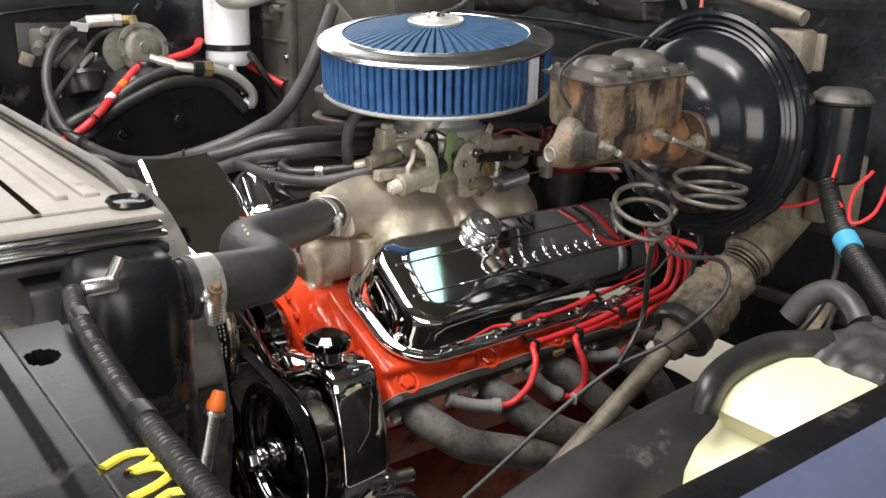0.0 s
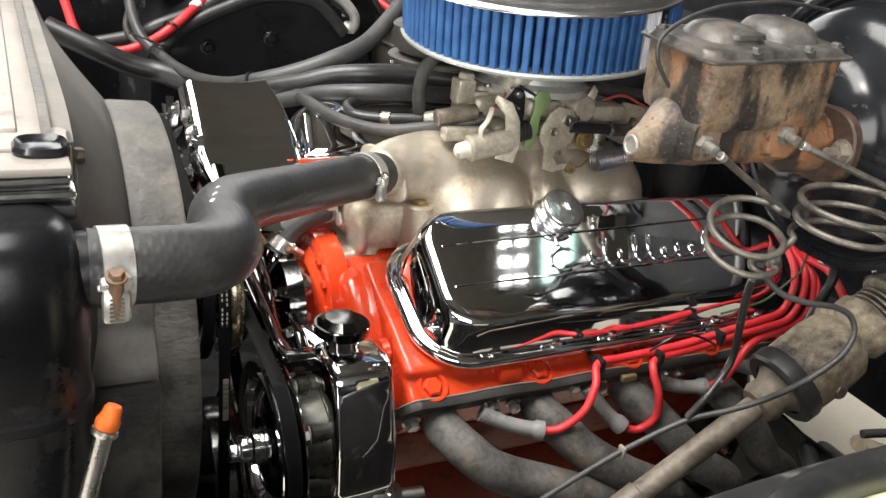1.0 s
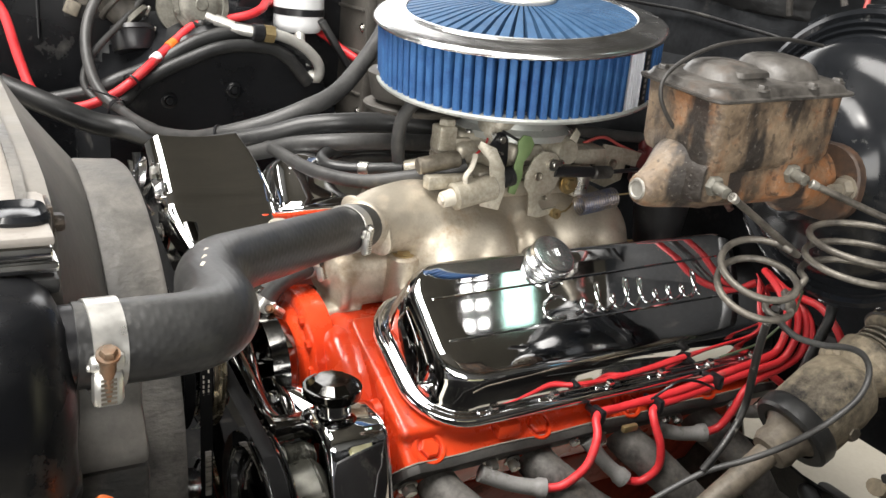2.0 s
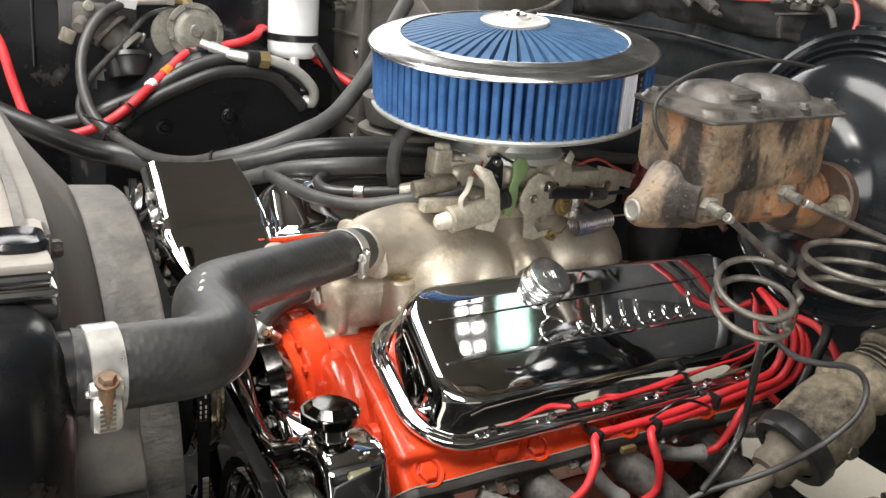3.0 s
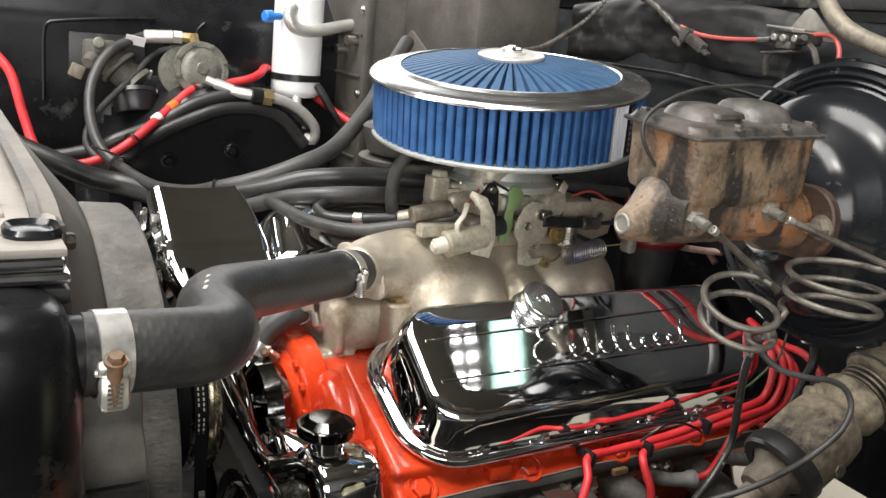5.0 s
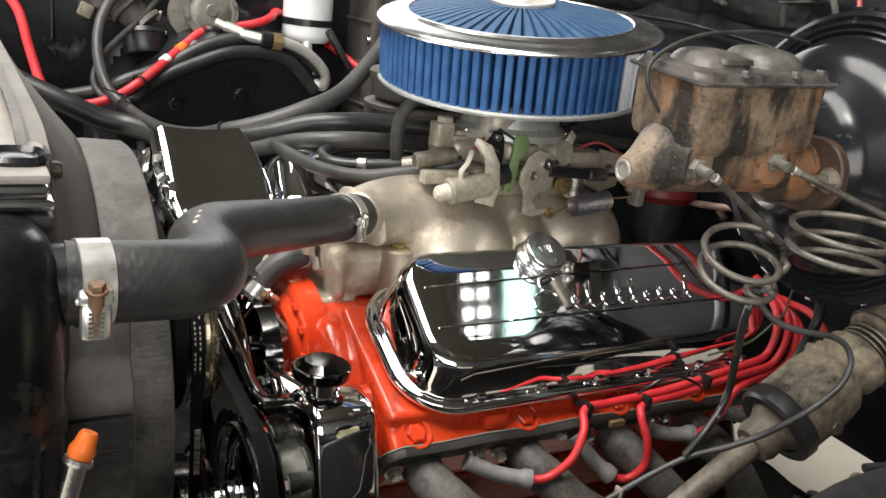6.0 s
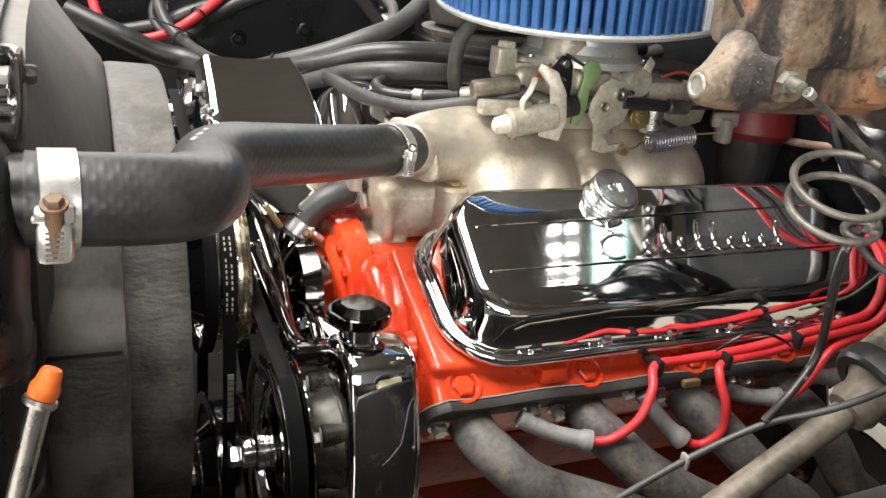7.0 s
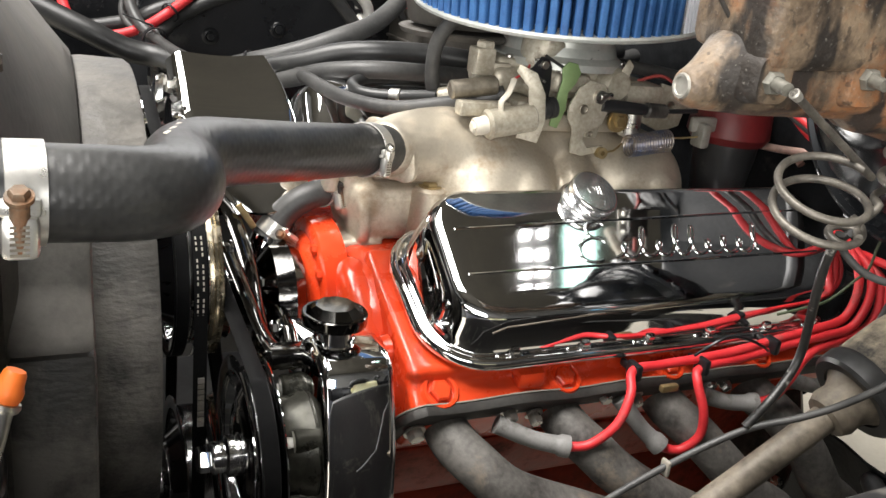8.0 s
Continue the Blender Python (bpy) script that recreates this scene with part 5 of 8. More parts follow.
# ---- hoses and clamps ----
def clamp(name, at, ahead, r, screw, label, group="hose clamps", rusty=True, size=1.0):
    """A worm-drive clamp round a hose at a place; ahead: the hose's way; screw: the side its housing sits on; size: of band and screw."""
    at, ahead, screw = Vector(at), Vector(ahead).normalized(), Vector(screw).normalized()
    c = thing(name, at - Vector((0, 0, r)), label, "hose clamp", group)
    w = 0.008 * size
    band = part("band", lathe([(r, -w), (r + 0.0013, 0.0003 - w), (r + 0.0013, w - 0.0003), (r, w)], along(at, at + ahead), 48, True), CLAMP, c)
    side = ahead.cross(screw).normalized()
    seat = at + screw * (r + 0.0015)
    lay = Matrix.Translation(seat) @ Matrix((ahead, side, screw)).transposed().to_4x4() @ Matrix.Scale(size, 4)
    housing = part("housing", moved(joined(box((-0.0080, -0.004, -0.001), (0.0080, 0.004, 0.0045), 0.002), box((-0.0072, 0.003, -0.002), (0.0072, 0.021, 0.0068), 0.003), box((-0.0092, 0.001, -0.002), (0.0092, 0.004, 0.002), 0.001)), lay), CLAMP, c)
    part("screw", moved(joined(hexbolt(Matrix.Translation((0, -0.0045, 0.0050)) @ Matrix.Rotation(radians(62), 4, "X"), 0.0042, 0.0046, 0.0056), rod((0, -0.004, 0.004), (0, 0.018, 0.003), 0.0040, 0.0040, 12)), lay), RUST if rusty else STEEL, housing, "rust-tinged clamp screw" if rusty else "")
    for k in range(6):
        part("slot", moved(box((-0.0036, 0.0062 + 0.0023 * k, 0.0062), (0.0036, 0.0074 + 0.0023 * k, 0.0072), 0), lay), CARB_DARK, housing)
    return c


HOSE = [(-0.302, -0.4905, 1.2595), (-0.285, -0.4905, 1.2588), (-0.255, -0.4890, 1.2575), (-0.228, -0.4820, 1.2550), (-0.2085, -0.4620, 1.2515), (-0.1995, -0.4320, 1.2480),
        (-0.1950, -0.3960, 1.2450), (-0.1820, -0.3560, 1.2410), (-0.1500, -0.3160, 1.2335), (-0.080, -0.244, 1.2150), (0.0, -0.168, 1.1965), (0.060, -0.118, 1.1845)]
rad_hose = thing("radiator_hose", (-0.16, -0.35, 1.20), "thick black moulded rubber upper radiator hose", "radiator hose")
part("hose", tube(HOSE, lambda f, s: 0.0258 + 0.0010 * math.exp(-((f - 0.23) / 0.05) ** 2) + 0.0008 * math.exp(-((f - 0.42) / 0.04) ** 2), 40, 0.005), HOSE_RUBBER, rad_hose)
for k in range(3):
    part("print_mark", moved(box((-0.0012, -0.004, 0), (0.0012, 0.004, 0.0004), 0), Matrix.Translation((-0.205 + 0.006 * k, -0.412 + 0.018 * k, 1.2718 - 0.0016 * k)) @ Matrix.Rotation(-0.5, 4, "Z")), GASKET, rad_hose, "pale printed mark")
clamp("hose_clamp", (-0.286, -0.4905, 1.2588), (0.985, 0.06, -0.03), 0.0262, (-0.05, -0.93, 0.06), "bright worm-drive clamp with a rusty screw on the hose", size=1.22)
clamp("hose_clamp", (0.026, -0.1465, 1.1915), (0.75, 0.62, -0.15), 0.0264, (0.35, -0.9, 0.1), "steel worm-drive clamp at the intake end of the hose", rusty=False, size=1.1)
solo("bypass_hose", tube([(-0.056, -0.082, 1.077), (-0.050, -0.081, 1.086), (-0.037, -0.080, 1.103), (-0.019, -0.081, 1.118), (0.002, -0.078, 1.125), (0.020, -0.064, 1.123), (0.034, -0.048, 1.119)], 0.0150, 20, 0.005), RUBBER_GREY, "short dark bypass hose between pump and intake", "hose")
clamp("hose_clamp", (-0.049, -0.081, 1.087), (0.6, 0.05, 0.8), 0.0153, (0.3, -0.9, -0.1), "small bright clamp on the short bypass hose")
clamp("hose_clamp", (0.010, -0.072, 1.1245), (0.8, 0.6, -0.05), 0.0153, (0.5, -0.8, 0.3), "small bright clamp on the short bypass hose")

# ---- water pump, pulleys and belts ----
pump = thing("water_pump", (-0.07, YC, 0.9), "chrome water pump on the engine's front", "water pump")
part("housing", lathe([(0, 0), (0.055, 0), (0.062, 0.012), (0.058, 0.03), (0.035, 0.045), (0.030, 0.050), (0.030, 0.062), (0.022, 0.066), (0.022, 0.10), (0, 0.10)], along((-0.03, YC, 1.02), (-1, YC, 1.02)), 40), DARK_CHROME, pump, "darkened chrome housing")
part("inlet_neck", lathe([(0, 0), (0.026, 0), (0.026, 0.012), (0.0225, 0.016), (0.0195, 0.030), (0.0170, 0.034), (0.0155, 0.052), (0, 0.052)], along((-0.064, -0.084, 1.030), (-0.056, -0.082, 1.077)), 32), CHROME, pump, "bright inlet neck")
part("hub_groove", lathe([(0.022, -0.010), (0.038, -0.010), (0.039, -0.0085), (0.034, -0.003), (0.034, 0.003), (0.039, 0.0085), (0.038, 0.010), (0.022, 0.010)], Matrix.Translation((-0.114, YC, 1.018)) @ Matrix.Rotation(radians(90), 4, "Y"), 40, True), CHROME_WORN, pump)
part("outlet_leg", joined(rod((-0.055, -0.150, 1.000), (-0.012, -0.215, 0.985), 0.026, 0.030, 28, 0.004), lathe([(0, 0), (0.037, 0), (0.037, 0.009), (0, 0.009)], along((-0.014, -0.212, 0.985), (0.03, -0.28, 0.97)), 32)), CHROME, pump)
part("outlet_leg", rod((-0.055, -0.070, 1.000), (-0.012, -0.005, 0.985), 0.026, 0.030, 28, 0.004), DARK_CHROME, pump)
web = fused(part("web", section([(-0.060, 1.060), (-0.115, 1.062), (-0.160, 1.035), (-0.205, 1.030), (-0.222, 1.015), (-0.195, 0.975), (-0.150, 0.970), (-0.110, 0.975)], -0.066, -0.052, 0.005), DARK_CHROME, pump, "bright-edged casting web"), 0.003, 2)
for y, z in ((-0.135, 1.046), (-0.188, 1.020), (-0.085, 1.052), (-0.170, 0.985)):
    part("bolt", hexbolt(along((-0.066, y, z), (-1, y, z)), 0.0075, 0.008, 0.010), CHROME, pump)
part("drain_tab", moved(box((-0.0035, -0.0022, -0.016), (0.0035, 0.0022, 0.016), 0.0015), Matrix.Translation((-0.080, -0.090, 1.104)) @ Matrix.Rotation(-0.6, 4, "Y")), BRASS, pump, "small brass tab")
part("paint_dab", lathe([(0, 0.003), (0.006, 0.002), (0.008, 0)], along((-0.066, -0.105, 1.020), (-1, -0.105, 1.020)), 14), DULL_RED, pump, "dab of red paint")

def pulley(name, x, y, z, r, label, width=0.022, hub=0.02, dish=0.03, finish_of=CHROME, nose=0.0):
    """A belt pulley, its axle along x: two bright flanges, a groove, a dished web and a stepped hub."""
    p = thing(name, (x, y, z - r), label, "pulley", "pulleys")
    w = width / 2
    turn = Matrix.Translation((x, y, z)) @ Matrix.Rotation(radians(90), 4, "Y")
    for s in (-1, 1):
        flange_prof = [(r - 0.010, s * (w - 0.005)), (r - 0.002, s * (w - 0.002)), (r + 0.0015, s * (w - 0.0008)), (r + 0.0022, s * w), (r + 0.0015, s * (w + 0.0010)), (r - 0.004, s * (w + 0.0008)), (r - 0.012, s * w)]
        part("flange", lathe(flange_prof, turn, 72, True), finish_of, p, "polished pulley edge")
    part("groove", lathe([(r - 0.010, -w + 0.004), (r - 0.009, -0.0025), (r - 0.009, 0.0025), (r - 0.010, w - 0.004), (r - 0.014, w - 0.002), (r - 0.014, -w + 0.002)], turn, 56, True), CHROME_WORN, p)
    part("web", lathe([(hub, -dish), (hub + 0.010, -dish), (r * 0.46, -dish * 0.95), (r * 0.50, -dish * 0.80), (r * 0.55, -dish * 0.84), (r * 0.60, -dish * 0.62), (r * 0.68, -dish * 0.36), (r * 0.76, 0.10 * w), (r - 0.016, 0.35 * w), (r - 0.012, -w + 0.002), (r - 0.015, -w + 0.004), (r - 0.019, 0.55 * w), (r * 0.5, -dish + 0.006), (hub, -dish + 0.004)], turn, 64, True), finish_of, p)
    hub_part = part("hub", lathe([(0, -dish - 0.014 - nose), (0.0125, -dish - 0.014 - nose), (0.0145, -dish - 0.011 - nose), (0.0145, -dish - 0.006 - nose * 0.6), (0.0185, -dish - 0.005 - nose * 0.5), (0.0190, -dish - 0.001 - nose * 0.3), (0.0170, -dish - nose * 0.2), (0.0215, -dish + 0.001), (0.022, -dish + 0.01), (0, dish)], turn, 32), CHROME_WORN, p)
    part("nut", hexbolt(along((x - dish - 0.012 - nose, y, z), (x - 1, y, z)), min(0.0125, hub * 0.62), 0.013), CHROME, hub_part)
    return p


pulley("water_pump_pulley", -0.150, YC, 1.055, 0.084, "chrome twin-groove water pump pulley", 0.030)
pulley("steering_pump_pulley", -0.113, -0.285, 0.945, 0.088, "chrome power steering pump pulley", 0.024, dish=0.010, nose=0.012)
pulley("crank_pulley", -0.135, YC, 0.80, 0.095, "chrome crankshaft pulley low on the engine", 0.032)
rear_groove = thing("pulley_ring", (-0.126, YC, 0.97), "worn brassy rear groove of the water pump pulley", "pulley", "pulleys")
part("ring", lathe([(0.070, -0.008), (0.083, -0.0078), (0.0862, -0.0062), (0.0868, -0.0030), (0.0848, -0.0012), (0.0848, 0.0012), (0.0868, 0.0030), (0.0864, 0.0055), (0.083, 0.007), (0.070, 0.007)], Matrix.Translation((-0.1275, YC, 1.055)) @ Matrix.Rotation(radians(90), 4, "Y"), 72, True), WORN_BRASS, rear_groove)
part("crank_ring", lathe([(0.080, -0.014), (0.0935, -0.013), (0.0950, -0.011), (0.0925, -0.008), (0.0925, -0.002), (0.0955, 0.0), (0.0925, 0.003), (0.0925, 0.009), (0.0950, 0.012), (0.080, 0.013)], Matrix.Translation((-0.104, YC, 0.80)) @ Matrix.Rotation(radians(90), 4, "Y"), 64, True), WORN_BRASS, rear_groove, "ribbed rear crank groove")
pulley("alternator_pulley", -0.165, 0.095, 1.165, 0.034, "small chrome alternator pulley", 0.02, 0.01, 0.012)


def belt(x, w, circles, label, thick=0.008):
    """A flat-sided belt round circles (y, z, r), at x."""
    pts = []
    for y, z, r in circles:
        pts += [(y + r * math.cos(2 * math.pi * k / 64), z + r * math.sin(2 * math.pi * k / 64)) for k in range(64)]
    pts = sorted(set(pts))

    def half(ps):
        out = []
        for p in ps:
            while len(out) > 1 and (out[-1][0] - out[-2][0]) * (p[1] - out[-2][1]) - (out[-1][1] - out[-2][1]) * (p[0] - out[-2][0]) <= 0:
                out.pop()
            out.append(p)
        return out[:-1]

    hull = half(pts) + half(pts[::-1])
    cy, cz = sum(p[0] for p in hull) / len(hull), sum(p[1] for p in hull) / len(hull)
    rings = []
    for dx, inset in ((-w * 0.35, thick), (-w / 2, 0.001), (-w / 2 + 0.001, 0), (w / 2 - 0.001, 0), (w / 2, 0.001), (w * 0.35, thick)):
        ring = []
        for y, z in hull:
            d = Vector((y - cy, z - cz))
            d.normalize()
            ring.append((x + dx, y - d.x * inset, z - d.y * inset))
        rings.append(ring)
    bm = loft(rings, cap=False)
    return solo("drive_belt", bm, BELT, label, "belt", "drive belts")


belt(-0.160, 0.014, [(YC, 1.055, 0.086), (0.095, 1.165, 0.036)], "black rubber V-belt to the alternator")
belt(-0.114, 0.015, [(YC, 1.018, 0.038), (-0.285, 0.945, 0.090)], "black rubber V-belt to the steering pump")
belt(-0.143, 0.013, [(YC, 1.055, 0.086), (YC, 0.80, 0.096)], "black rubber V-belt to the crankshaft")

belt_print = thing("belt_marking", (-0.143, -0.20, 1.03), "pale printed marks on the drive belt", "marking")
for k in range(30):
    a = radians(138 + 3.6 * k)
    for dx, w in ((-0.0030, 0.42), (0.0022, 0.45)):
        if (k * 7 + int(dx * 1000)) % 6 == 0:
            continue
        m = Matrix.Translation((-0.143 + dx, YC + 0.0868 * math.cos(a), 1.055 + 0.0868 * math.sin(a))) @ Matrix.Rotation(a - math.pi / 2, 4, "X")
        part("print_bar", moved(box((-0.0007, -0.0036 * w, -0.0003), (0.0007, 0.0036 * w, 0.0004), 0), m), GASKET, belt_print)

for k in range(9):
    z = 0.975 - 0.0058 * k
    part("code_bar", box((-0.1455, -0.2008 - 0.0096 * (1.055 - z) / 0.255, z), (-0.1395, -0.1985 - 0.0096 * (1.055 - z) / 0.255, z + 0.0058 * (0.92 if k in (0, 5, 8) else 0.72)), 0), GREY_PANEL if k in (0, 8) else FIBRE, belt_print)

# ---- alternator ----
alternator = thing("alternator", (-0.07, 0.09, 1.09), "chrome-cased alternator with a smooth bright cover", "alternator")
AL = (0.095, 1.165)


part("case", rod((-0.115, AL[0] + 0.055, AL[1] - 0.045), (0.0, AL[0] + 0.055, AL[1] - 0.045), 0.060, 0.056, 36, 0.012), CHROME_WORN, alternator)
part("front_plate", rod((-0.128, AL[0] + 0.03, AL[1] - 0.03), (-0.116, AL[0] + 0.03, AL[1] - 0.03), 0.050, 0.060, 32, 0.003), CHROME_WORN, alternator)


def shield(u, v):
    """A bent bright plate in front of the case: two nearly flat facets, a rolled front edge, a folded rear edge."""
    y, z = (0.13 - 0.075 * v / 0.48, 1.239 - 0.072 * v / 0.48) if v < 0.48 else (0.055 - 0.145 * (v - 0.48) / 0.52, 1.167 - 0.055 * (v - 0.48) / 0.52)
    low = max(0.0, v - 0.45) / 0.55
    x0 = -0.128 + 0.040 * low ** 1.8
    x1 = -0.004 + 0.024 * math.sin(math.pi * min(1.0, v * 1.05)) - 0.030 * low ** 1.5
    x = x0 + (x1 - x0) * u
    roll = max(0.0, 0.11 - u) / 0.11
    fold = max(0.0, u - 0.90) / 0.10
    return (x - 0.004 * roll * roll - 0.004 * fold * fold, y + 0.004 * roll * roll + 0.004 * fold, z - 0.014 * roll * roll - 0.022 * fold ** 1.5 - 0.005 * math.sin(math.pi * u) + 0.005 * math.sin(2 * math.pi * v) + 0.0022 * math.exp(-((v - 0.40) / 0.035) ** 2))


part("shield", sheet(shield, 40, 80, 0.003), CHROME, alternator, "smooth chrome shield", crease=60)
for k in range(10):
    a = 2 * math.pi * k / 10
    part("fan_blade", moved(box((-0.012, 0.022, -0.001), (0.0, 0.058, 0.001), 0), Matrix.Translation((-0.142, *AL)) @ Matrix.Rotation(a, 4, "X") @ Matrix.Rotation(0.6, 4, "Y")), CHROME_WORN, alternator)
for dy, dz in ((-0.030, 0.042), (-0.042, -0.03), (0.05, 0.03)):
    part("through_bolt", hexbolt(along((-0.130, AL[0] + dy, AL[1] + dz), (-1, AL[0] + dy, AL[1] + dz)), 0.008, 0.010, 0.011), STEEL, alternator)
arm = thing("alternator_bracket", (-0.09, -0.02, 1.09), "curved chrome adjusting bracket beside the alternator", "bracket")
part("arm", tube([(-0.10, 0.03, 1.15), (-0.098, -0.03, 1.118), (-0.095, -0.09, 1.105), (-0.09, -0.15, 1.075), (-0.085, -0.185, 1.03), (-0.08, -0.215, 1.018)], 0.011, 10, 0.006, flat=0.45), DARK_CHROME, arm)
part("bolt", hexbolt(along((-0.105, -0.14, 1.085), (-1, -0.14, 1.085)), 0.009, 0.009, 0.012), CHROME, arm)
part("bolt", hexbolt(along((-0.105, -0.06, 1.108), (-0.6, -0.5, 1.108)), 0.010, 0.016, 0.013), CHROME, arm)
part("strap", tube([(-0.11, -0.16, 1.09), (-0.10, -0.20, 1.06), (-0.085, -0.225, 1.025), (-0.06, -0.245, 1.012)], 0.010, 10, 0.006, flat=0.35), DARK_CHROME, arm)

# ---- power steering pump ----
steer = thing("power_steering_pump", (-0.035, -0.28, 0.84), "chrome power steering pump with a faceted cap", "steering pump")
part("reservoir", section([(-0.245, 1.040), (-0.262, 1.047), (-0.300, 1.047), (-0.318, 1.040), (-0.330, 1.010), (-0.346, 0.960), (-0.352, 0.910), (-0.338, 0.866), (-0.30, 0.850), (-0.25, 0.855), (-0.222, 0.90), (-0.222, 0.98)], -0.062, 0.008, 0.010), CHROME, steer, crease=50)
part("pump_body", joined(rod((-0.105, -0.285, 0.945), (-0.060, -0.285, 0.945), 0.045, 0.055, 28, 0.004), section([(-0.23, 0.90), (-0.225, 0.99), (-0.265, 1.0), (-0.335, 0.96), (-0.335, 0.89), (-0.29, 0.87)], -0.076, -0.048, 0.006)), PUMP_CAST, steer, "olive-grey cast pump body")
part("neck", rod((-0.037, -0.274, 1.042), (-0.037, -0.270, 1.066), 0.019, 0.019, 24, 0.001), CHROME, steer)
part("cap", joined(lathe([(0, 0), (0.026, 0), (0.0295, 0.0015), (0.0300, 0.004), (0.0300, 0.0115), (0.0290, 0.0125), (0, 0.0125)], along((-0.037, -0.270, 1.061), (-0.037, -0.268, 1.2)), 40), lathe([(0.0285, 0.0118), (0.0185, 0.0192), (0, 0.0196)], along((-0.037, -0.270, 1.061), (-0.037, -0.268, 1.2)), 10)), DARK_CHROME, steer, "black-chrome faceted cap", crease=12)
part("outlet_fitting", joined(rod((-0.02, -0.345, 0.895), (0.04, -0.352, 0.893), 0.009, 0.009, 14, 0.001), hexbolt(along((0.0, -0.346, 0.895), (1, -0.46, 0.88)), 0.014, 0.014)), STEEL, steer)
part("return_hose", tube([(-0.005, -0.335, 0.868), (0.02, -0.35, 0.872), (0.035, -0.36, 0.86), (0.03, -0.365, 0.83), (0.0, -0.36, 0.79)], 0.009, 14, 0.006), CHROME_WORN, steer)
part("mount", joined(section([(-0.20, 0.98), (-0.21, 1.035), (-0.262, 1.035), (-0.262, 1.015), (-0.225, 1.0)], -0.098, -0.090, 0.003), box((-0.095, -0.262, 1.012), (-0.05, -0.235, 1.030), 0.004)), DARK_CHROME, steer)
for y, z, x in ((-0.318, 0.972, -0.084), (-0.326, 0.915, -0.088), (-0.262, 0.995, -0.082)):
    part("boss", rod((x, y, z), (-0.05, y, z), 0.0125, 0.0150, 24, 0.002), PUMP_CAST, steer)
for y, z in ((-0.318, 0.972), (-0.326, 0.915), (-0.262, 0.995), (-0.26, 0.885)):
    part("bolt", hexbolt(along((-0.083, y, z), (-1, y, z)), 0.008, 0.008, 0.011), STEEL, steer)

# ---- refrigerant service port ----
port = thing("service_port", (-0.335, -0.575, 1.0), "grey metal refrigerant pipe with an orange cap", "service port")
part("pipe", rod((-0.326, -0.542, 1.063), (-0.299, -0.536, 1.166), 0.0060, 0.0060, 18, 0.001), STEEL, port)
part("nut", hexbolt(along((-0.329, -0.543, 1.048), (-0.299, -0.536, 1.166)), 0.012, 0.022), TAN_STEEL, port)
part("collar", lathe([(0, 0), (0.0085, 0), (0.0092, 0.002), (0.0085, 0.004), (0, 0.004)], along((-0.3005, -0.5365, 1.162), (-0.292, -0.533, 1.182)), 22), STEEL, port)
part("cap", lathe([(0, 0), (0.0072, 0), (0.0080, 0.003), (0.0080, 0.006), (0.0066, 0.009), (0.0058, 0.0145), (0.0048, 0.0162), (0, 0.0165)], along((-0.299, -0.536, 1.166), (-0.292, -0.533, 1.182)), 22), ORANGE_CAP, port, "orange plastic cap")

# ---- exhaust header ----
header = thing("exhaust_header", (0.3, -0.36, 0.75), "matt grey-black tubular exhaust header", "exhaust header")
FLANGE_AT = Matrix.Translation((0, -0.327, 0.985)) @ Matrix(((1, 0, 0), (0, 0.649, 0.760), (0, -0.760, 0.649))).to_4x4()


def flange_edge(grow):
    """The flange's outline: a rounded front end, an edge that dips between the ports."""
    top = [(0.040 + 0.535 * k / 60, -grow + 0.0030 * math.cos(2 * math.pi * (0.040 + 0.535 * k / 60 - 0.080) / 0.129) - 0.003) for k in range(61)]
    low = [(0.575 - 0.535 * k / 60, 0.070 + grow) for k in range(61)]
    end = [(0.040 - (0.022 + grow) * math.sin(math.pi * k / 12), 0.034 + (0.036 + grow) * math.cos(math.pi * k / 12)) for k in range(1, 12)]
    return top + low + end


flange = part("flange", slab(flange_edge(0.0), 0.010, FLANGE_AT, 0.0015), FLANGE, header)
part("gasket", slab(flange_edge(0.0008), 0.0014, FLANGE_AT @ Matrix.Translation((0, 0, 0.0102)), 0), FIBRE, header, "pale gasket edge")
for k, x in enumerate((0.085, 0.213, 0.345, 0.47)):
    e = 0.10 + 0.11 * k * 0.55
    part("primary_tube", tube([(x - 0.012, -0.292, 0.960), (x - 0.010, -0.318, 0.950), (x + 0.006, -0.343, 0.936), (x + 0.036, -0.362, 0.914 - 0.004 * k), (x + 0.10 - 0.01 * k, -0.372, 0.888 - 0.012 * k),
                               (x + 0.18 - 0.02 * k, -0.372, 0.855 - 0.018 * k), (0.42 + 0.03 * k, -0.35, 0.80 - 0.02 * k), (0.60, -0.32, 0.72)], 0.0225, 24, 0.008), HEADER, header)
for x, z in ((0.134, 0.974), (0.163, 0.967), (0.244, 0.981), (0.285, 0.972), (0.382, 0.980), (0.404, 0.976), (0.50, 0.978)):
    part("bolt", hexbolt(along((x, -0.316, z), (x, -1.0, z - 0.42)), 0.0072, 0.012, 0.0095), STEEL, flange, "bright header bolt")
part("bolt", hexbolt(along((0.036, -0.312, 0.962), (0.036, -1.0, 0.60)), 0.0085, 0.010, 0.011), STEEL, flange)

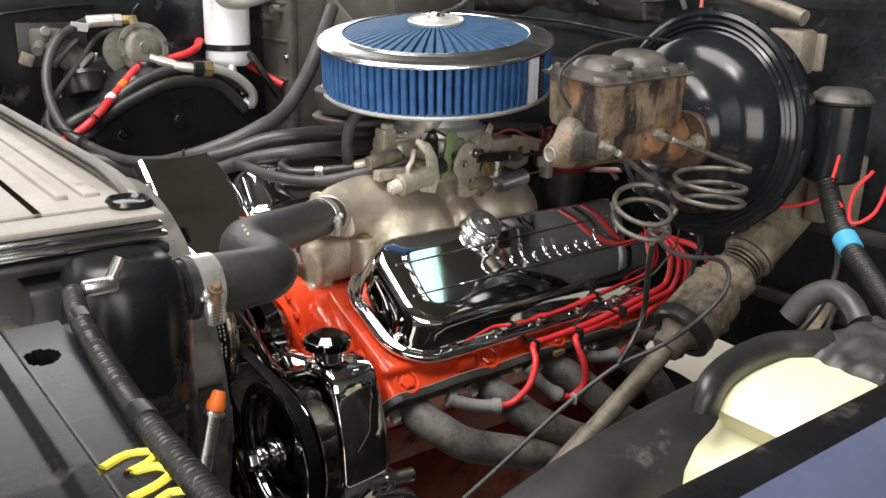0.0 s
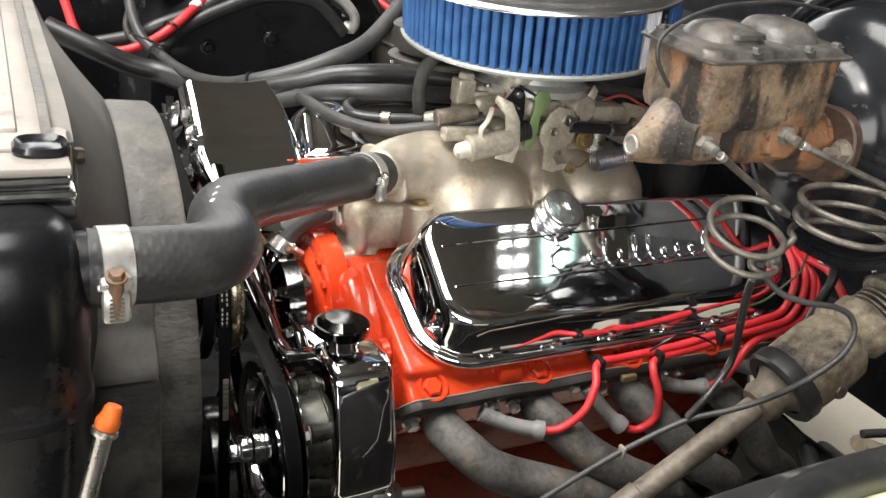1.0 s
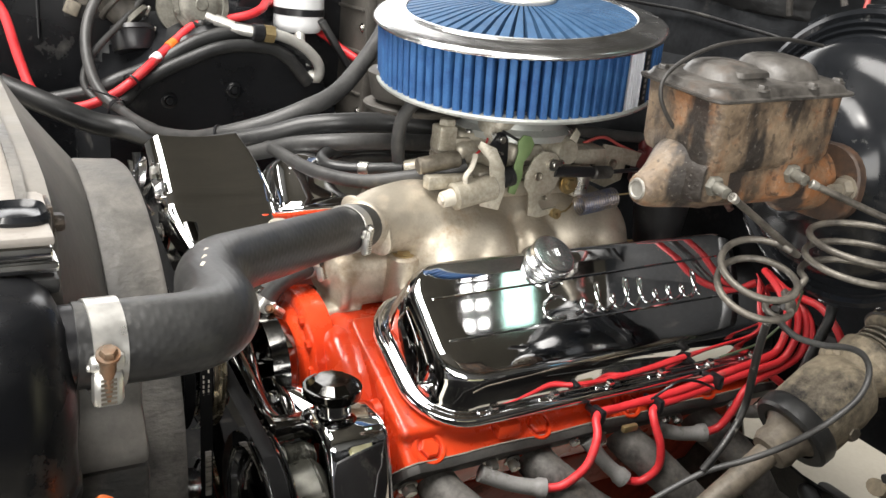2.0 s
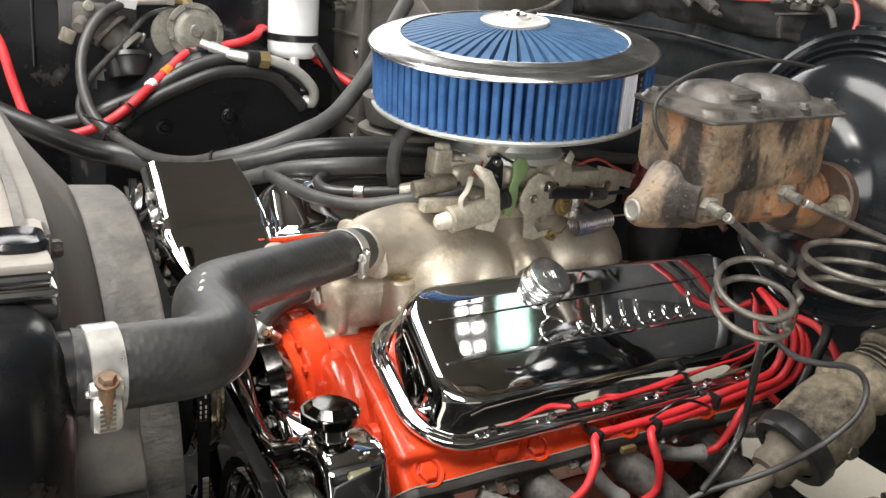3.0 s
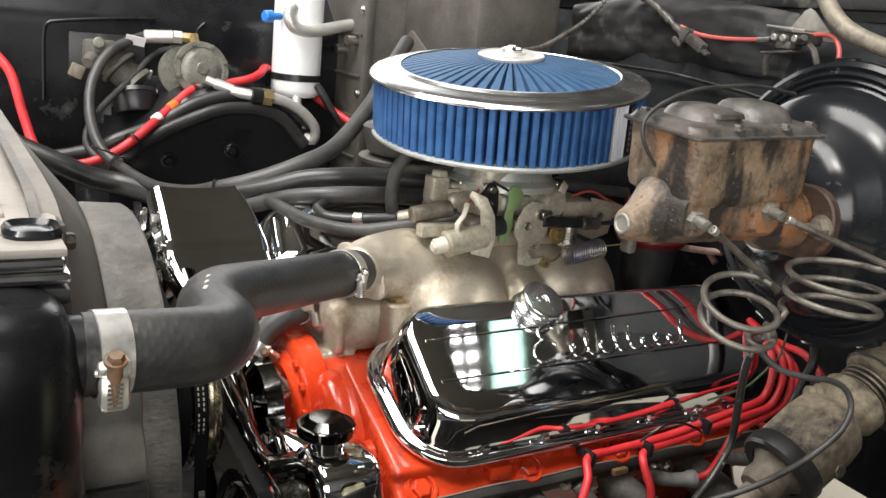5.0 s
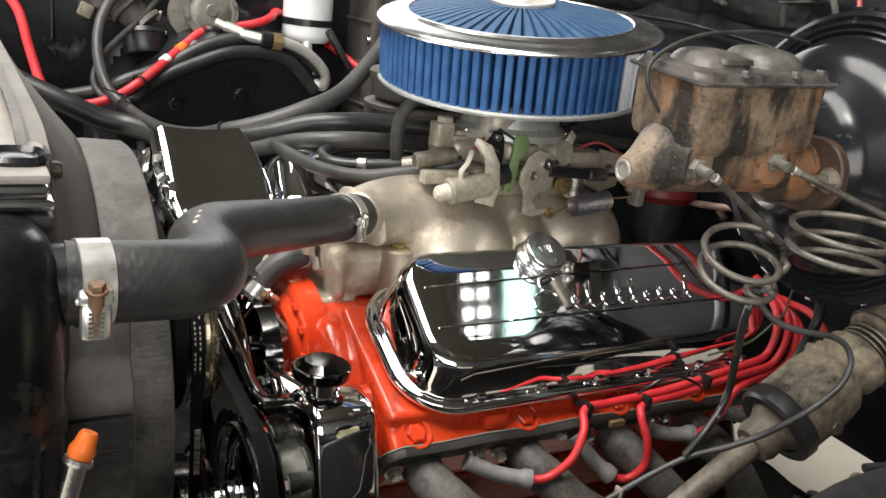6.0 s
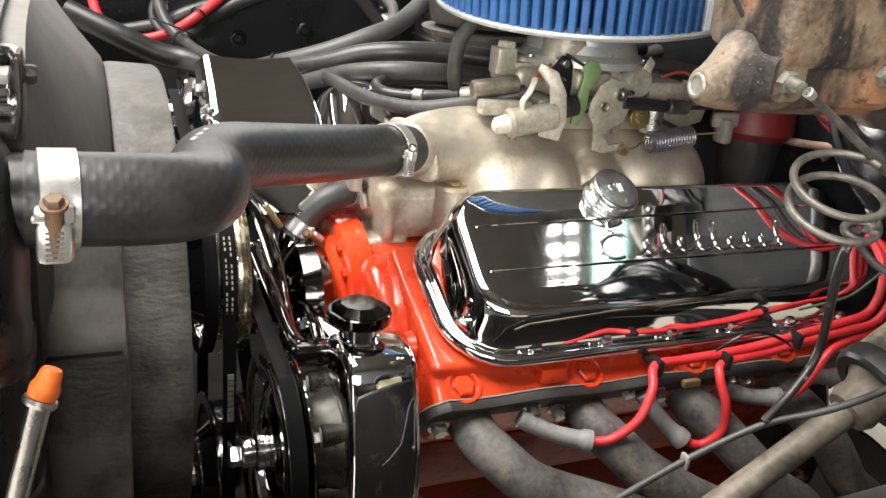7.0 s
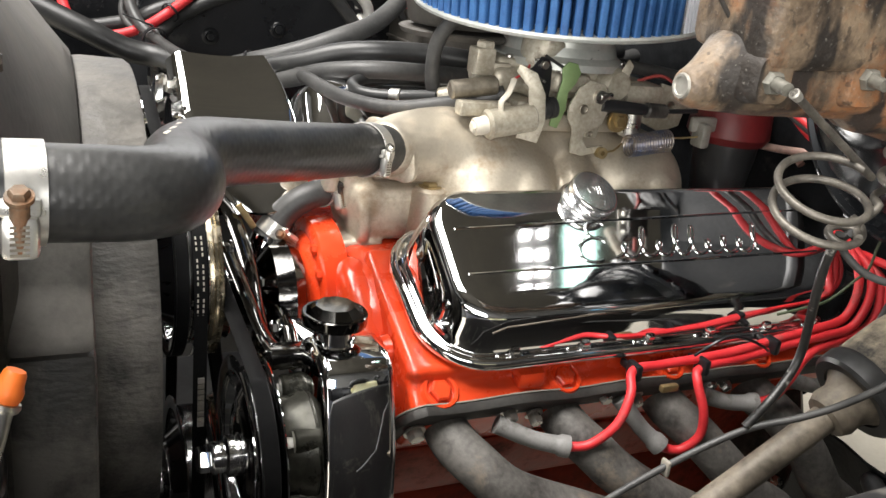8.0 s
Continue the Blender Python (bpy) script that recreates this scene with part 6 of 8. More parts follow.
# ---- plug wires ----
BOOTS = [((0.118, -0.322, 0.965), (0.186, -0.352, 0.947)), ((0.262, -0.322, 0.975), (0.304, -0.350, 0.928)), ((0.368, -0.325, 0.968), (0.429, -0.347, 0.962)), ((0.495, -0.325, 0.972), (0.550, -0.345, 0.968))]
WIRES = [[(0.186, -0.352, 0.947), (0.205, -0.360, 0.952), (0.228, -0.366, 0.975), (0.244, -0.358, 1.002), (0.258, -0.338, 1.016), (0.30, -0.333, 1.016), (0.38, -0.335, 1.022), (0.46, -0.338, 1.036), (0.50, -0.341, 1.044), (0.535, -0.341, 1.053), (0.552, -0.336, 1.078), (0.560, -0.323, 1.102), (0.575, -0.290, 1.117), (0.590, -0.255, 1.124)],
         [(0.304, -0.350, 0.928), (0.322, -0.358, 0.926), (0.338, -0.366, 0.945), (0.336, -0.366, 0.975), (0.332, -0.352, 1.003), (0.345, -0.340, 1.011), (0.40, -0.339, 1.0165), (0.47, -0.343, 1.030), (0.505, -0.347, 1.037), (0.540, -0.350, 1.046), (0.562, -0.345, 1.074), (0.571, -0.330, 1.102), (0.584, -0.292, 1.114), (0.598, -0.255, 1.120)],
         [(0.429, -0.347, 0.962), (0.447, -0.352, 0.970), (0.460, -0.356, 0.993), (0.475, -0.354, 1.014), (0.50, -0.350, 1.024), (0.535, -0.352, 1.034), (0.562, -0.354, 1.048), (0.574, -0.350, 1.072), (0.580, -0.336, 1.096), (0.590, -0.302, 1.108), (0.602, -0.26, 1.114)],
         [(0.550, -0.345, 0.968), (0.566, -0.352, 0.985), (0.577, -0.360, 1.02), (0.577, -0.360, 1.053), (0.583, -0.345, 1.088), (0.590, -0.312, 1.104), (0.60, -0.265, 1.108)]]
for (a, b), w in zip(BOOTS, WIRES):
    plug = thing("spark_plug_wire", a, "red silicone spark plug wire with a grey boot", "plug wire", "spark plug wires")
    mid = [(a[i] + b[i]) / 2 for i in range(3)]
    mid[2] -= 0.004
    part("boot", tube([a, mid, b], lambda f, s: 0.0098 - 0.0012 * math.sin(math.pi * f) if f < 0.86 else 0.0112, 18, 0.004), BOOT, plug, "grey silicone boot")
    part("jacket", tube(w, 0.0049, 12, 0.005), RED_WIRE, plug)
LOOPS = ([(0.60, -0.26, 1.10), (0.592, -0.298, 1.110), (0.585, -0.320, 1.112), (0.580, -0.357, 1.113), (0.575, -0.389, 1.097), (0.575, -0.406, 1.072), (0.58, -0.41, 1.03)],
         [(0.595, -0.33, 0.99), (0.565, -0.348, 1.000), (0.548, -0.338, 1.012), (0.540, -0.318, 1.022)])
for w in LOOPS:
    solo("spark_plug_wire", tube(w, 0.0049, 12, 0.005), RED_WIRE, "red silicone plug wire looping behind the engine", "plug wire", "spark plug wires")
for x, y, z in ((0.262, -0.335, 1.014), (0.345, -0.340, 1.014), (0.435, -0.342, 1.03)):
    loom = thing("wire_separator", (x, y, z - 0.012), "small black plastic plug wire separator", "wire clip", "wire separators")
    part("clip", joined(box((x - 0.004, y - 0.010, z - 0.009), (x + 0.004, y + 0.010, z + 0.009), 0.003), box((x - 0.003, y + 0.008, z - 0.004), (x + 0.003, y + 0.022, z + 0.004), 0.002)), PLASTIC, loom)
solo("wire_tag", box((0.285, -0.356, 0.996), (0.306, -0.349, 1.004), 0.002), BRASS, "small amber terminal tag under the plug wires", "terminal")

# ---- distributor ----
dist = thing("distributor", (0.52, YC, 1.10), "red-capped distributor behind the carburetor", "distributor")
part("cap", lathe([(0, 0.045), (0.042, 0.045), (0.050, 0.03), (0.053, 0.0), (0.046, -0.01), (0, -0.01)], Matrix.Translation((0.535, YC + 0.01, 1.205)), 28), DIST_RED, dist)
part("body", rod((0.535, YC + 0.01, 1.10), (0.535, YC + 0.01, 1.20), 0.030, 0.042, 24, 0.002), BLACK_DIRTY, dist)
for k in range(8):
    a = 2 * math.pi * k / 8
    part("tower", rod((0.535 + 0.036 * math.cos(a), YC + 0.01 + 0.036 * math.sin(a), 1.24), (0.535 + 0.038 * math.cos(a), YC + 0.01 + 0.038 * math.sin(a), 1.262), 0.008, 0.007, 12), DIST_RED, dist)
for k in range(3):
    solo("coil_lead", tube([(0.515 + 0.02 * k, -0.15, 1.270), (0.530 + 0.015 * k, -0.20, 1.255 - 0.012 * k), (0.552 + 0.014 * k, -0.26, 1.222 - 0.01 * k), (0.580 + 0.006 * k, -0.285, 1.18), (0.600 + 0.004 * k, -0.27, 1.14)], 0.0048, 10, 0.006), (RED_WIRE, RUBBER_GREY, RED_WIRE)[k],
         ("red lead running down from the distributor", "grey lead running down from the distributor", "red lead running down from the distributor")[k], "lead")

for pts in ([(0.505, -0.060, 1.225), (0.520, -0.079, 1.2157), (0.548, -0.095, 1.207), (0.567, -0.120, 1.196), (0.585, -0.151, 1.196), (0.60, -0.18, 1.20)], [(0.54, -0.055, 1.235), (0.560, -0.070, 1.2253), (0.597, -0.0985, 1.2246), (0.604, -0.134, 1.203), (0.606, -0.165, 1.18)]):
    solo("coil_lead", tube(pts, 0.0050, 10, 0.006), FADED_LEAD, "faded pink lead beside the distributor", "lead")

# ---- brakes ----
booster = thing("brake_booster", (0.44, -0.455, 1.18), "glossy black round brake booster on the firewall", "brake booster")
bm_ = along((0.35, -0.447, 1.330), (1.35, -0.447, 1.330)) @ Matrix.Diagonal((0.975, 0.975, 1, 1))
part("front_shell", lathe([(0.0, 0.0), (0.048, 0.0), (0.055, 0.004), (0.060, 0.020), (0.075, 0.032), (0.095, 0.038), (0.112, 0.050), (0.121, 0.066), (0.125, 0.080), (0.1285, 0.0825), (0.1315, 0.0795), (0.1350, 0.0825), (0.1385, 0.0795), (0.1425, 0.0835), (0.1470, 0.0810), (0.1520, 0.0840), (0.152, 0.090), (0.146, 0.092)], bm_, 96), BOOSTER, booster)
rear_shell = part("rear_shell", lathe([(0.146, 0.091), (0.1535, 0.092), (0.1535, 0.099), (0.145, 0.101), (0.142, 0.13), (0.12, 0.16), (0.07, 0.185), (0, 0.19)], bm_, 72), BOOSTER, booster)
for k in range(14):
    a = 2 * math.pi * (k + 0.3) / 14
    p = bm_ @ Vector((0.153 * math.cos(a), 0.153 * math.sin(a), 0.09))
    part("crimp", moved(box((-0.005, -0.012, -0.003), (0.006, 0.012, 0.003), 0.002), Matrix.Translation(p) @ Matrix.Rotation(math.atan2(p.z - 1.330, p.y + 0.447) - math.pi / 2, 4, "X")), BOOSTER, rear_shell)
part("vacuum_elbow", joined(lathe([(0, 0), (0.016, 0), (0.016, 0.008), (0, 0.008)], along((0.395, -0.385, 1.405), (0.2, -0.385, 1.405)), 20), rod((0.39, -0.385, 1.405), (0.37, -0.375, 1.42), 0.008, 0.008, 12)), PLASTIC, booster)

master = thing("master_cylinder", (0.25, -0.46, 1.30), "rusty cast iron brake master cylinder with a steel lid", "master cylinder")
MC_LEAN = Matrix(((1, 0, 0, 0), (0, 1, 0, 0), (0.04, 0.08, 1, -0.04 * 0.247 + 0.08 * 0.515), (0, 0, 0, 1)))
MCX, MCY = 0.2385, -0.4700


def mc_ring(grow, z, more=0.0):
    """The reservoir's outline at z: a long rectangle with well-rounded corners."""
    return [(MCX + grow * px, MCY + grow * py, z) for px, py in rounded(0.1540 + more, 0.0880 + more, 0.0135 - more / 3, 7)]


part("reservoir", moved(loft([mc_ring(*q) for q in ((0.84, 1.346), (0.93, 1.350), (0.965, 1.357), (0.975, 1.385), (0.995, 1.4075))]), MC_LEAN), RUST, master, "rust-streaked cast iron reservoir")
fused(part("bore", joined(lathe([(0, 0.012), (0.006, 0.012), (0.0075, 0.001), (0.0105, 0), (0.0125, 0.002), (0.0150, 0.008), (0.0165, 0.020), (0.0185, 0.05), (0.0195, 0.062), (0.0205, 0.16), (0.031, 0.176), (0.031, 0.212), (0, 0.212)], along((0.1325, -0.4715, 1.3250), (1.133, -0.4675, 1.327)), 40),
                    loft([[(x, -0.4715 + w * py, 1.3250 + z0 + h * pz) for py, pz in rounded(1.0, 1.0, 0.4, 5)] for x, w, h, z0 in ((0.136, 0.018, 0.020, 0.002), (0.148, 0.026, 0.034, 0.008), (0.160, 0.040, 0.048, 0.014), (0.172, 0.056, 0.058, 0.014), (0.195, 0.066, 0.060, 0.012))]),
                    box((0.186, -0.500, 1.312), (0.315, -0.445, 1.356), 0.012)), RUST, master), 0.0022, 6)
part("nose_hole", lathe([(0, 0.0005), (0.0062, 0.0005), (0.0068, 0.0016), (0.0085, 0.0016), (0.0096, -0.001)], along((0.1330, -0.4715, 1.3250), (-1, -0.4715, 1.3250)), 20), ZINC, master)
for x in (0.180, 0.268):
    part("port_boss", loft([[(x + s * px, y, 1.3375 + s * pz) for px, pz in rounded(0.032, 0.034, 0.009, 4)] for y, s in ((-0.470, 1.25), (-0.498, 1.08), (-0.507, 1.0), (-0.509, 0.92))]), RUST, master)
part("mount_flange", loft([[(x, -0.462 + sy * py, 1.325 + sy * pz) for py, pz in rounded(0.125, 0.072, 0.032, 6)] for x, sy in ((0.342, 0.97), (0.344, 1), (0.352, 1), (0.354, 0.97))]), DARK_RUST, master)
for y in (-0.512, -0.412):
    part("mount_nut", joined(hexbolt(along((0.343, y, 1.325), (-1, y, 1.325)), 0.010, 0.010, 0.012), rod((0.335, y, 1.325), (0.322, y, 1.325), 0.005, 0.005, 10)), TAN_STEEL, master)
mc_lid = part("lid", moved(loft([mc_ring(*q) for q in ((0.97, 1.4060), (1.0, 1.4062, 0.008), (1.0, 1.4070, 0.0095), (1.0, 1.4086, 0.0095), (1.0, 1.4094, 0.003), (1.0, 1.4120), (1.0, 1.4145, -0.002), (1.0, 1.4153, -0.005), (0.86, 1.4158))]), MC_LEAN), RUST_GREY, master, "dull grey pressed steel lid")
for dx, w, d, h in ((-0.026, 0.060, 0.060, 0.0115), (0.036, 0.058, 0.064, 0.0150)):
    part("lid_dome", moved(loft([[(MCX + dx + w * a * px, MCY + 0.003 + d * a * py, 1.4150 + h * z) for px, py in rounded(1.0, 1.0, 0.36, 7)] for a, z in ((1.04, 0.0), (1.0, 0.16), (0.94, 0.42), (0.84, 0.68), (0.70, 0.86), (0.50, 0.96), (0.25, 1.0))]), MC_LEAN), RUST_GREY, mc_lid)
part("lid_crease", moved(loft([[(MCX - 0.022 + a * px, MCY - 0.020 + a * py, 1.4195 + z) for px, py in rounded(0.038, 0.014, 0.006, 4)] for a, z in ((1.0, 0.0), (0.9, 0.004), (0.5, 0.0055))]), MC_LEAN), RUST_GREY, mc_lid)
for dx, dy in ((-0.030, -0.0415), (0.028, -0.0415), (0.069, -0.034), (-0.069, 0.030)):
    part("lid_screw", hexbolt(MC_LEAN @ Matrix.Translation((MCX + dx, MCY + dy, 1.4143)), 0.0046, 0.0042, 0.0065), RUST_GREY, mc_lid)
FITS = ((0.176, -0.511, 1.3365), (0.266, -0.511, 1.3425))
for f in FITS:
    part("port_nut", joined(hexbolt(along((f[0] + 0.002, f[1] + 0.006, f[2]), (f[0] - 0.05, f[1] - 0.3, f[2] - 0.02)), 0.0086, 0.011, 0.011), rod(f, (f[0] - 0.003, f[1] - 0.018, f[2] - 0.0015), 0.0054, 0.0046, 12)), CAST_GREY, master, "dull grey brake line nut")

vac = [(0.184, -0.468, 1.365), (0.171, -0.468, 1.369), (0.152, -0.468, 1.388), (0.146, -0.466, 1.402), (0.152, -0.462, 1.415), (0.172, -0.460, 1.428), (0.204, -0.458, 1.439), (0.238, -0.456, 1.444), (0.290, -0.454, 1.447), (0.349, -0.450, 1.442)]
part("bail_wire", tube(vac, 0.0018, 10, 0.004), FLANGE, master, "dark bent wire over the lid")


def coil(c, r, rise, tilt, turns, a0):
    """Turns of line round c, falling by rise, leaning towards the driver's side front corner."""
    across, ahead = Vector((0.856, -0.517, 0.0)), Vector((0.517 * math.cos(tilt), 0.856 * math.cos(tilt), math.sin(tilt)))
    n = int(turns * 22)
    out = []
    for k in range(n + 1):
        a = a0 + 2 * math.pi * turns * k / n
        out.append(Vector(c) + r * math.cos(a) * across + r * math.sin(a) * ahead + Vector((0, 0, rise * (0.5 - k / n))))
    return out


for label, start, end, wound, tail in (
        ("dark steel brake line wound into a loose coil", FITS[0], (0.272, -0.530, 1.276), coil((0.2220, -0.5360, 1.2600), 0.0320, 0.034, 0.36, 1.98, 0.55), [(0.240, -0.556, 1.244)] + coil((0.2290, -0.5560, 1.2415), 0.0100, 0.004, 0.3, 0.9, -0.6)),
        ("dark steel brake line wound into a wide coil", FITS[1], (0.3535, -0.5815, 1.3045), coil((0.3110, -0.5590, 1.2790), 0.0405, 0.043, 0.02, 2.48, 0.25), [(0.267, -0.543, 1.2505), (0.248, -0.550, 1.247), (0.238, -0.556, 1.2435)])):
    line = thing("brake_line", (wound[0].x, wound[0].y, 1.24), label, "brake line", "brake lines")
    s0 = Vector((start[0] - 0.004, start[1] - 0.024, start[2] - 0.002))
    part("straight_run", tube([s0, s0.lerp(Vector(end), 0.5), end] + wound + tail, 0.0030, 10, 0.004), LINE, line)
    part("sleeve", rod(s0, s0.lerp(Vector(end), 0.07), 0.0040, 0.0034, 12, 0.001), ZINC, line)
low = thing("brake_line", (0.19, -0.55, 1.0), "dark steel brake line bending down past the header", "brake line", "brake lines")
part("pipe", tube([(0.234, -0.558, 1.243), (0.240, -0.548, 1.236), (0.250, -0.542, 1.224), (0.266, -0.552, 1.209), (0.290, -0.563, 1.202), (0.318, -0.570, 1.198), (0.338, -0.574, 1.188), (0.342, -0.580, 1.172), (0.325, -0.586, 1.155), (0.300, -0.582, 1.135), (0.284, -0.571, 1.116), (0.270, -0.556, 1.097), (0.249, -0.543, 1.083), (0.219, -0.528, 1.0695), (0.180, -0.515, 1.045), (0.135, -0.502, 1.012), (0.06, -0.485, 0.955), (0.0, -0.47, 0.91)], 0.0029, 10, 0.005), RUBBER_GREY, low)
part("clip", box((0.161, -0.514, 1.024), (0.165, -0.504, 1.038), 0.002), FIBRE, low, "small grey plastic clip")
solo("brake_hose", tube([(0.226, -0.556, 1.242), (0.230, -0.548, 1.222), (0.237, -0.541, 1.198), (0.254, -0.528, 1.160), (0.262, -0.522, 1.132), (0.256, -0.523, 1.113), (0.236, -0.528, 1.094), (0.217, -0.527, 1.071)], 0.0036, 10, 0.005), CHIPPED,
     "black sleeved line hanging beside the valve cover", "hose")

# ---- steering ----
column = thing("steering_shaft", (0.40, -0.515, 0.95), "dusty tan steering shaft with a black coupler", "steering shaft")
part("lower_shaft", rod((0.13, -0.505, 0.925), (0.37, -0.513, 1.085), 0.0125, 0.0125, 20, 0.001), SHAFT, column)
part("shaft_sleeve", rod((0.13, -0.505, 0.925), (0.20, -0.5073, 0.9717), 0.0145, 0.0145, 20, 0.001), SHAFT, column)
AXIS = along((0.352, -0.5125, 1.073), (0.43, -0.515, 1.125))
part("nose", lathe([(0.0125, -0.034), (0.019, -0.032), (0.0225, -0.024), (0.0215, -0.012), (0.026, -0.004), (0.030, 0.0), (0.0, 0.002)], AXIS, 32), SHAFT, column, "grimy tan nose")
part("clamp_band", lathe([(0.030, -0.003), (0.039, -0.004), (0.0420, -0.001), (0.0425, 0.012), (0.0405, 0.0165), (0.033, 0.017)], AXIS, 40, True), RUBBER, column, "black rubber band")
part("coupler", loft([[tuple(AXIS @ Vector((s * px, s * py, h))) for px, py in rounded(0.072, 0.066, 0.026, 6)] for h, s in ((0.012, 1.02), (0.020, 1.05), (0.060, 1.06), (0.078, 1.0), (0.086, 0.86), (0.092, 0.70))]), DUSTY, column, "tan dusty coupler casting")
for a in (-2.2, -1.25):
    part("coupler_rib", moved(box((0.034, -0.0035, 0.020), (0.0405, 0.0035, 0.070), 0.0025), AXIS @ Matrix.Rotation(a, 4, "Z")), DUSTY, column)
part("coupler_window", moved(box((0.034, -0.014, 0.024), (0.0395, 0.014, 0.058), 0.005), AXIS @ Matrix.Rotation(-1.74, 4, "Z")), GRIMY_ALLOY, column, "black-stained window")
part("upper_joint", lathe([(0.024, 0.084), (0.026, 0.092), (0.034, 0.100), (0.035, 0.116), (0.030, 0.122), (0.020, 0.124)], AXIS, 32, True), DUSTY, column)
for k in range(3):
    part("ring", lathe([(0.020, 0.0), (0.0285, 0.0006), (0.0295, 0.002), (0.0285, 0.0036), (0.020, 0.004)], AXIS @ Matrix.Translation((0, 0, 0.124 + 0.0065 * k)), 36, True), CARB_DARK, column, "dark bellows ring")
part("tube", lathe([(0.0, 0.145), (0.030, 0.146), (0.034, 0.149), (0.035, 0.160), (0.033, 0.164), (0.033, 0.34), (0.0, 0.34)], AXIS, 32), DUSTY, column, "tan dusty column tube")
part("tube_slot", moved(box((0.0300, -0.006, 0.180), (0.0338, 0.006, 0.205), 0.003), AXIS @ Matrix.Rotation(-2.0, 4, "Z")), GRIMY_ALLOY, column)
part("wire_ring", lathe([(0.0345, 0.150), (0.0365, 0.1515), (0.0345, 0.153)], AXIS, 36, True), FLANGE, column, "dark spring clip")
part("clip_ear", tube([tuple(AXIS @ Vector(q)) for q in ((-0.010, -0.036, 0.152), (-0.006, -0.046, 0.150), (0.008, -0.047, 0.151), (0.012, -0.036, 0.152))], 0.0018, 8), FLANGE, column)
part("lug", joined(rod((0.418, -0.488, 1.136), (0.436, -0.500, 1.134), 0.013, 0.015, 18, 0.003), rod((0.412, -0.484, 1.137), (0.420, -0.489, 1.136), 0.008, 0.009, 12)), DUSTY, column)
for x, y, z in ((0.392, -0.553, 1.085), (0.415, -0.545, 1.110)):
    part("bolt", hexbolt(along((x, y + 0.004, z), (x - 0.1, y - 0.4, z + 0.1)), 0.007, 0.006, 0.009), CARB_DARK, column)
part("mount", joined(box((0.575, -0.60, 1.20), (0.60, -0.44, 1.30), 0.006), box((0.53, -0.585, 1.21), (0.59, -0.555, 1.27), 0.006)), TAN_STEEL, column)

gear_arm = thing("steering_gear_arm", (0.46, -0.60, 1.0), "dusty tan steering gear arm with a bolt", "steering gear")
part("arm", tube([(0.395, -0.585, 1.045), (0.43, -0.600, 1.035), (0.47, -0.605, 1.045), (0.52, -0.60, 1.075), (0.57, -0.59, 1.10)], 0.014, 12, 0.006, flat=0.6), DUSTY, gear_arm)
part("bolt", hexbolt(along((0.468, -0.612, 1.052), (0.40, -0.9, 1.2)), 0.008, 0.009, 0.011), CARB_DARK, gear_arm)
part("pressure_line", tube([(0.40, -0.64, 1.025), (0.45, -0.638, 1.030), (0.50, -0.625, 1.050), (0.55, -0.61, 1.090), (0.59, -0.60, 1.12)], 0.0048, 12, 0.006), RUBBER_GREY, gear_arm)

# dark bars added to break up the bright floor patch
link = thing("under_bars", (0.52, -0.50, 0.80), "black bars crossing under the column", "steering linkage")
part("long_bar", tube([(0.40, -0.60, 0.90), (0.47, -0.53, 0.885), (0.56, -0.44, 0.862), (0.63, -0.37, 0.84)], 0.013, 12, 0.01), BLACK_DIRTY, link)
part("brace", tube([(0.46, -0.60, 0.985), (0.51, -0.54, 0.945), (0.565, -0.47, 0.905), (0.62, -0.40, 0.87)], 0.010, 12, 0.01, flat=0.5), BLACK_DIRTY, link)
part("bar_boot", lathe([(0, 0.018), (0.012, 0.016), (0.020, 0.006), (0.022, 0.0), (0.018, -0.014), (0, -0.016)], Matrix.Translation((0.535, -0.468, 0.868)), 24), RUBBER, link, "black rubber boot")

# ---- passenger side ----
canister = thing("accumulator", (0.262, 0.65, 1.30), "white metal refrigerant accumulator with a black band", "accumulator")
part("can", lathe([(0, 1.312), (0.040, 1.312), (0.046, 1.318), (0.0475, 1.326), (0.0475, 1.55), (0.043, 1.562), (0, 1.566)], Matrix.Translation((0.262, 0.65, 0)), 40), WHITE, canister)
part("band", lathe([(0.0472, 1.343), (0.0485, 1.343), (0.0485, 1.356), (0.0472, 1.356)], Matrix.Translation((0.262, 0.65, 0)), 40, True), PLASTIC, canister, "black mounting band")
part("switch", joined(rod((0.215, 0.625, 1.462), (0.185, 0.612, 1.460), 0.007, 0.007, 14), rod((0.196, 0.616, 1.4605), (0.178, 0.609, 1.4595), 0.0115, 0.0105, 16, 0.002)), BLUE_PLASTIC, canister, "blue plastic switch cap")
part("pipe", tube([(0.235, 0.612, 1.480), (0.222, 0.60, 1.468), (0.232, 0.597, 1.446), (0.262, 0.598, 1.440), (0.30, 0.603, 1.446), (0.35, 0.625, 1.456), (0.40, 0.65, 1.462)], 0.0115, 16, 0.006), ALUMINIUM, canister, "bright aluminium pipe")
part("bracket", moved(box((-0.006, -0.01, -0.06), (0.006, 0.01, 0.06), 0.003), Matrix.Translation((0.322, 0.60, 1.29)) @ Matrix.Rotation(radians(-35), 4, "Y")), BLACK_DIRTY, canister)

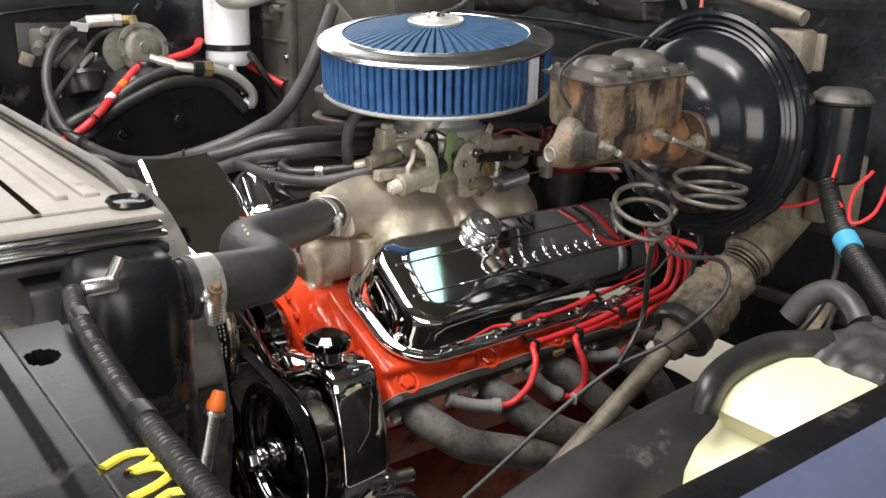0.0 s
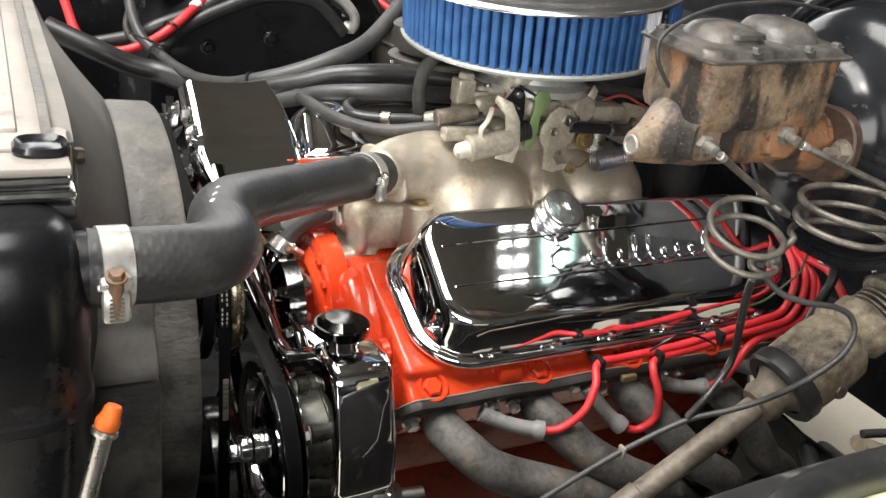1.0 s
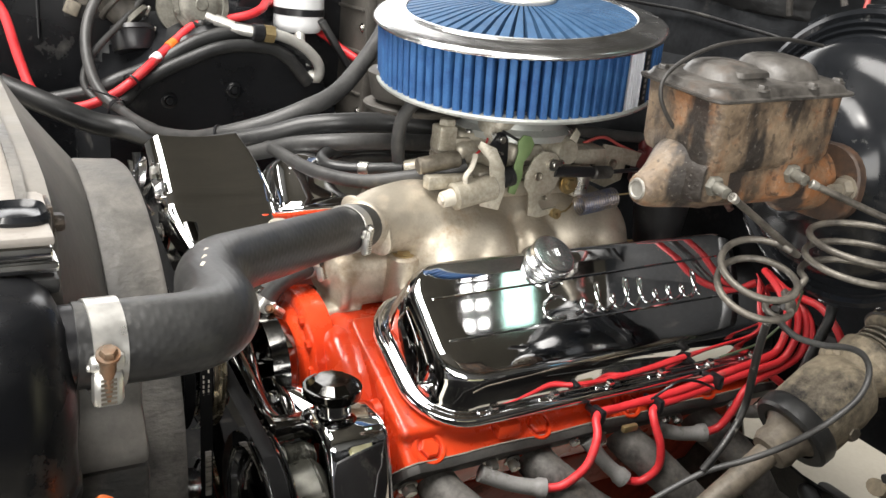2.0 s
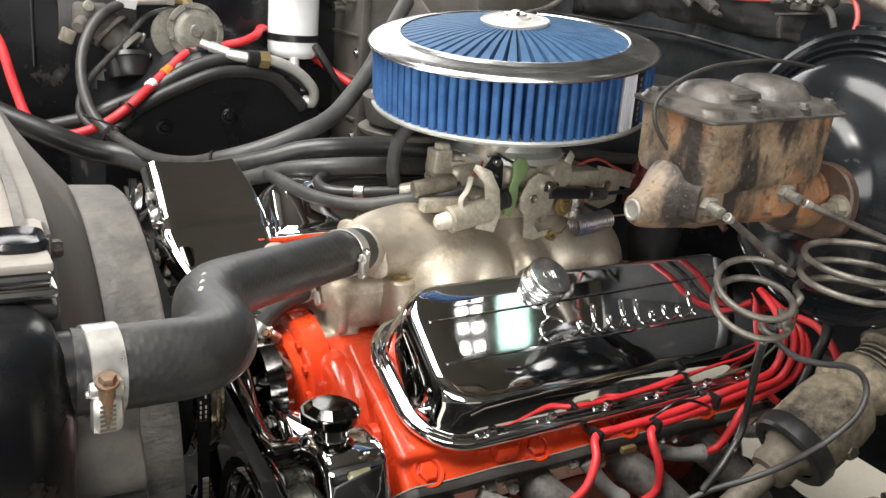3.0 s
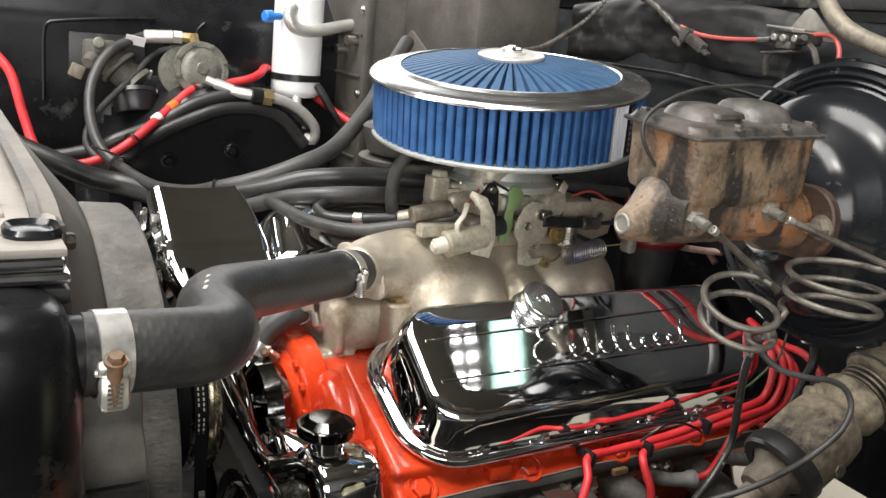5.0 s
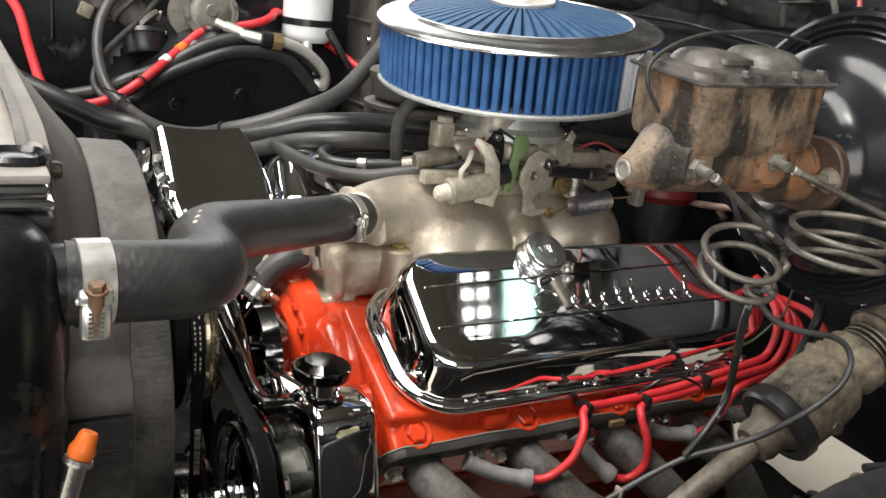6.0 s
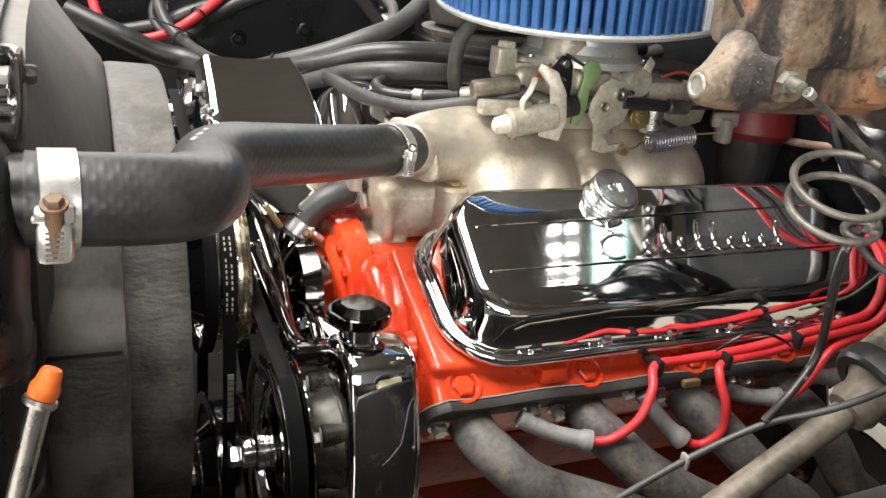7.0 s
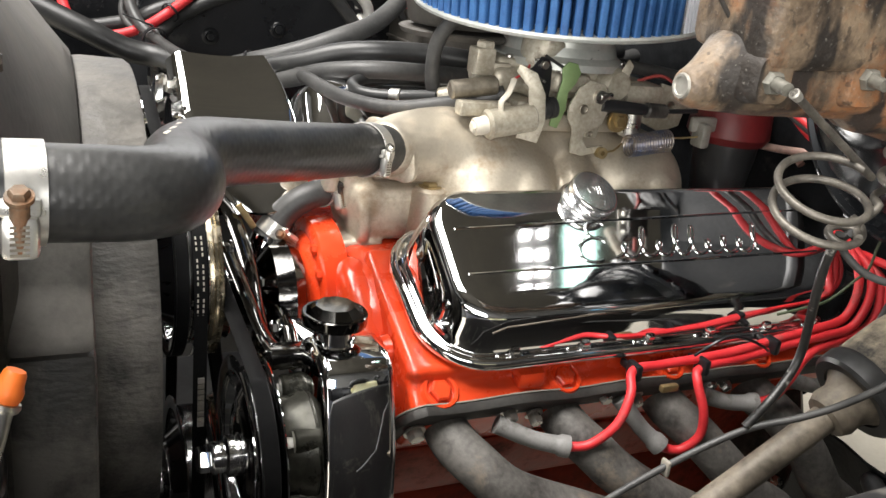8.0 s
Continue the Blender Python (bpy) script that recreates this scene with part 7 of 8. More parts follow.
evap = thing("evaporator_case", (0.5, 0.66, 1.1), "dusty grey-brown moulded evaporator case on the firewall", "evaporator case")
CASE = surface("dusty brown-grey plastic", (0.042, 0.038, 0.033), (0.085, 0.078, 0.068), (0.5, 0.65), 0.0, 14, 0.15, 200, dirt=(0.12, 0.10, 0.078), dirt_amount=0.15, dirt_scale=16)
part("box", box((0.375, 0.575, 1.12), (0.62, 0.84, 1.535), 0.012), CASE, evap)
ev_flange = part("flange", joined(box((0.365, 0.565, 1.10), (0.385, 0.85, 1.545), 0.005)), CASE, evap)
part("duct", joined(box((0.45, 0.30, 1.38), (0.63, 0.58, 1.56), 0.02), moved(box((-0.08, -0.14, -0.05), (0.08, 0.14, 0.05), 0.02), Matrix.Translation((0.52, 0.44, 1.36)) @ Matrix.Rotation(0.5, 4, "X"))), CASE, evap)
for z in (1.20, 1.28, 1.36, 1.44):
    part("rib", box((0.36, 0.575, z), (0.378, 0.84, z + 0.006), 0.002), CASE, evap)
for z in (1.17, 1.33, 1.49):
    part("screw", hexbolt(along((0.365, 0.58, z), (-1, 0.58, z)), 0.006, 0.005, 0.009), STEEL, ev_flange)
for k in range(2):
    part("spigot", rod((0.375, 0.60 + 0.05 * k, 1.43 - 0.02 * k), (0.34, 0.595 + 0.05 * k, 1.43 - 0.02 * k), 0.010, 0.009, 14), STEEL, evap)

valve = thing("diaphragm_valve", (0.056, 0.62, 1.29), "dull cast metal diaphragm valve with a bolted rim", "valve")
vm = along((0.063, 0.602, 1.356), (0.10, -0.40, 1.58))
dome = part("dome", lathe([(0, 0.011), (0.010, 0.011), (0.012, 0.0085), (0.024, 0.0080), (0.030, 0.0060), (0.0335, 0.0030), (0.0385, 0.0024), (0.0400, 0.0038), (0.0490, 0.0034), (0.0498, 0.002), (0.0498, -0.003), (0.046, -0.004), (0.044, -0.010), (0.046, -0.012), (0.046, -0.017), (0.040, -0.020), (0.036, -0.030), (0, -0.030)], vm, 48), CAST_GREY, valve)
part("rear_flange", lathe([(0, 0.004), (0.036, 0.003), (0.047, 0.003), (0.047, -0.003), (0.04, -0.006), (0.025, -0.02), (0, -0.02)], along((0.040, 0.632, 1.346), (0.08, -0.37, 1.58)), 40), CAST_GREY, valve)
for k in range(8):
    a = 2 * math.pi * (k + 0.4) / 8
    p = vm @ Vector((0.0452 * math.cos(a), 0.0452 * math.sin(a), 0.0025))
    part("rim_screw", hexbolt(along(p, p + (vm.to_3x3() @ Vector((0, 0, 1)))), 0.0046, 0.0045), CAST_GREY, dome)
part("elbow", joined(rod((0.058, 0.618, 1.390), (0.056, 0.634, 1.412), 0.009, 0.009, 6), rod((0.064, 0.637, 1.408), (0.035, 0.641, 1.408), 0.0105, 0.0095, 6, 0.001)), BRASS, valve, "brass elbow")
part("outlet", joined(rod((0.066, 0.580, 1.340), (0.088, 0.570, 1.332), 0.0075, 0.0075, 14), rod((0.080, 0.573, 1.335), (0.112, 0.560, 1.325), 0.0098, 0.0090, 14, 0.001)), ALUMINIUM, valve, "tan crimped outlet pipe")
part("outlet_hose", tube([(0.110, 0.561, 1.3255), (0.125, 0.557, 1.323), (0.145, 0.552, 1.3205)], 0.0095, 14, 0.005), RUBBER_GREY, valve)
bodyv = thing("vacuum_valve", (-0.06, 0.68, 1.26), "black cast valve body with a dark cup on a bracket", "valve body")
part("body", joined(box((-0.128, 0.655, 1.352), (-0.068, 0.69, 1.392), 0.008), rod((-0.095, 0.662, 1.372), (-0.045, 0.650, 1.322), 0.032, 0.027, 28, 0.006), rod((-0.072, 0.655, 1.350), (-0.066, 0.652, 1.344), 0.037, 0.037, 28, 0.002), rod((-0.112, 0.66, 1.36), (-0.125, 0.640, 1.352), 0.014, 0.012, 16, 0.003)), GRIMY_ALLOY, bodyv)
part("flange", rod((-0.046, 0.648, 1.324), (-0.040, 0.645, 1.318), 0.034, 0.034, 28, 0.001), CAST_GREY, bodyv, "grey cast flange")
part("plug_boss", rod((-0.105, 0.652, 1.386), (-0.105, 0.644, 1.388), 0.010, 0.010, 16, 0.002), CAST_GREY, bodyv)
part("cup", lathe([(0, 0), (0.036, 0), (0.038, 0.004), (0.037, 0.034), (0.039, 0.036), (0.036, 0.044), (0, 0.044)], along((-0.044, 0.625, 1.270), (-0.046, 0.640, 1.32)), 28), PLASTIC, bodyv)
part("bracket_plate", box((-0.150, 0.678, 1.318), (-0.02, 0.684, 1.402), 0.003), BLACK_DIRTY, bodyv)
part("ear", joined(box((-0.135, 0.685, 1.362), (-0.095, 0.715, 1.390), 0.006), rod((-0.122, 0.684, 1.377), (-0.122, 0.676, 1.377), 0.008, 0.008, 12)), BLACK_DIRTY, bodyv)
part("terminal", joined(rod((-0.015, 0.645, 1.345), (-0.022, 0.640, 1.330), 0.0035, 0.0035, 8), rod((-0.040, 0.63, 1.315), (-0.010, 0.62, 1.310), 0.004, 0.004, 8)), ZINC, bodyv)
part("plug", moved(box((-0.012, -0.008, -0.012), (0.012, 0.008, 0.012), 0.003), Matrix.Translation((-0.138, 0.67, 1.335)) @ Matrix.Rotation(0.4, 4, "Y")), TAN_STEEL, bodyv)

HA = [(0.0, 0.648, 1.407), (-0.03, 0.655, 1.403), (-0.089, 0.62, 1.377), (-0.125, 0.58, 1.331), (-0.137, 0.54, 1.279), (-0.128, 0.50, 1.230), (-0.104, 0.46, 1.204), (-0.073, 0.36, 1.192), (-0.038, 0.28, 1.197), (-0.010, 0.22, 1.214),
      (0.042, 0.19, 1.235), (0.097, 0.18, 1.258), (0.157, 0.20, 1.281), (0.232, 0.25, 1.336), (0.292, 0.30, 1.396), (0.36, 0.38, 1.44)]
refr = thing("refrigerant_hose", (0.0, 0.3, 1.18), "grey-black refrigerant hose looping across the bay", "hose", "engine bay hoses")
part("ferrule", joined(rod((0.036, 0.641, 1.408), (0.022, 0.643, 1.408), 0.0125, 0.0125, 6), rod((0.022, 0.643, 1.408), (-0.028, 0.652, 1.404), 0.0115, 0.0120, 20, 0.002)), ALUMINIUM, refr, "dull crimped ferrule")
part("paper_tag", moved(box((-0.018, -0.0005, -0.010), (0.016, 0.0005, 0.008), 0), Matrix.Translation((-0.045, 0.634, 1.397)) @ Matrix.Rotation(0.15, 4, "Y") @ Matrix.Rotation(0.5, 4, "X")), WHITE, refr, "white paper tag")
part("hose", tube(HA, lambda f, s: 0.0088 + 0.0040 * min(1, max(0, (f - 0.42) / 0.12)), 18, 0.008), RUBBER_GREY, refr)
solo("vapour_hose", tube([(0.05, 0.65, 1.392), (-0.005, 0.66, 1.375), (-0.061, 0.62, 1.325), (-0.122, 0.56, 1.277), (-0.143, 0.54, 1.237), (-0.133, 0.52, 1.212), (-0.105, 0.475, 1.200), (-0.06, 0.40, 1.185)], 0.0056, 14, 0.008), RUBBER_GREY, "thin grey hose hanging from the valve", "hose", "engine bay hoses")
solo("heater_hose", tube([(-0.27, 0.47, 1.24), (-0.202, 0.44, 1.212), (-0.148, 0.43, 1.189), (-0.108, 0.42, 1.182), (-0.073, 0.38, 1.176), (-0.03, 0.32, 1.17), (0.03, 0.27, 1.16)], 0.0175, 18, 0.008), RUBBER, "thick black heater hose beside the fender", "hose", "engine bay hoses")
solo("heater_hose", tube([(-0.08, 0.26, 1.18), (-0.011, 0.20, 1.208), (0.041, 0.16, 1.227), (0.082, 0.14, 1.243), (0.125, 0.12, 1.251), (0.191, 0.11, 1.253), (0.269, 0.08, 1.25), (0.36, 0.06, 1.25), (0.50, 0.12, 1.27)], 0.0135, 18, 0.008), RUBBER, "black heater hose running behind the carburetor", "hose", "engine bay hoses")
solo("heater_hose", tube([(-0.02, 0.22, 1.185), (0.025, 0.16, 1.204), (0.059, 0.12, 1.222), (0.109, 0.08, 1.234), (0.177, 0.075, 1.234), (0.269, 0.07, 1.232), (0.40, 0.08, 1.24), (0.56, 0.16, 1.26)], 0.0115, 18, 0.008), RUBBER_GREY, "grey-black heater hose running behind the carburetor", "hose", "engine bay hoses")
solo("vacuum_hose", tube([(-0.01, 0.235, 1.212), (0.031, 0.18, 1.214), (0.040, 0.12, 1.212), (0.062, 0.04, 1.206), (0.099, -0.02, 1.208), (0.143, -0.06, 1.222), (0.174, -0.09, 1.236), (0.20, -0.10, 1.245)], 0.0088, 16, 0.006), RUBBER_GREY, "grey rubber hose curving to the carburetor", "hose", "engine bay hoses")
fuel = thing("fuel_line", (0.13, 0.02, 1.20), "looped fuel hose with printed marks and clamps", "fuel line")
part("hose", tube([(0.150, -0.035, 1.226), (0.125, -0.005, 1.219), (0.10, 0.015, 1.215), (0.078, 0.035, 1.215), (0.080, 0.065, 1.219), (0.114, 0.09, 1.223), (0.17, 0.10, 1.223), (0.21, 0.09, 1.226)], 0.0075, 16, 0.005), RUBBER, fuel)
part("filter", rod((0.150, -0.036, 1.226), (0.185, -0.060, 1.238), 0.0105, 0.0105, 18, 0.002), CARB, fuel, "tan metal inline fitting")
part("end", rod((0.118, 0.0, 1.2175), (0.108, 0.009, 1.2165), 0.009, 0.009, 16, 0.001), STEEL, fuel)
solo("breather_hose", tube([(0.151, -0.02, 1.222), (0.141, -0.03, 1.255), (0.140, -0.038, 1.288), (0.148, -0.048, 1.310), (0.16, -0.06, 1.325)], 0.0085, 16, 0.005), RUBBER_GREY, "upright grey breather hose under the air cleaner", "hose", "engine bay hoses")
snorkel = thing("choke_housing", (0.19, 0.02, 1.29), "dull grey round housing under the air cleaner", "housing")
part("cup", joined(rod((0.190, 0.020, 1.302), (0.190, 0.020, 1.340), 0.060, 0.066, 40, 0.004), rod((0.190, 0.020, 1.290), (0.190, 0.020, 1.298), 0.068, 0.070, 40, 0.002)), CASE, snorkel)

RED = [(0.36, 0.59, 1.27), (0.34, 0.62, 1.285), (0.32, 0.665, 1.305), (0.285, 0.705, 1.330), (0.235, 0.705, 1.352), (0.20, 0.655, 1.362), (0.178, 0.615, 1.354), (0.150, 0.60, 1.343), (0.104, 0.60, 1.332), (0.048, 0.59, 1.321), (0.015, 0.572, 1.300), (-0.014, 0.55, 1.280), (-0.075, 0.50, 1.240), (-0.119, 0.50, 1.211), (-0.170, 0.50, 1.198), (-0.217, 0.52, 1.216), (-0.234, 0.55, 1.262), (-0.25, 0.58, 1.33), (-0.27, 0.60, 1.36)]
cable = thing("battery_cable", (0.05, 0.59, 1.2), "thick red battery cable along the fender", "cable")
part("jacket", tube(RED, 0.0078, 14, 0.008), RED_WIRE, cable)
part("tape", tube([(0.108, 0.600, 1.3325), (0.085, 0.597, 1.3285), (0.062, 0.5925, 1.3240), (0.046, 0.589, 1.3200)], lambda f, q: 0.0086 + 0.0010 * math.sin(q * 420), 14, 0.002), RUBBER, cable, "black tape wound round the cable")
for a, b in (((-0.022, 0.5445, 1.2755), (-0.034, 0.5345, 1.2685)), ((0.010, 0.566, 1.296), (-0.004, 0.556, 1.288))):
    solo("cable_splice", rod(a, b, 0.0090, 0.0090, 16, 0.002), WHITE if a[0] < 0 else ORANGE_CAP, "pale crimped splice on the red cable" if a[0] < 0 else "orange tape on the red cable", "splice")
for pts, r in (([(-0.20, 0.545, 1.20), (-0.13, 0.545, 1.215), (-0.09, 0.54, 1.235), (-0.03, 0.548, 1.258), (0.05, 0.560, 1.300), (0.13, 0.565, 1.318), (0.2, 0.575, 1.308), (0.26, 0.58, 1.26)], 0.0125),
               ([(-0.10, 0.49, 1.20), (-0.05, 0.525, 1.235), (0.02, 0.54, 1.268), (0.10, 0.545, 1.294), (0.19, 0.55, 1.285), (0.25, 0.555, 1.23)], 0.0115)):
    solo("wiring_harness", tube(pts, r, 14, 0.008), RUBBER, "black taped wiring harness over the wheelhouse", "harness", "wiring harnesses")
solo("refrigerant_pipe", tube([(0.105, 0.56, 1.324), (0.15, 0.548, 1.318), (0.181, 0.55, 1.316), (0.215, 0.55, 1.306), (0.245, 0.55, 1.288), (0.268, 0.552, 1.262), (0.268, 0.558, 1.238), (0.255, 0.57, 1.246), (0.246, 0.585, 1.275), (0.25, 0.61, 1.31)], 0.0098, 16, 0.006), ALUMINIUM, "bent bare aluminium refrigerant pipe", "pipe")
nut = thing("pipe_coupling", (0.15, 0.54, 1.31), "brass and black coupling on the aluminium pipe", "coupling")
part("nut", rod((0.160, 0.549, 1.3175), (0.178, 0.549, 1.316), 0.0165, 0.0165, 6), BRASS, nut)
part("sleeve", rod((0.138, 0.549, 1.319), (0.160, 0.549, 1.3175), 0.0155, 0.0155, 18, 0.002), PLASTIC, nut)
for c, ahead in (((-0.106, 0.462, 1.204), (0.3, -0.8, -0.1)), ((-0.010, 0.22, 1.214), (0.5, -0.5, 0.3)), ((-0.075, 0.50, 1.238), (0.6, 0.4, 0.4))):
    m = along(c, Vector(c) + Vector(ahead))
    solo("cable_tie", lathe([(0.0142, -0.002), (0.0155, -0.002), (0.0155, 0.002), (0.0142, 0.002)], m, 28, True), PLASTIC, "black plastic cable tie round the hoses", "cable tie", "cable ties")

solo("cable_tie", joined(lathe([(0.0200, -0.002), (0.0213, -0.002), (0.0213, 0.002), (0.0200, 0.002)], along((-0.104, 0.452, 1.199), (-0.06, 0.34, 1.19)), 28, True), rod((-0.106, 0.452, 1.222), (-0.150, 0.462, 1.236), 0.0016, 0.0012, 6)), PLASTIC, "black plastic cable tie with a long tail", "cable tie", "cable ties")
solo("thin_wire", tube([(0.520, -0.38, 1.19), (0.505, -0.38, 1.160), (0.500, -0.38, 1.130), (0.486, -0.38, 1.119), (0.465, -0.38, 1.104), (0.446, -0.382, 1.097), (0.415, -0.382, 1.092), (0.390, -0.378, 1.086)], 0.0015, 6, 0.006), OLIVE, "thin dull green wire across the plug wires", "wire")
solo("thin_wire", tube([(0.300, -0.372, 1.046), (0.315, -0.38, 1.062), (0.332, -0.381, 1.068), (0.356, -0.381, 1.063), (0.380, -0.379, 1.052), (0.40, -0.37, 1.040)], 0.0016, 6, 0.006), PLASTIC, "thin black wire looped over the plug wires", "wire")
solo("black_cable", tube([(0.53, -0.40, 1.18), (0.507, -0.42, 1.140), (0.501, -0.42, 1.119), (0.491, -0.42, 1.095), (0.488, -0.415, 1.06), (0.50, -0.40, 1.0)], 0.0062, 10, 0.006), RUBBER, "black taped cable behind the plug wires", "cable")
# ---- firewall wiring, driver's side ----
solo("red_wire", tube([(0.578, -0.050, 1.506), (0.580, -0.085, 1.497), (0.584, -0.13, 1.494), (0.585, -0.19, 1.496), (0.578, -0.235, 1.499), (0.585, -0.285, 1.508), (0.580, -0.310, 1.503), (0.572, -0.325, 1.485), (0.565, -0.328, 1.462)], 0.0030, 8, 0.008), DULL_RED, "thin red wire along the top of the firewall", "wire")
plugc = thing("wiring_connector", (0.58, -0.25, 1.46), "grimy grey terminal block on a steel bracket", "connector")
part("block", joined(box((0.566, -0.278, 1.493), (0.60, -0.222, 1.508), 0.004), box((0.560, -0.262, 1.486), (0.585, -0.236, 1.497), 0.004), rod((0.562, -0.272, 1.500), (0.556, -0.284, 1.502), 0.005, 0.004, 10), rod((0.564, -0.226, 1.497), (0.556, -0.212, 1.495), 0.005, 0.004, 10)), RUST_GREY, plugc)
part("bracket", moved(slab([(-0.045, 0.0), (0.040, 0.0), (0.012, 0.036), (0.004, 0.040), (-0.004, 0.036)], 0.003, None, 0.001), Matrix(((0, 0, 1, 0.600), (1, 0, 0, -0.253), (0, 1, 0, 1.500), (0, 0, 0, 1)))), ZINC, plugc, "triangular steel bracket")
part("tab", moved(box((-0.010, -0.030, -0.0015), (0.010, 0.030, 0.0015), 0.001), Matrix.Translation((0.566, -0.252, 1.512)) @ Matrix.Rotation(0.06, 4, "X")), ZINC, plugc)
part("shelf", moved(box((-0.014, -0.024, -0.0015), (0.014, 0.024, 0.0015), 0.001), Matrix.Translation((0.568, -0.246, 1.482)) @ Matrix.Rotation(-0.1, 4, "X")), RUST_GREY, plugc)
part("stay", tube([(0.570, -0.224, 1.480), (0.572, -0.218, 1.468), (0.575, -0.220, 1.452)], 0.0042, 8), RUST_GREY, plugc)
part("stay", tube([(0.566, -0.284, 1.493), (0.560, -0.298, 1.487), (0.562, -0.304, 1.472)], 0.0042, 8), RUST_GREY, plugc)
for dy in (-0.268, -0.250, -0.236):
    part("terminal", rod((0.566, dy, 1.500), (0.556, dy, 1.5), 0.0045, 0.0045, 10, 0.001), ZINC, plugc)
plugd = thing("wiring_connector", (0.575, -0.06, 1.46), "frayed grey connector hanging on a wire", "connector")
part("block", moved(joined(box((-0.007, -0.026, -0.0075), (0.007, 0.026, 0.0075), 0.003), box((-0.009, 0.008, -0.010), (0.009, 0.020, 0.010), 0.003), box((-0.005, -0.038, -0.005), (0.005, -0.024, 0.001), 0.002)), Matrix.Translation((0.575, -0.082, 1.488)) @ Matrix.Rotation(0.46, 4, "X")), RUST_GREY, plugd)
part("latch", moved(box((-0.003, -0.010, -0.004), (0.003, 0.010, 0.004), 0.002), Matrix.Translation((0.568, -0.058, 1.484)) @ Matrix.Rotation(0.5, 4, "X")), RUST_GREY, plugd)
part("lead", tube([(0.578, 0.079, 1.549), (0.578, 0.045, 1.547), (0.576, 0.012, 1.536), (0.575, -0.018, 1.520), (0.575, -0.045, 1.504), (0.575, -0.062, 1.496)], lambda f, q: 0.0058 + 0.0014 * math.sin(q * 260) * math.sin(q * 90), 10, 0.004), RUST_GREY, plugd, "taped grey lead")
solo("twisted_cable", tube([(0.300, -0.040, 1.445), (0.36, 0.025, 1.450), (0.42, 0.065, 1.457), (0.48, 0.097, 1.476), (0.54, 0.123, 1.502), (0.565, 0.118, 1.530), (0.572, 0.108, 1.550), (0.576, 0.079, 1.551)], lambda f, s: 0.0036 + 0.0009 * math.sin(s * 800), 8, 0.0018), RUST_GREY, "twisted grey cable above the air cleaner", "cable")
solo("drain_hose", tube([(0.585, -0.27, 1.575), (0.578, -0.29, 1.545), (0.578, -0.32, 1.518), (0.575, -0.37, 1.500), (0.565, -0.43, 1.488), (0.56, -0.50, 1.47)], 0.0105, 16, 0.008), TAN_STEEL, "tan plastic tube along the cowl", "hose")
relay = thing("relay_box", (0.585, -0.47, 1.38), "tan metal relay box on the firewall", "relay")
part("cover", box((0.555, -0.505, 1.395), (0.597, -0.445, 1.455), 0.008), TAN_STEEL, relay)
part("foot", box((0.59, -0.515, 1.40), (0.600, -0.435, 1.45), 0.003), TAN_STEEL, relay)
can = thing("vapour_can", (0.54, -0.575, 1.27), "black round vapour canister with a grey lid", "canister")
part("can", rod((0.54, -0.580, 1.27), (0.54, -0.580, 1.372), 0.036, 0.036, 32, 0.004), BOOSTER, can)
part("lid", lathe([(0, 0.016), (0.026, 0.014), (0.036, 0.006), (0.039, 0.0), (0.036, -0.004), (0, -0.004)], Matrix.Translation((0.54, -0.580, 1.374)), 32), RUST_GREY, can)
for pts in ([(0.47, -0.50, 1.228), (0.49, -0.545, 1.232), (0.50, -0.585, 1.246), (0.50, -0.605, 1.26), (0.49, -0.63, 1.25)], [(0.50, -0.602, 1.262), (0.505, -0.604, 1.29), (0.52, -0.60, 1.32)], [(0.50, -0.655, 1.30), (0.49, -0.64, 1.27), (0.485, -0.645, 1.235), (0.50, -0.665, 1.25), (0.52, -0.67, 1.30)]):
    solo("red_wire", tube(pts, 0.0024, 8, 0.006), RED_WIRE, "thin red wire hanging by the firewall", "wire")
loomp = [(0.505, -0.595, 1.275), (0.50, -0.606, 1.258), (0.482, -0.63, 1.232), (0.455, -0.665, 1.212), (0.425, -0.71, 1.192), (0.39, -0.76, 1.17)]
loomt = thing("wiring_loom", (0.45, -0.66, 1.15), "black corrugated wiring loom with a blue tape band", "wiring loom")
part("conduit", tube(loomp, lambda f, s: 0.0122 + 0.0012 * math.sin(s * 1400), 14, 0.0007), RUBBER, loomt)
part("tape", rod((0.466, -0.650, 1.2205), (0.452, -0.669, 1.2105), 0.0146, 0.0146, 20, 0.001), BLUE_TAPE, loomt, "blue tape band")
solo("wire", tube([(0.34, -0.62, 1.09), (0.40, -0.635, 1.095), (0.45, -0.64, 1.125), (0.48, -0.64, 1.17), (0.49, -0.63, 1.21)], 0.0042, 10, 0.006), RUBBER, "black wire sagging behind the steering shaft", "wire")

bottle = thing("coolant_bottle", (0.185, -0.805, 0.97), "yellowed plastic coolant bottle with a black rubber cap", "bottle")


BOTTLE_AT = (-0.0324, -0.0702, 0.0910)


def settled(bm):
    """The bottle's own small size and place beside the fender."""
    return moved(bm, Matrix.Translation(BOTTLE_AT) @ Matrix.Diagonal((0.94, 0.94, 0.94, 1)))


def bottle_ring(z, x0, s):
    return [((x0 + 0.365) / 2 + s * px, -0.785 + s * py, z) for px, py in rounded(0.365 - x0, 0.115, 0.030, 6)]


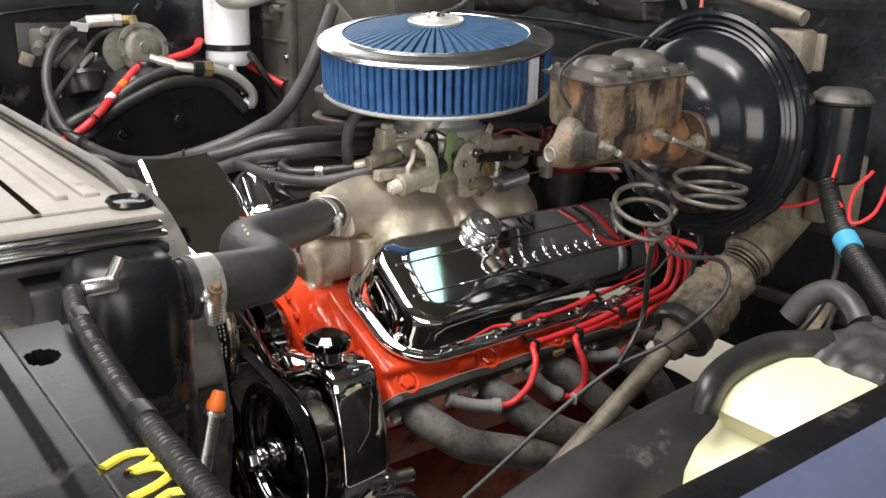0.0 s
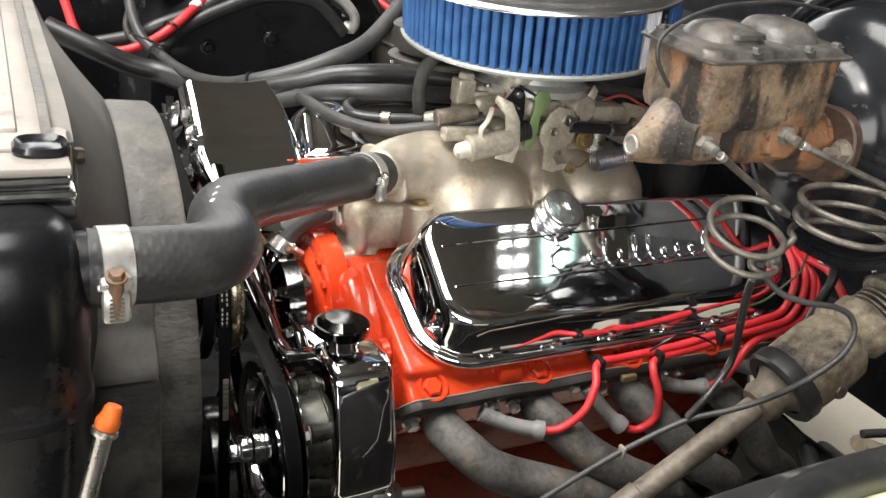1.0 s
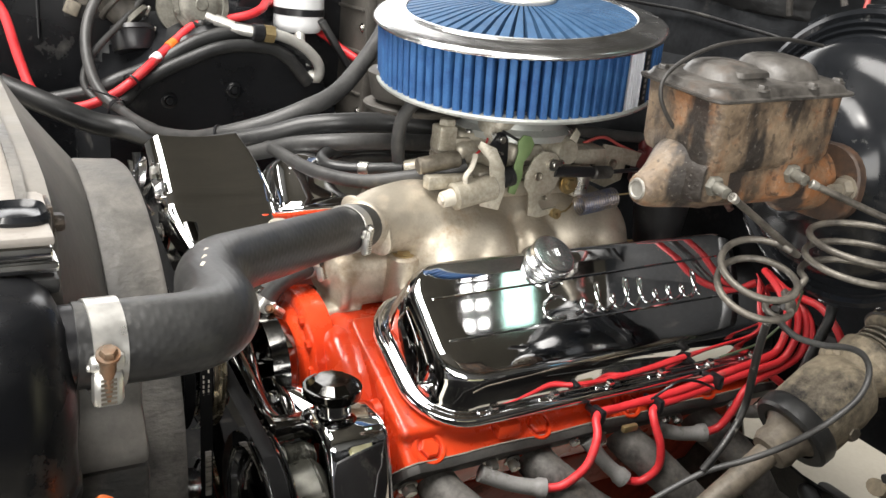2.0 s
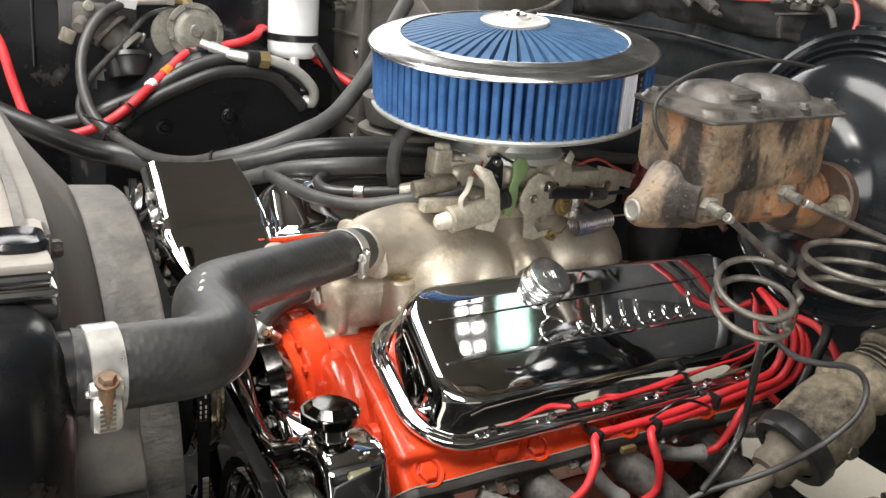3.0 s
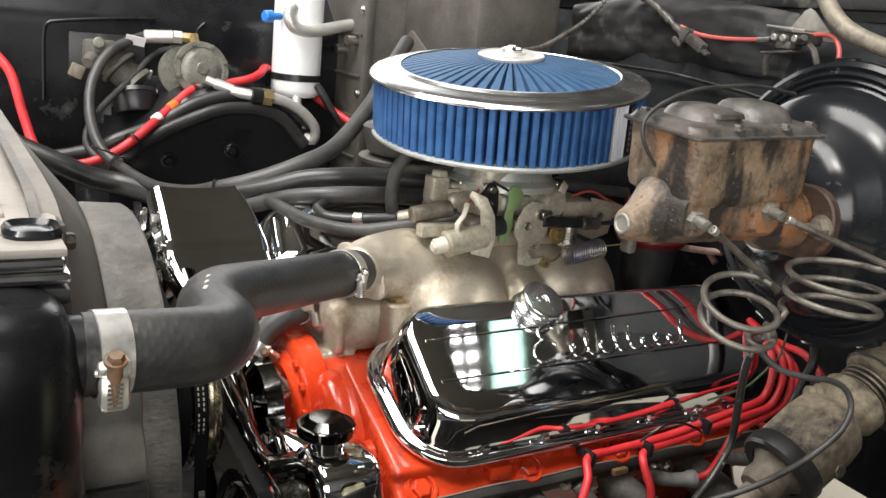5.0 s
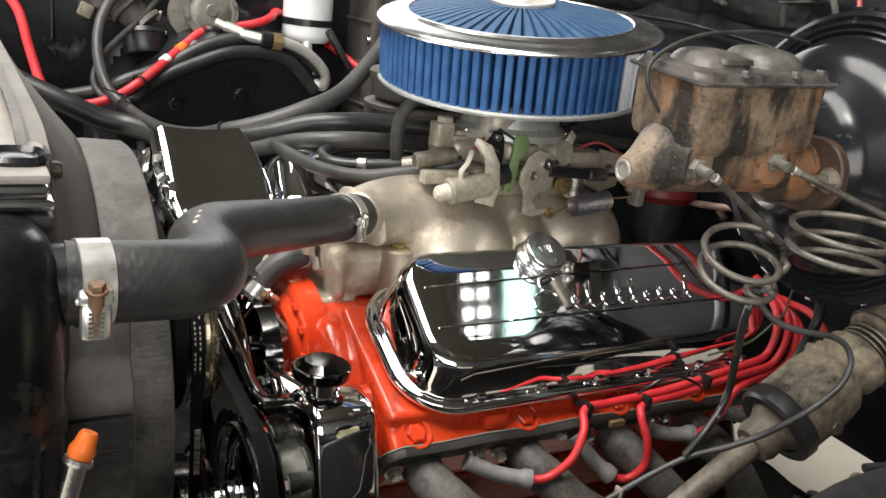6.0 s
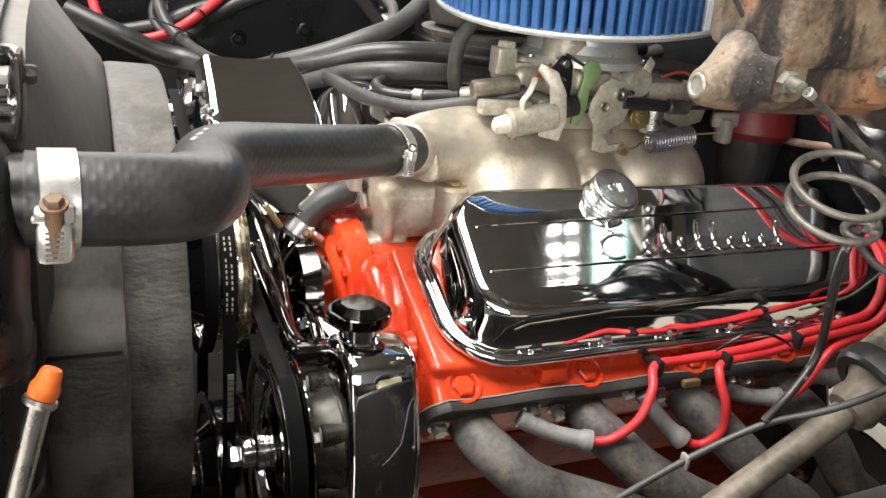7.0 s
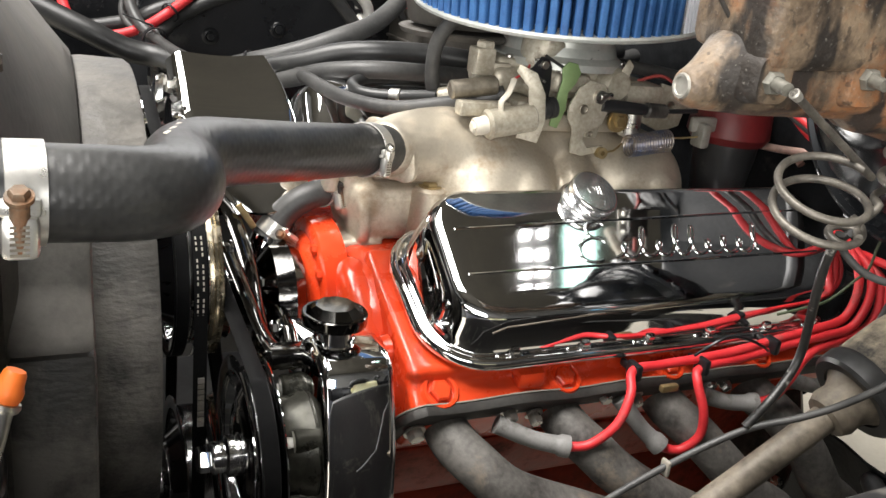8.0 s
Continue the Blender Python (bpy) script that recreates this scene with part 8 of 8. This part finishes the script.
part("body", settled(loft([bottle_ring(*p) for p in ((0.93, 0.062, 0.96), (0.95, 0.060, 1.0), (1.075, 0.062, 1.0), (1.095, 0.072, 0.99), (1.108, 0.092, 0.965), (1.120, 0.100, 0.96), (1.130, 0.094, 0.965), (1.142, 0.088, 0.98), (1.150, 0.092, 0.96), (1.157, 0.10, 0.90), (1.161, 0.11, 0.70))])), YELLOWED, bottle)
def rubber_lump(u, v):
    """A folded rubber cover lying over the bottle's end."""
    x, y = 0.222 + 0.165 * u, -0.835 + 0.100 * v
    edge = min(u / 0.10, (1 - u) / 0.15, v / 0.15, (1 - v) / 0.2, 1.0)
    z = 1.150 + 0.022 * math.sqrt(max(0.0, edge)) + 0.010 * math.exp(-((u - 0.42) / 0.2) ** 2 - ((v - 0.62) / 0.25) ** 2)
    return (x, y, z + 0.0035 * math.sin(19 * u + 5 * v) + 0.0025 * math.sin(23 * v + 7 * u))


part("cap", settled(joined(sheet(rubber_lump, 44, 30, 0.004), tube([(0.335, -0.748, 1.172), (0.345, -0.728, 1.186), (0.352, -0.702, 1.190), (0.345, -0.680, 1.176), (0.335, -0.668, 1.150)], 0.013, 16, 0.005))), RUBBER_GREY, bottle, "dusty black rubber cap and hose")
part("strap", settled(tube([(0.080, -0.742, 1.140), (0.088, -0.740, 1.158), (0.110, -0.735, 1.165), (0.150, -0.730, 1.168), (0.205, -0.730, 1.168), (0.235, -0.745, 1.168), (0.26, -0.755, 1.168)], 0.0165, 16, 0.006, flat=0.75)), RUBBER, bottle, "black rubber strap")
loomf = [(-0.406, -0.560, 1.298), (-0.412, -0.594, 1.294), (-0.418, -0.66, 1.290), (-0.423, -0.735, 1.289), (-0.424, -0.825, 1.288), (-0.420, -0.905, 1.282)]
front_loom = thing("wiring_loom", loomf[0], "black corrugated wiring loom along the radiator support", "wiring loom")
part("conduit", tube(loomf, lambda f, s: 0.0068 + 0.0008 * math.sin(s * 1650), 14, 0.0006), RUBBER, front_loom)
for k in (1, len(loomf) // 2):
    a, b = Vector(loomf[k]), Vector(loomf[k + 1])
    part("tape_band", rod(a, a + (b - a).normalized() * 0.016, 0.0080, 0.0080, 18, 0.001), PLASTIC, front_loom, "black tape band")
clipc = thing("loom_clip", (-0.395, -0.565, 1.29), "grey metal clip holding the wiring loom", "clip")
part("clip", joined(box((-0.402, -0.575, 1.298), (-0.378, -0.562, 1.308), 0.003), rod((-0.384, -0.565, 1.30), (-0.372, -0.560, 1.318), 0.0045, 0.0045, 10)), STEEL, clipc)
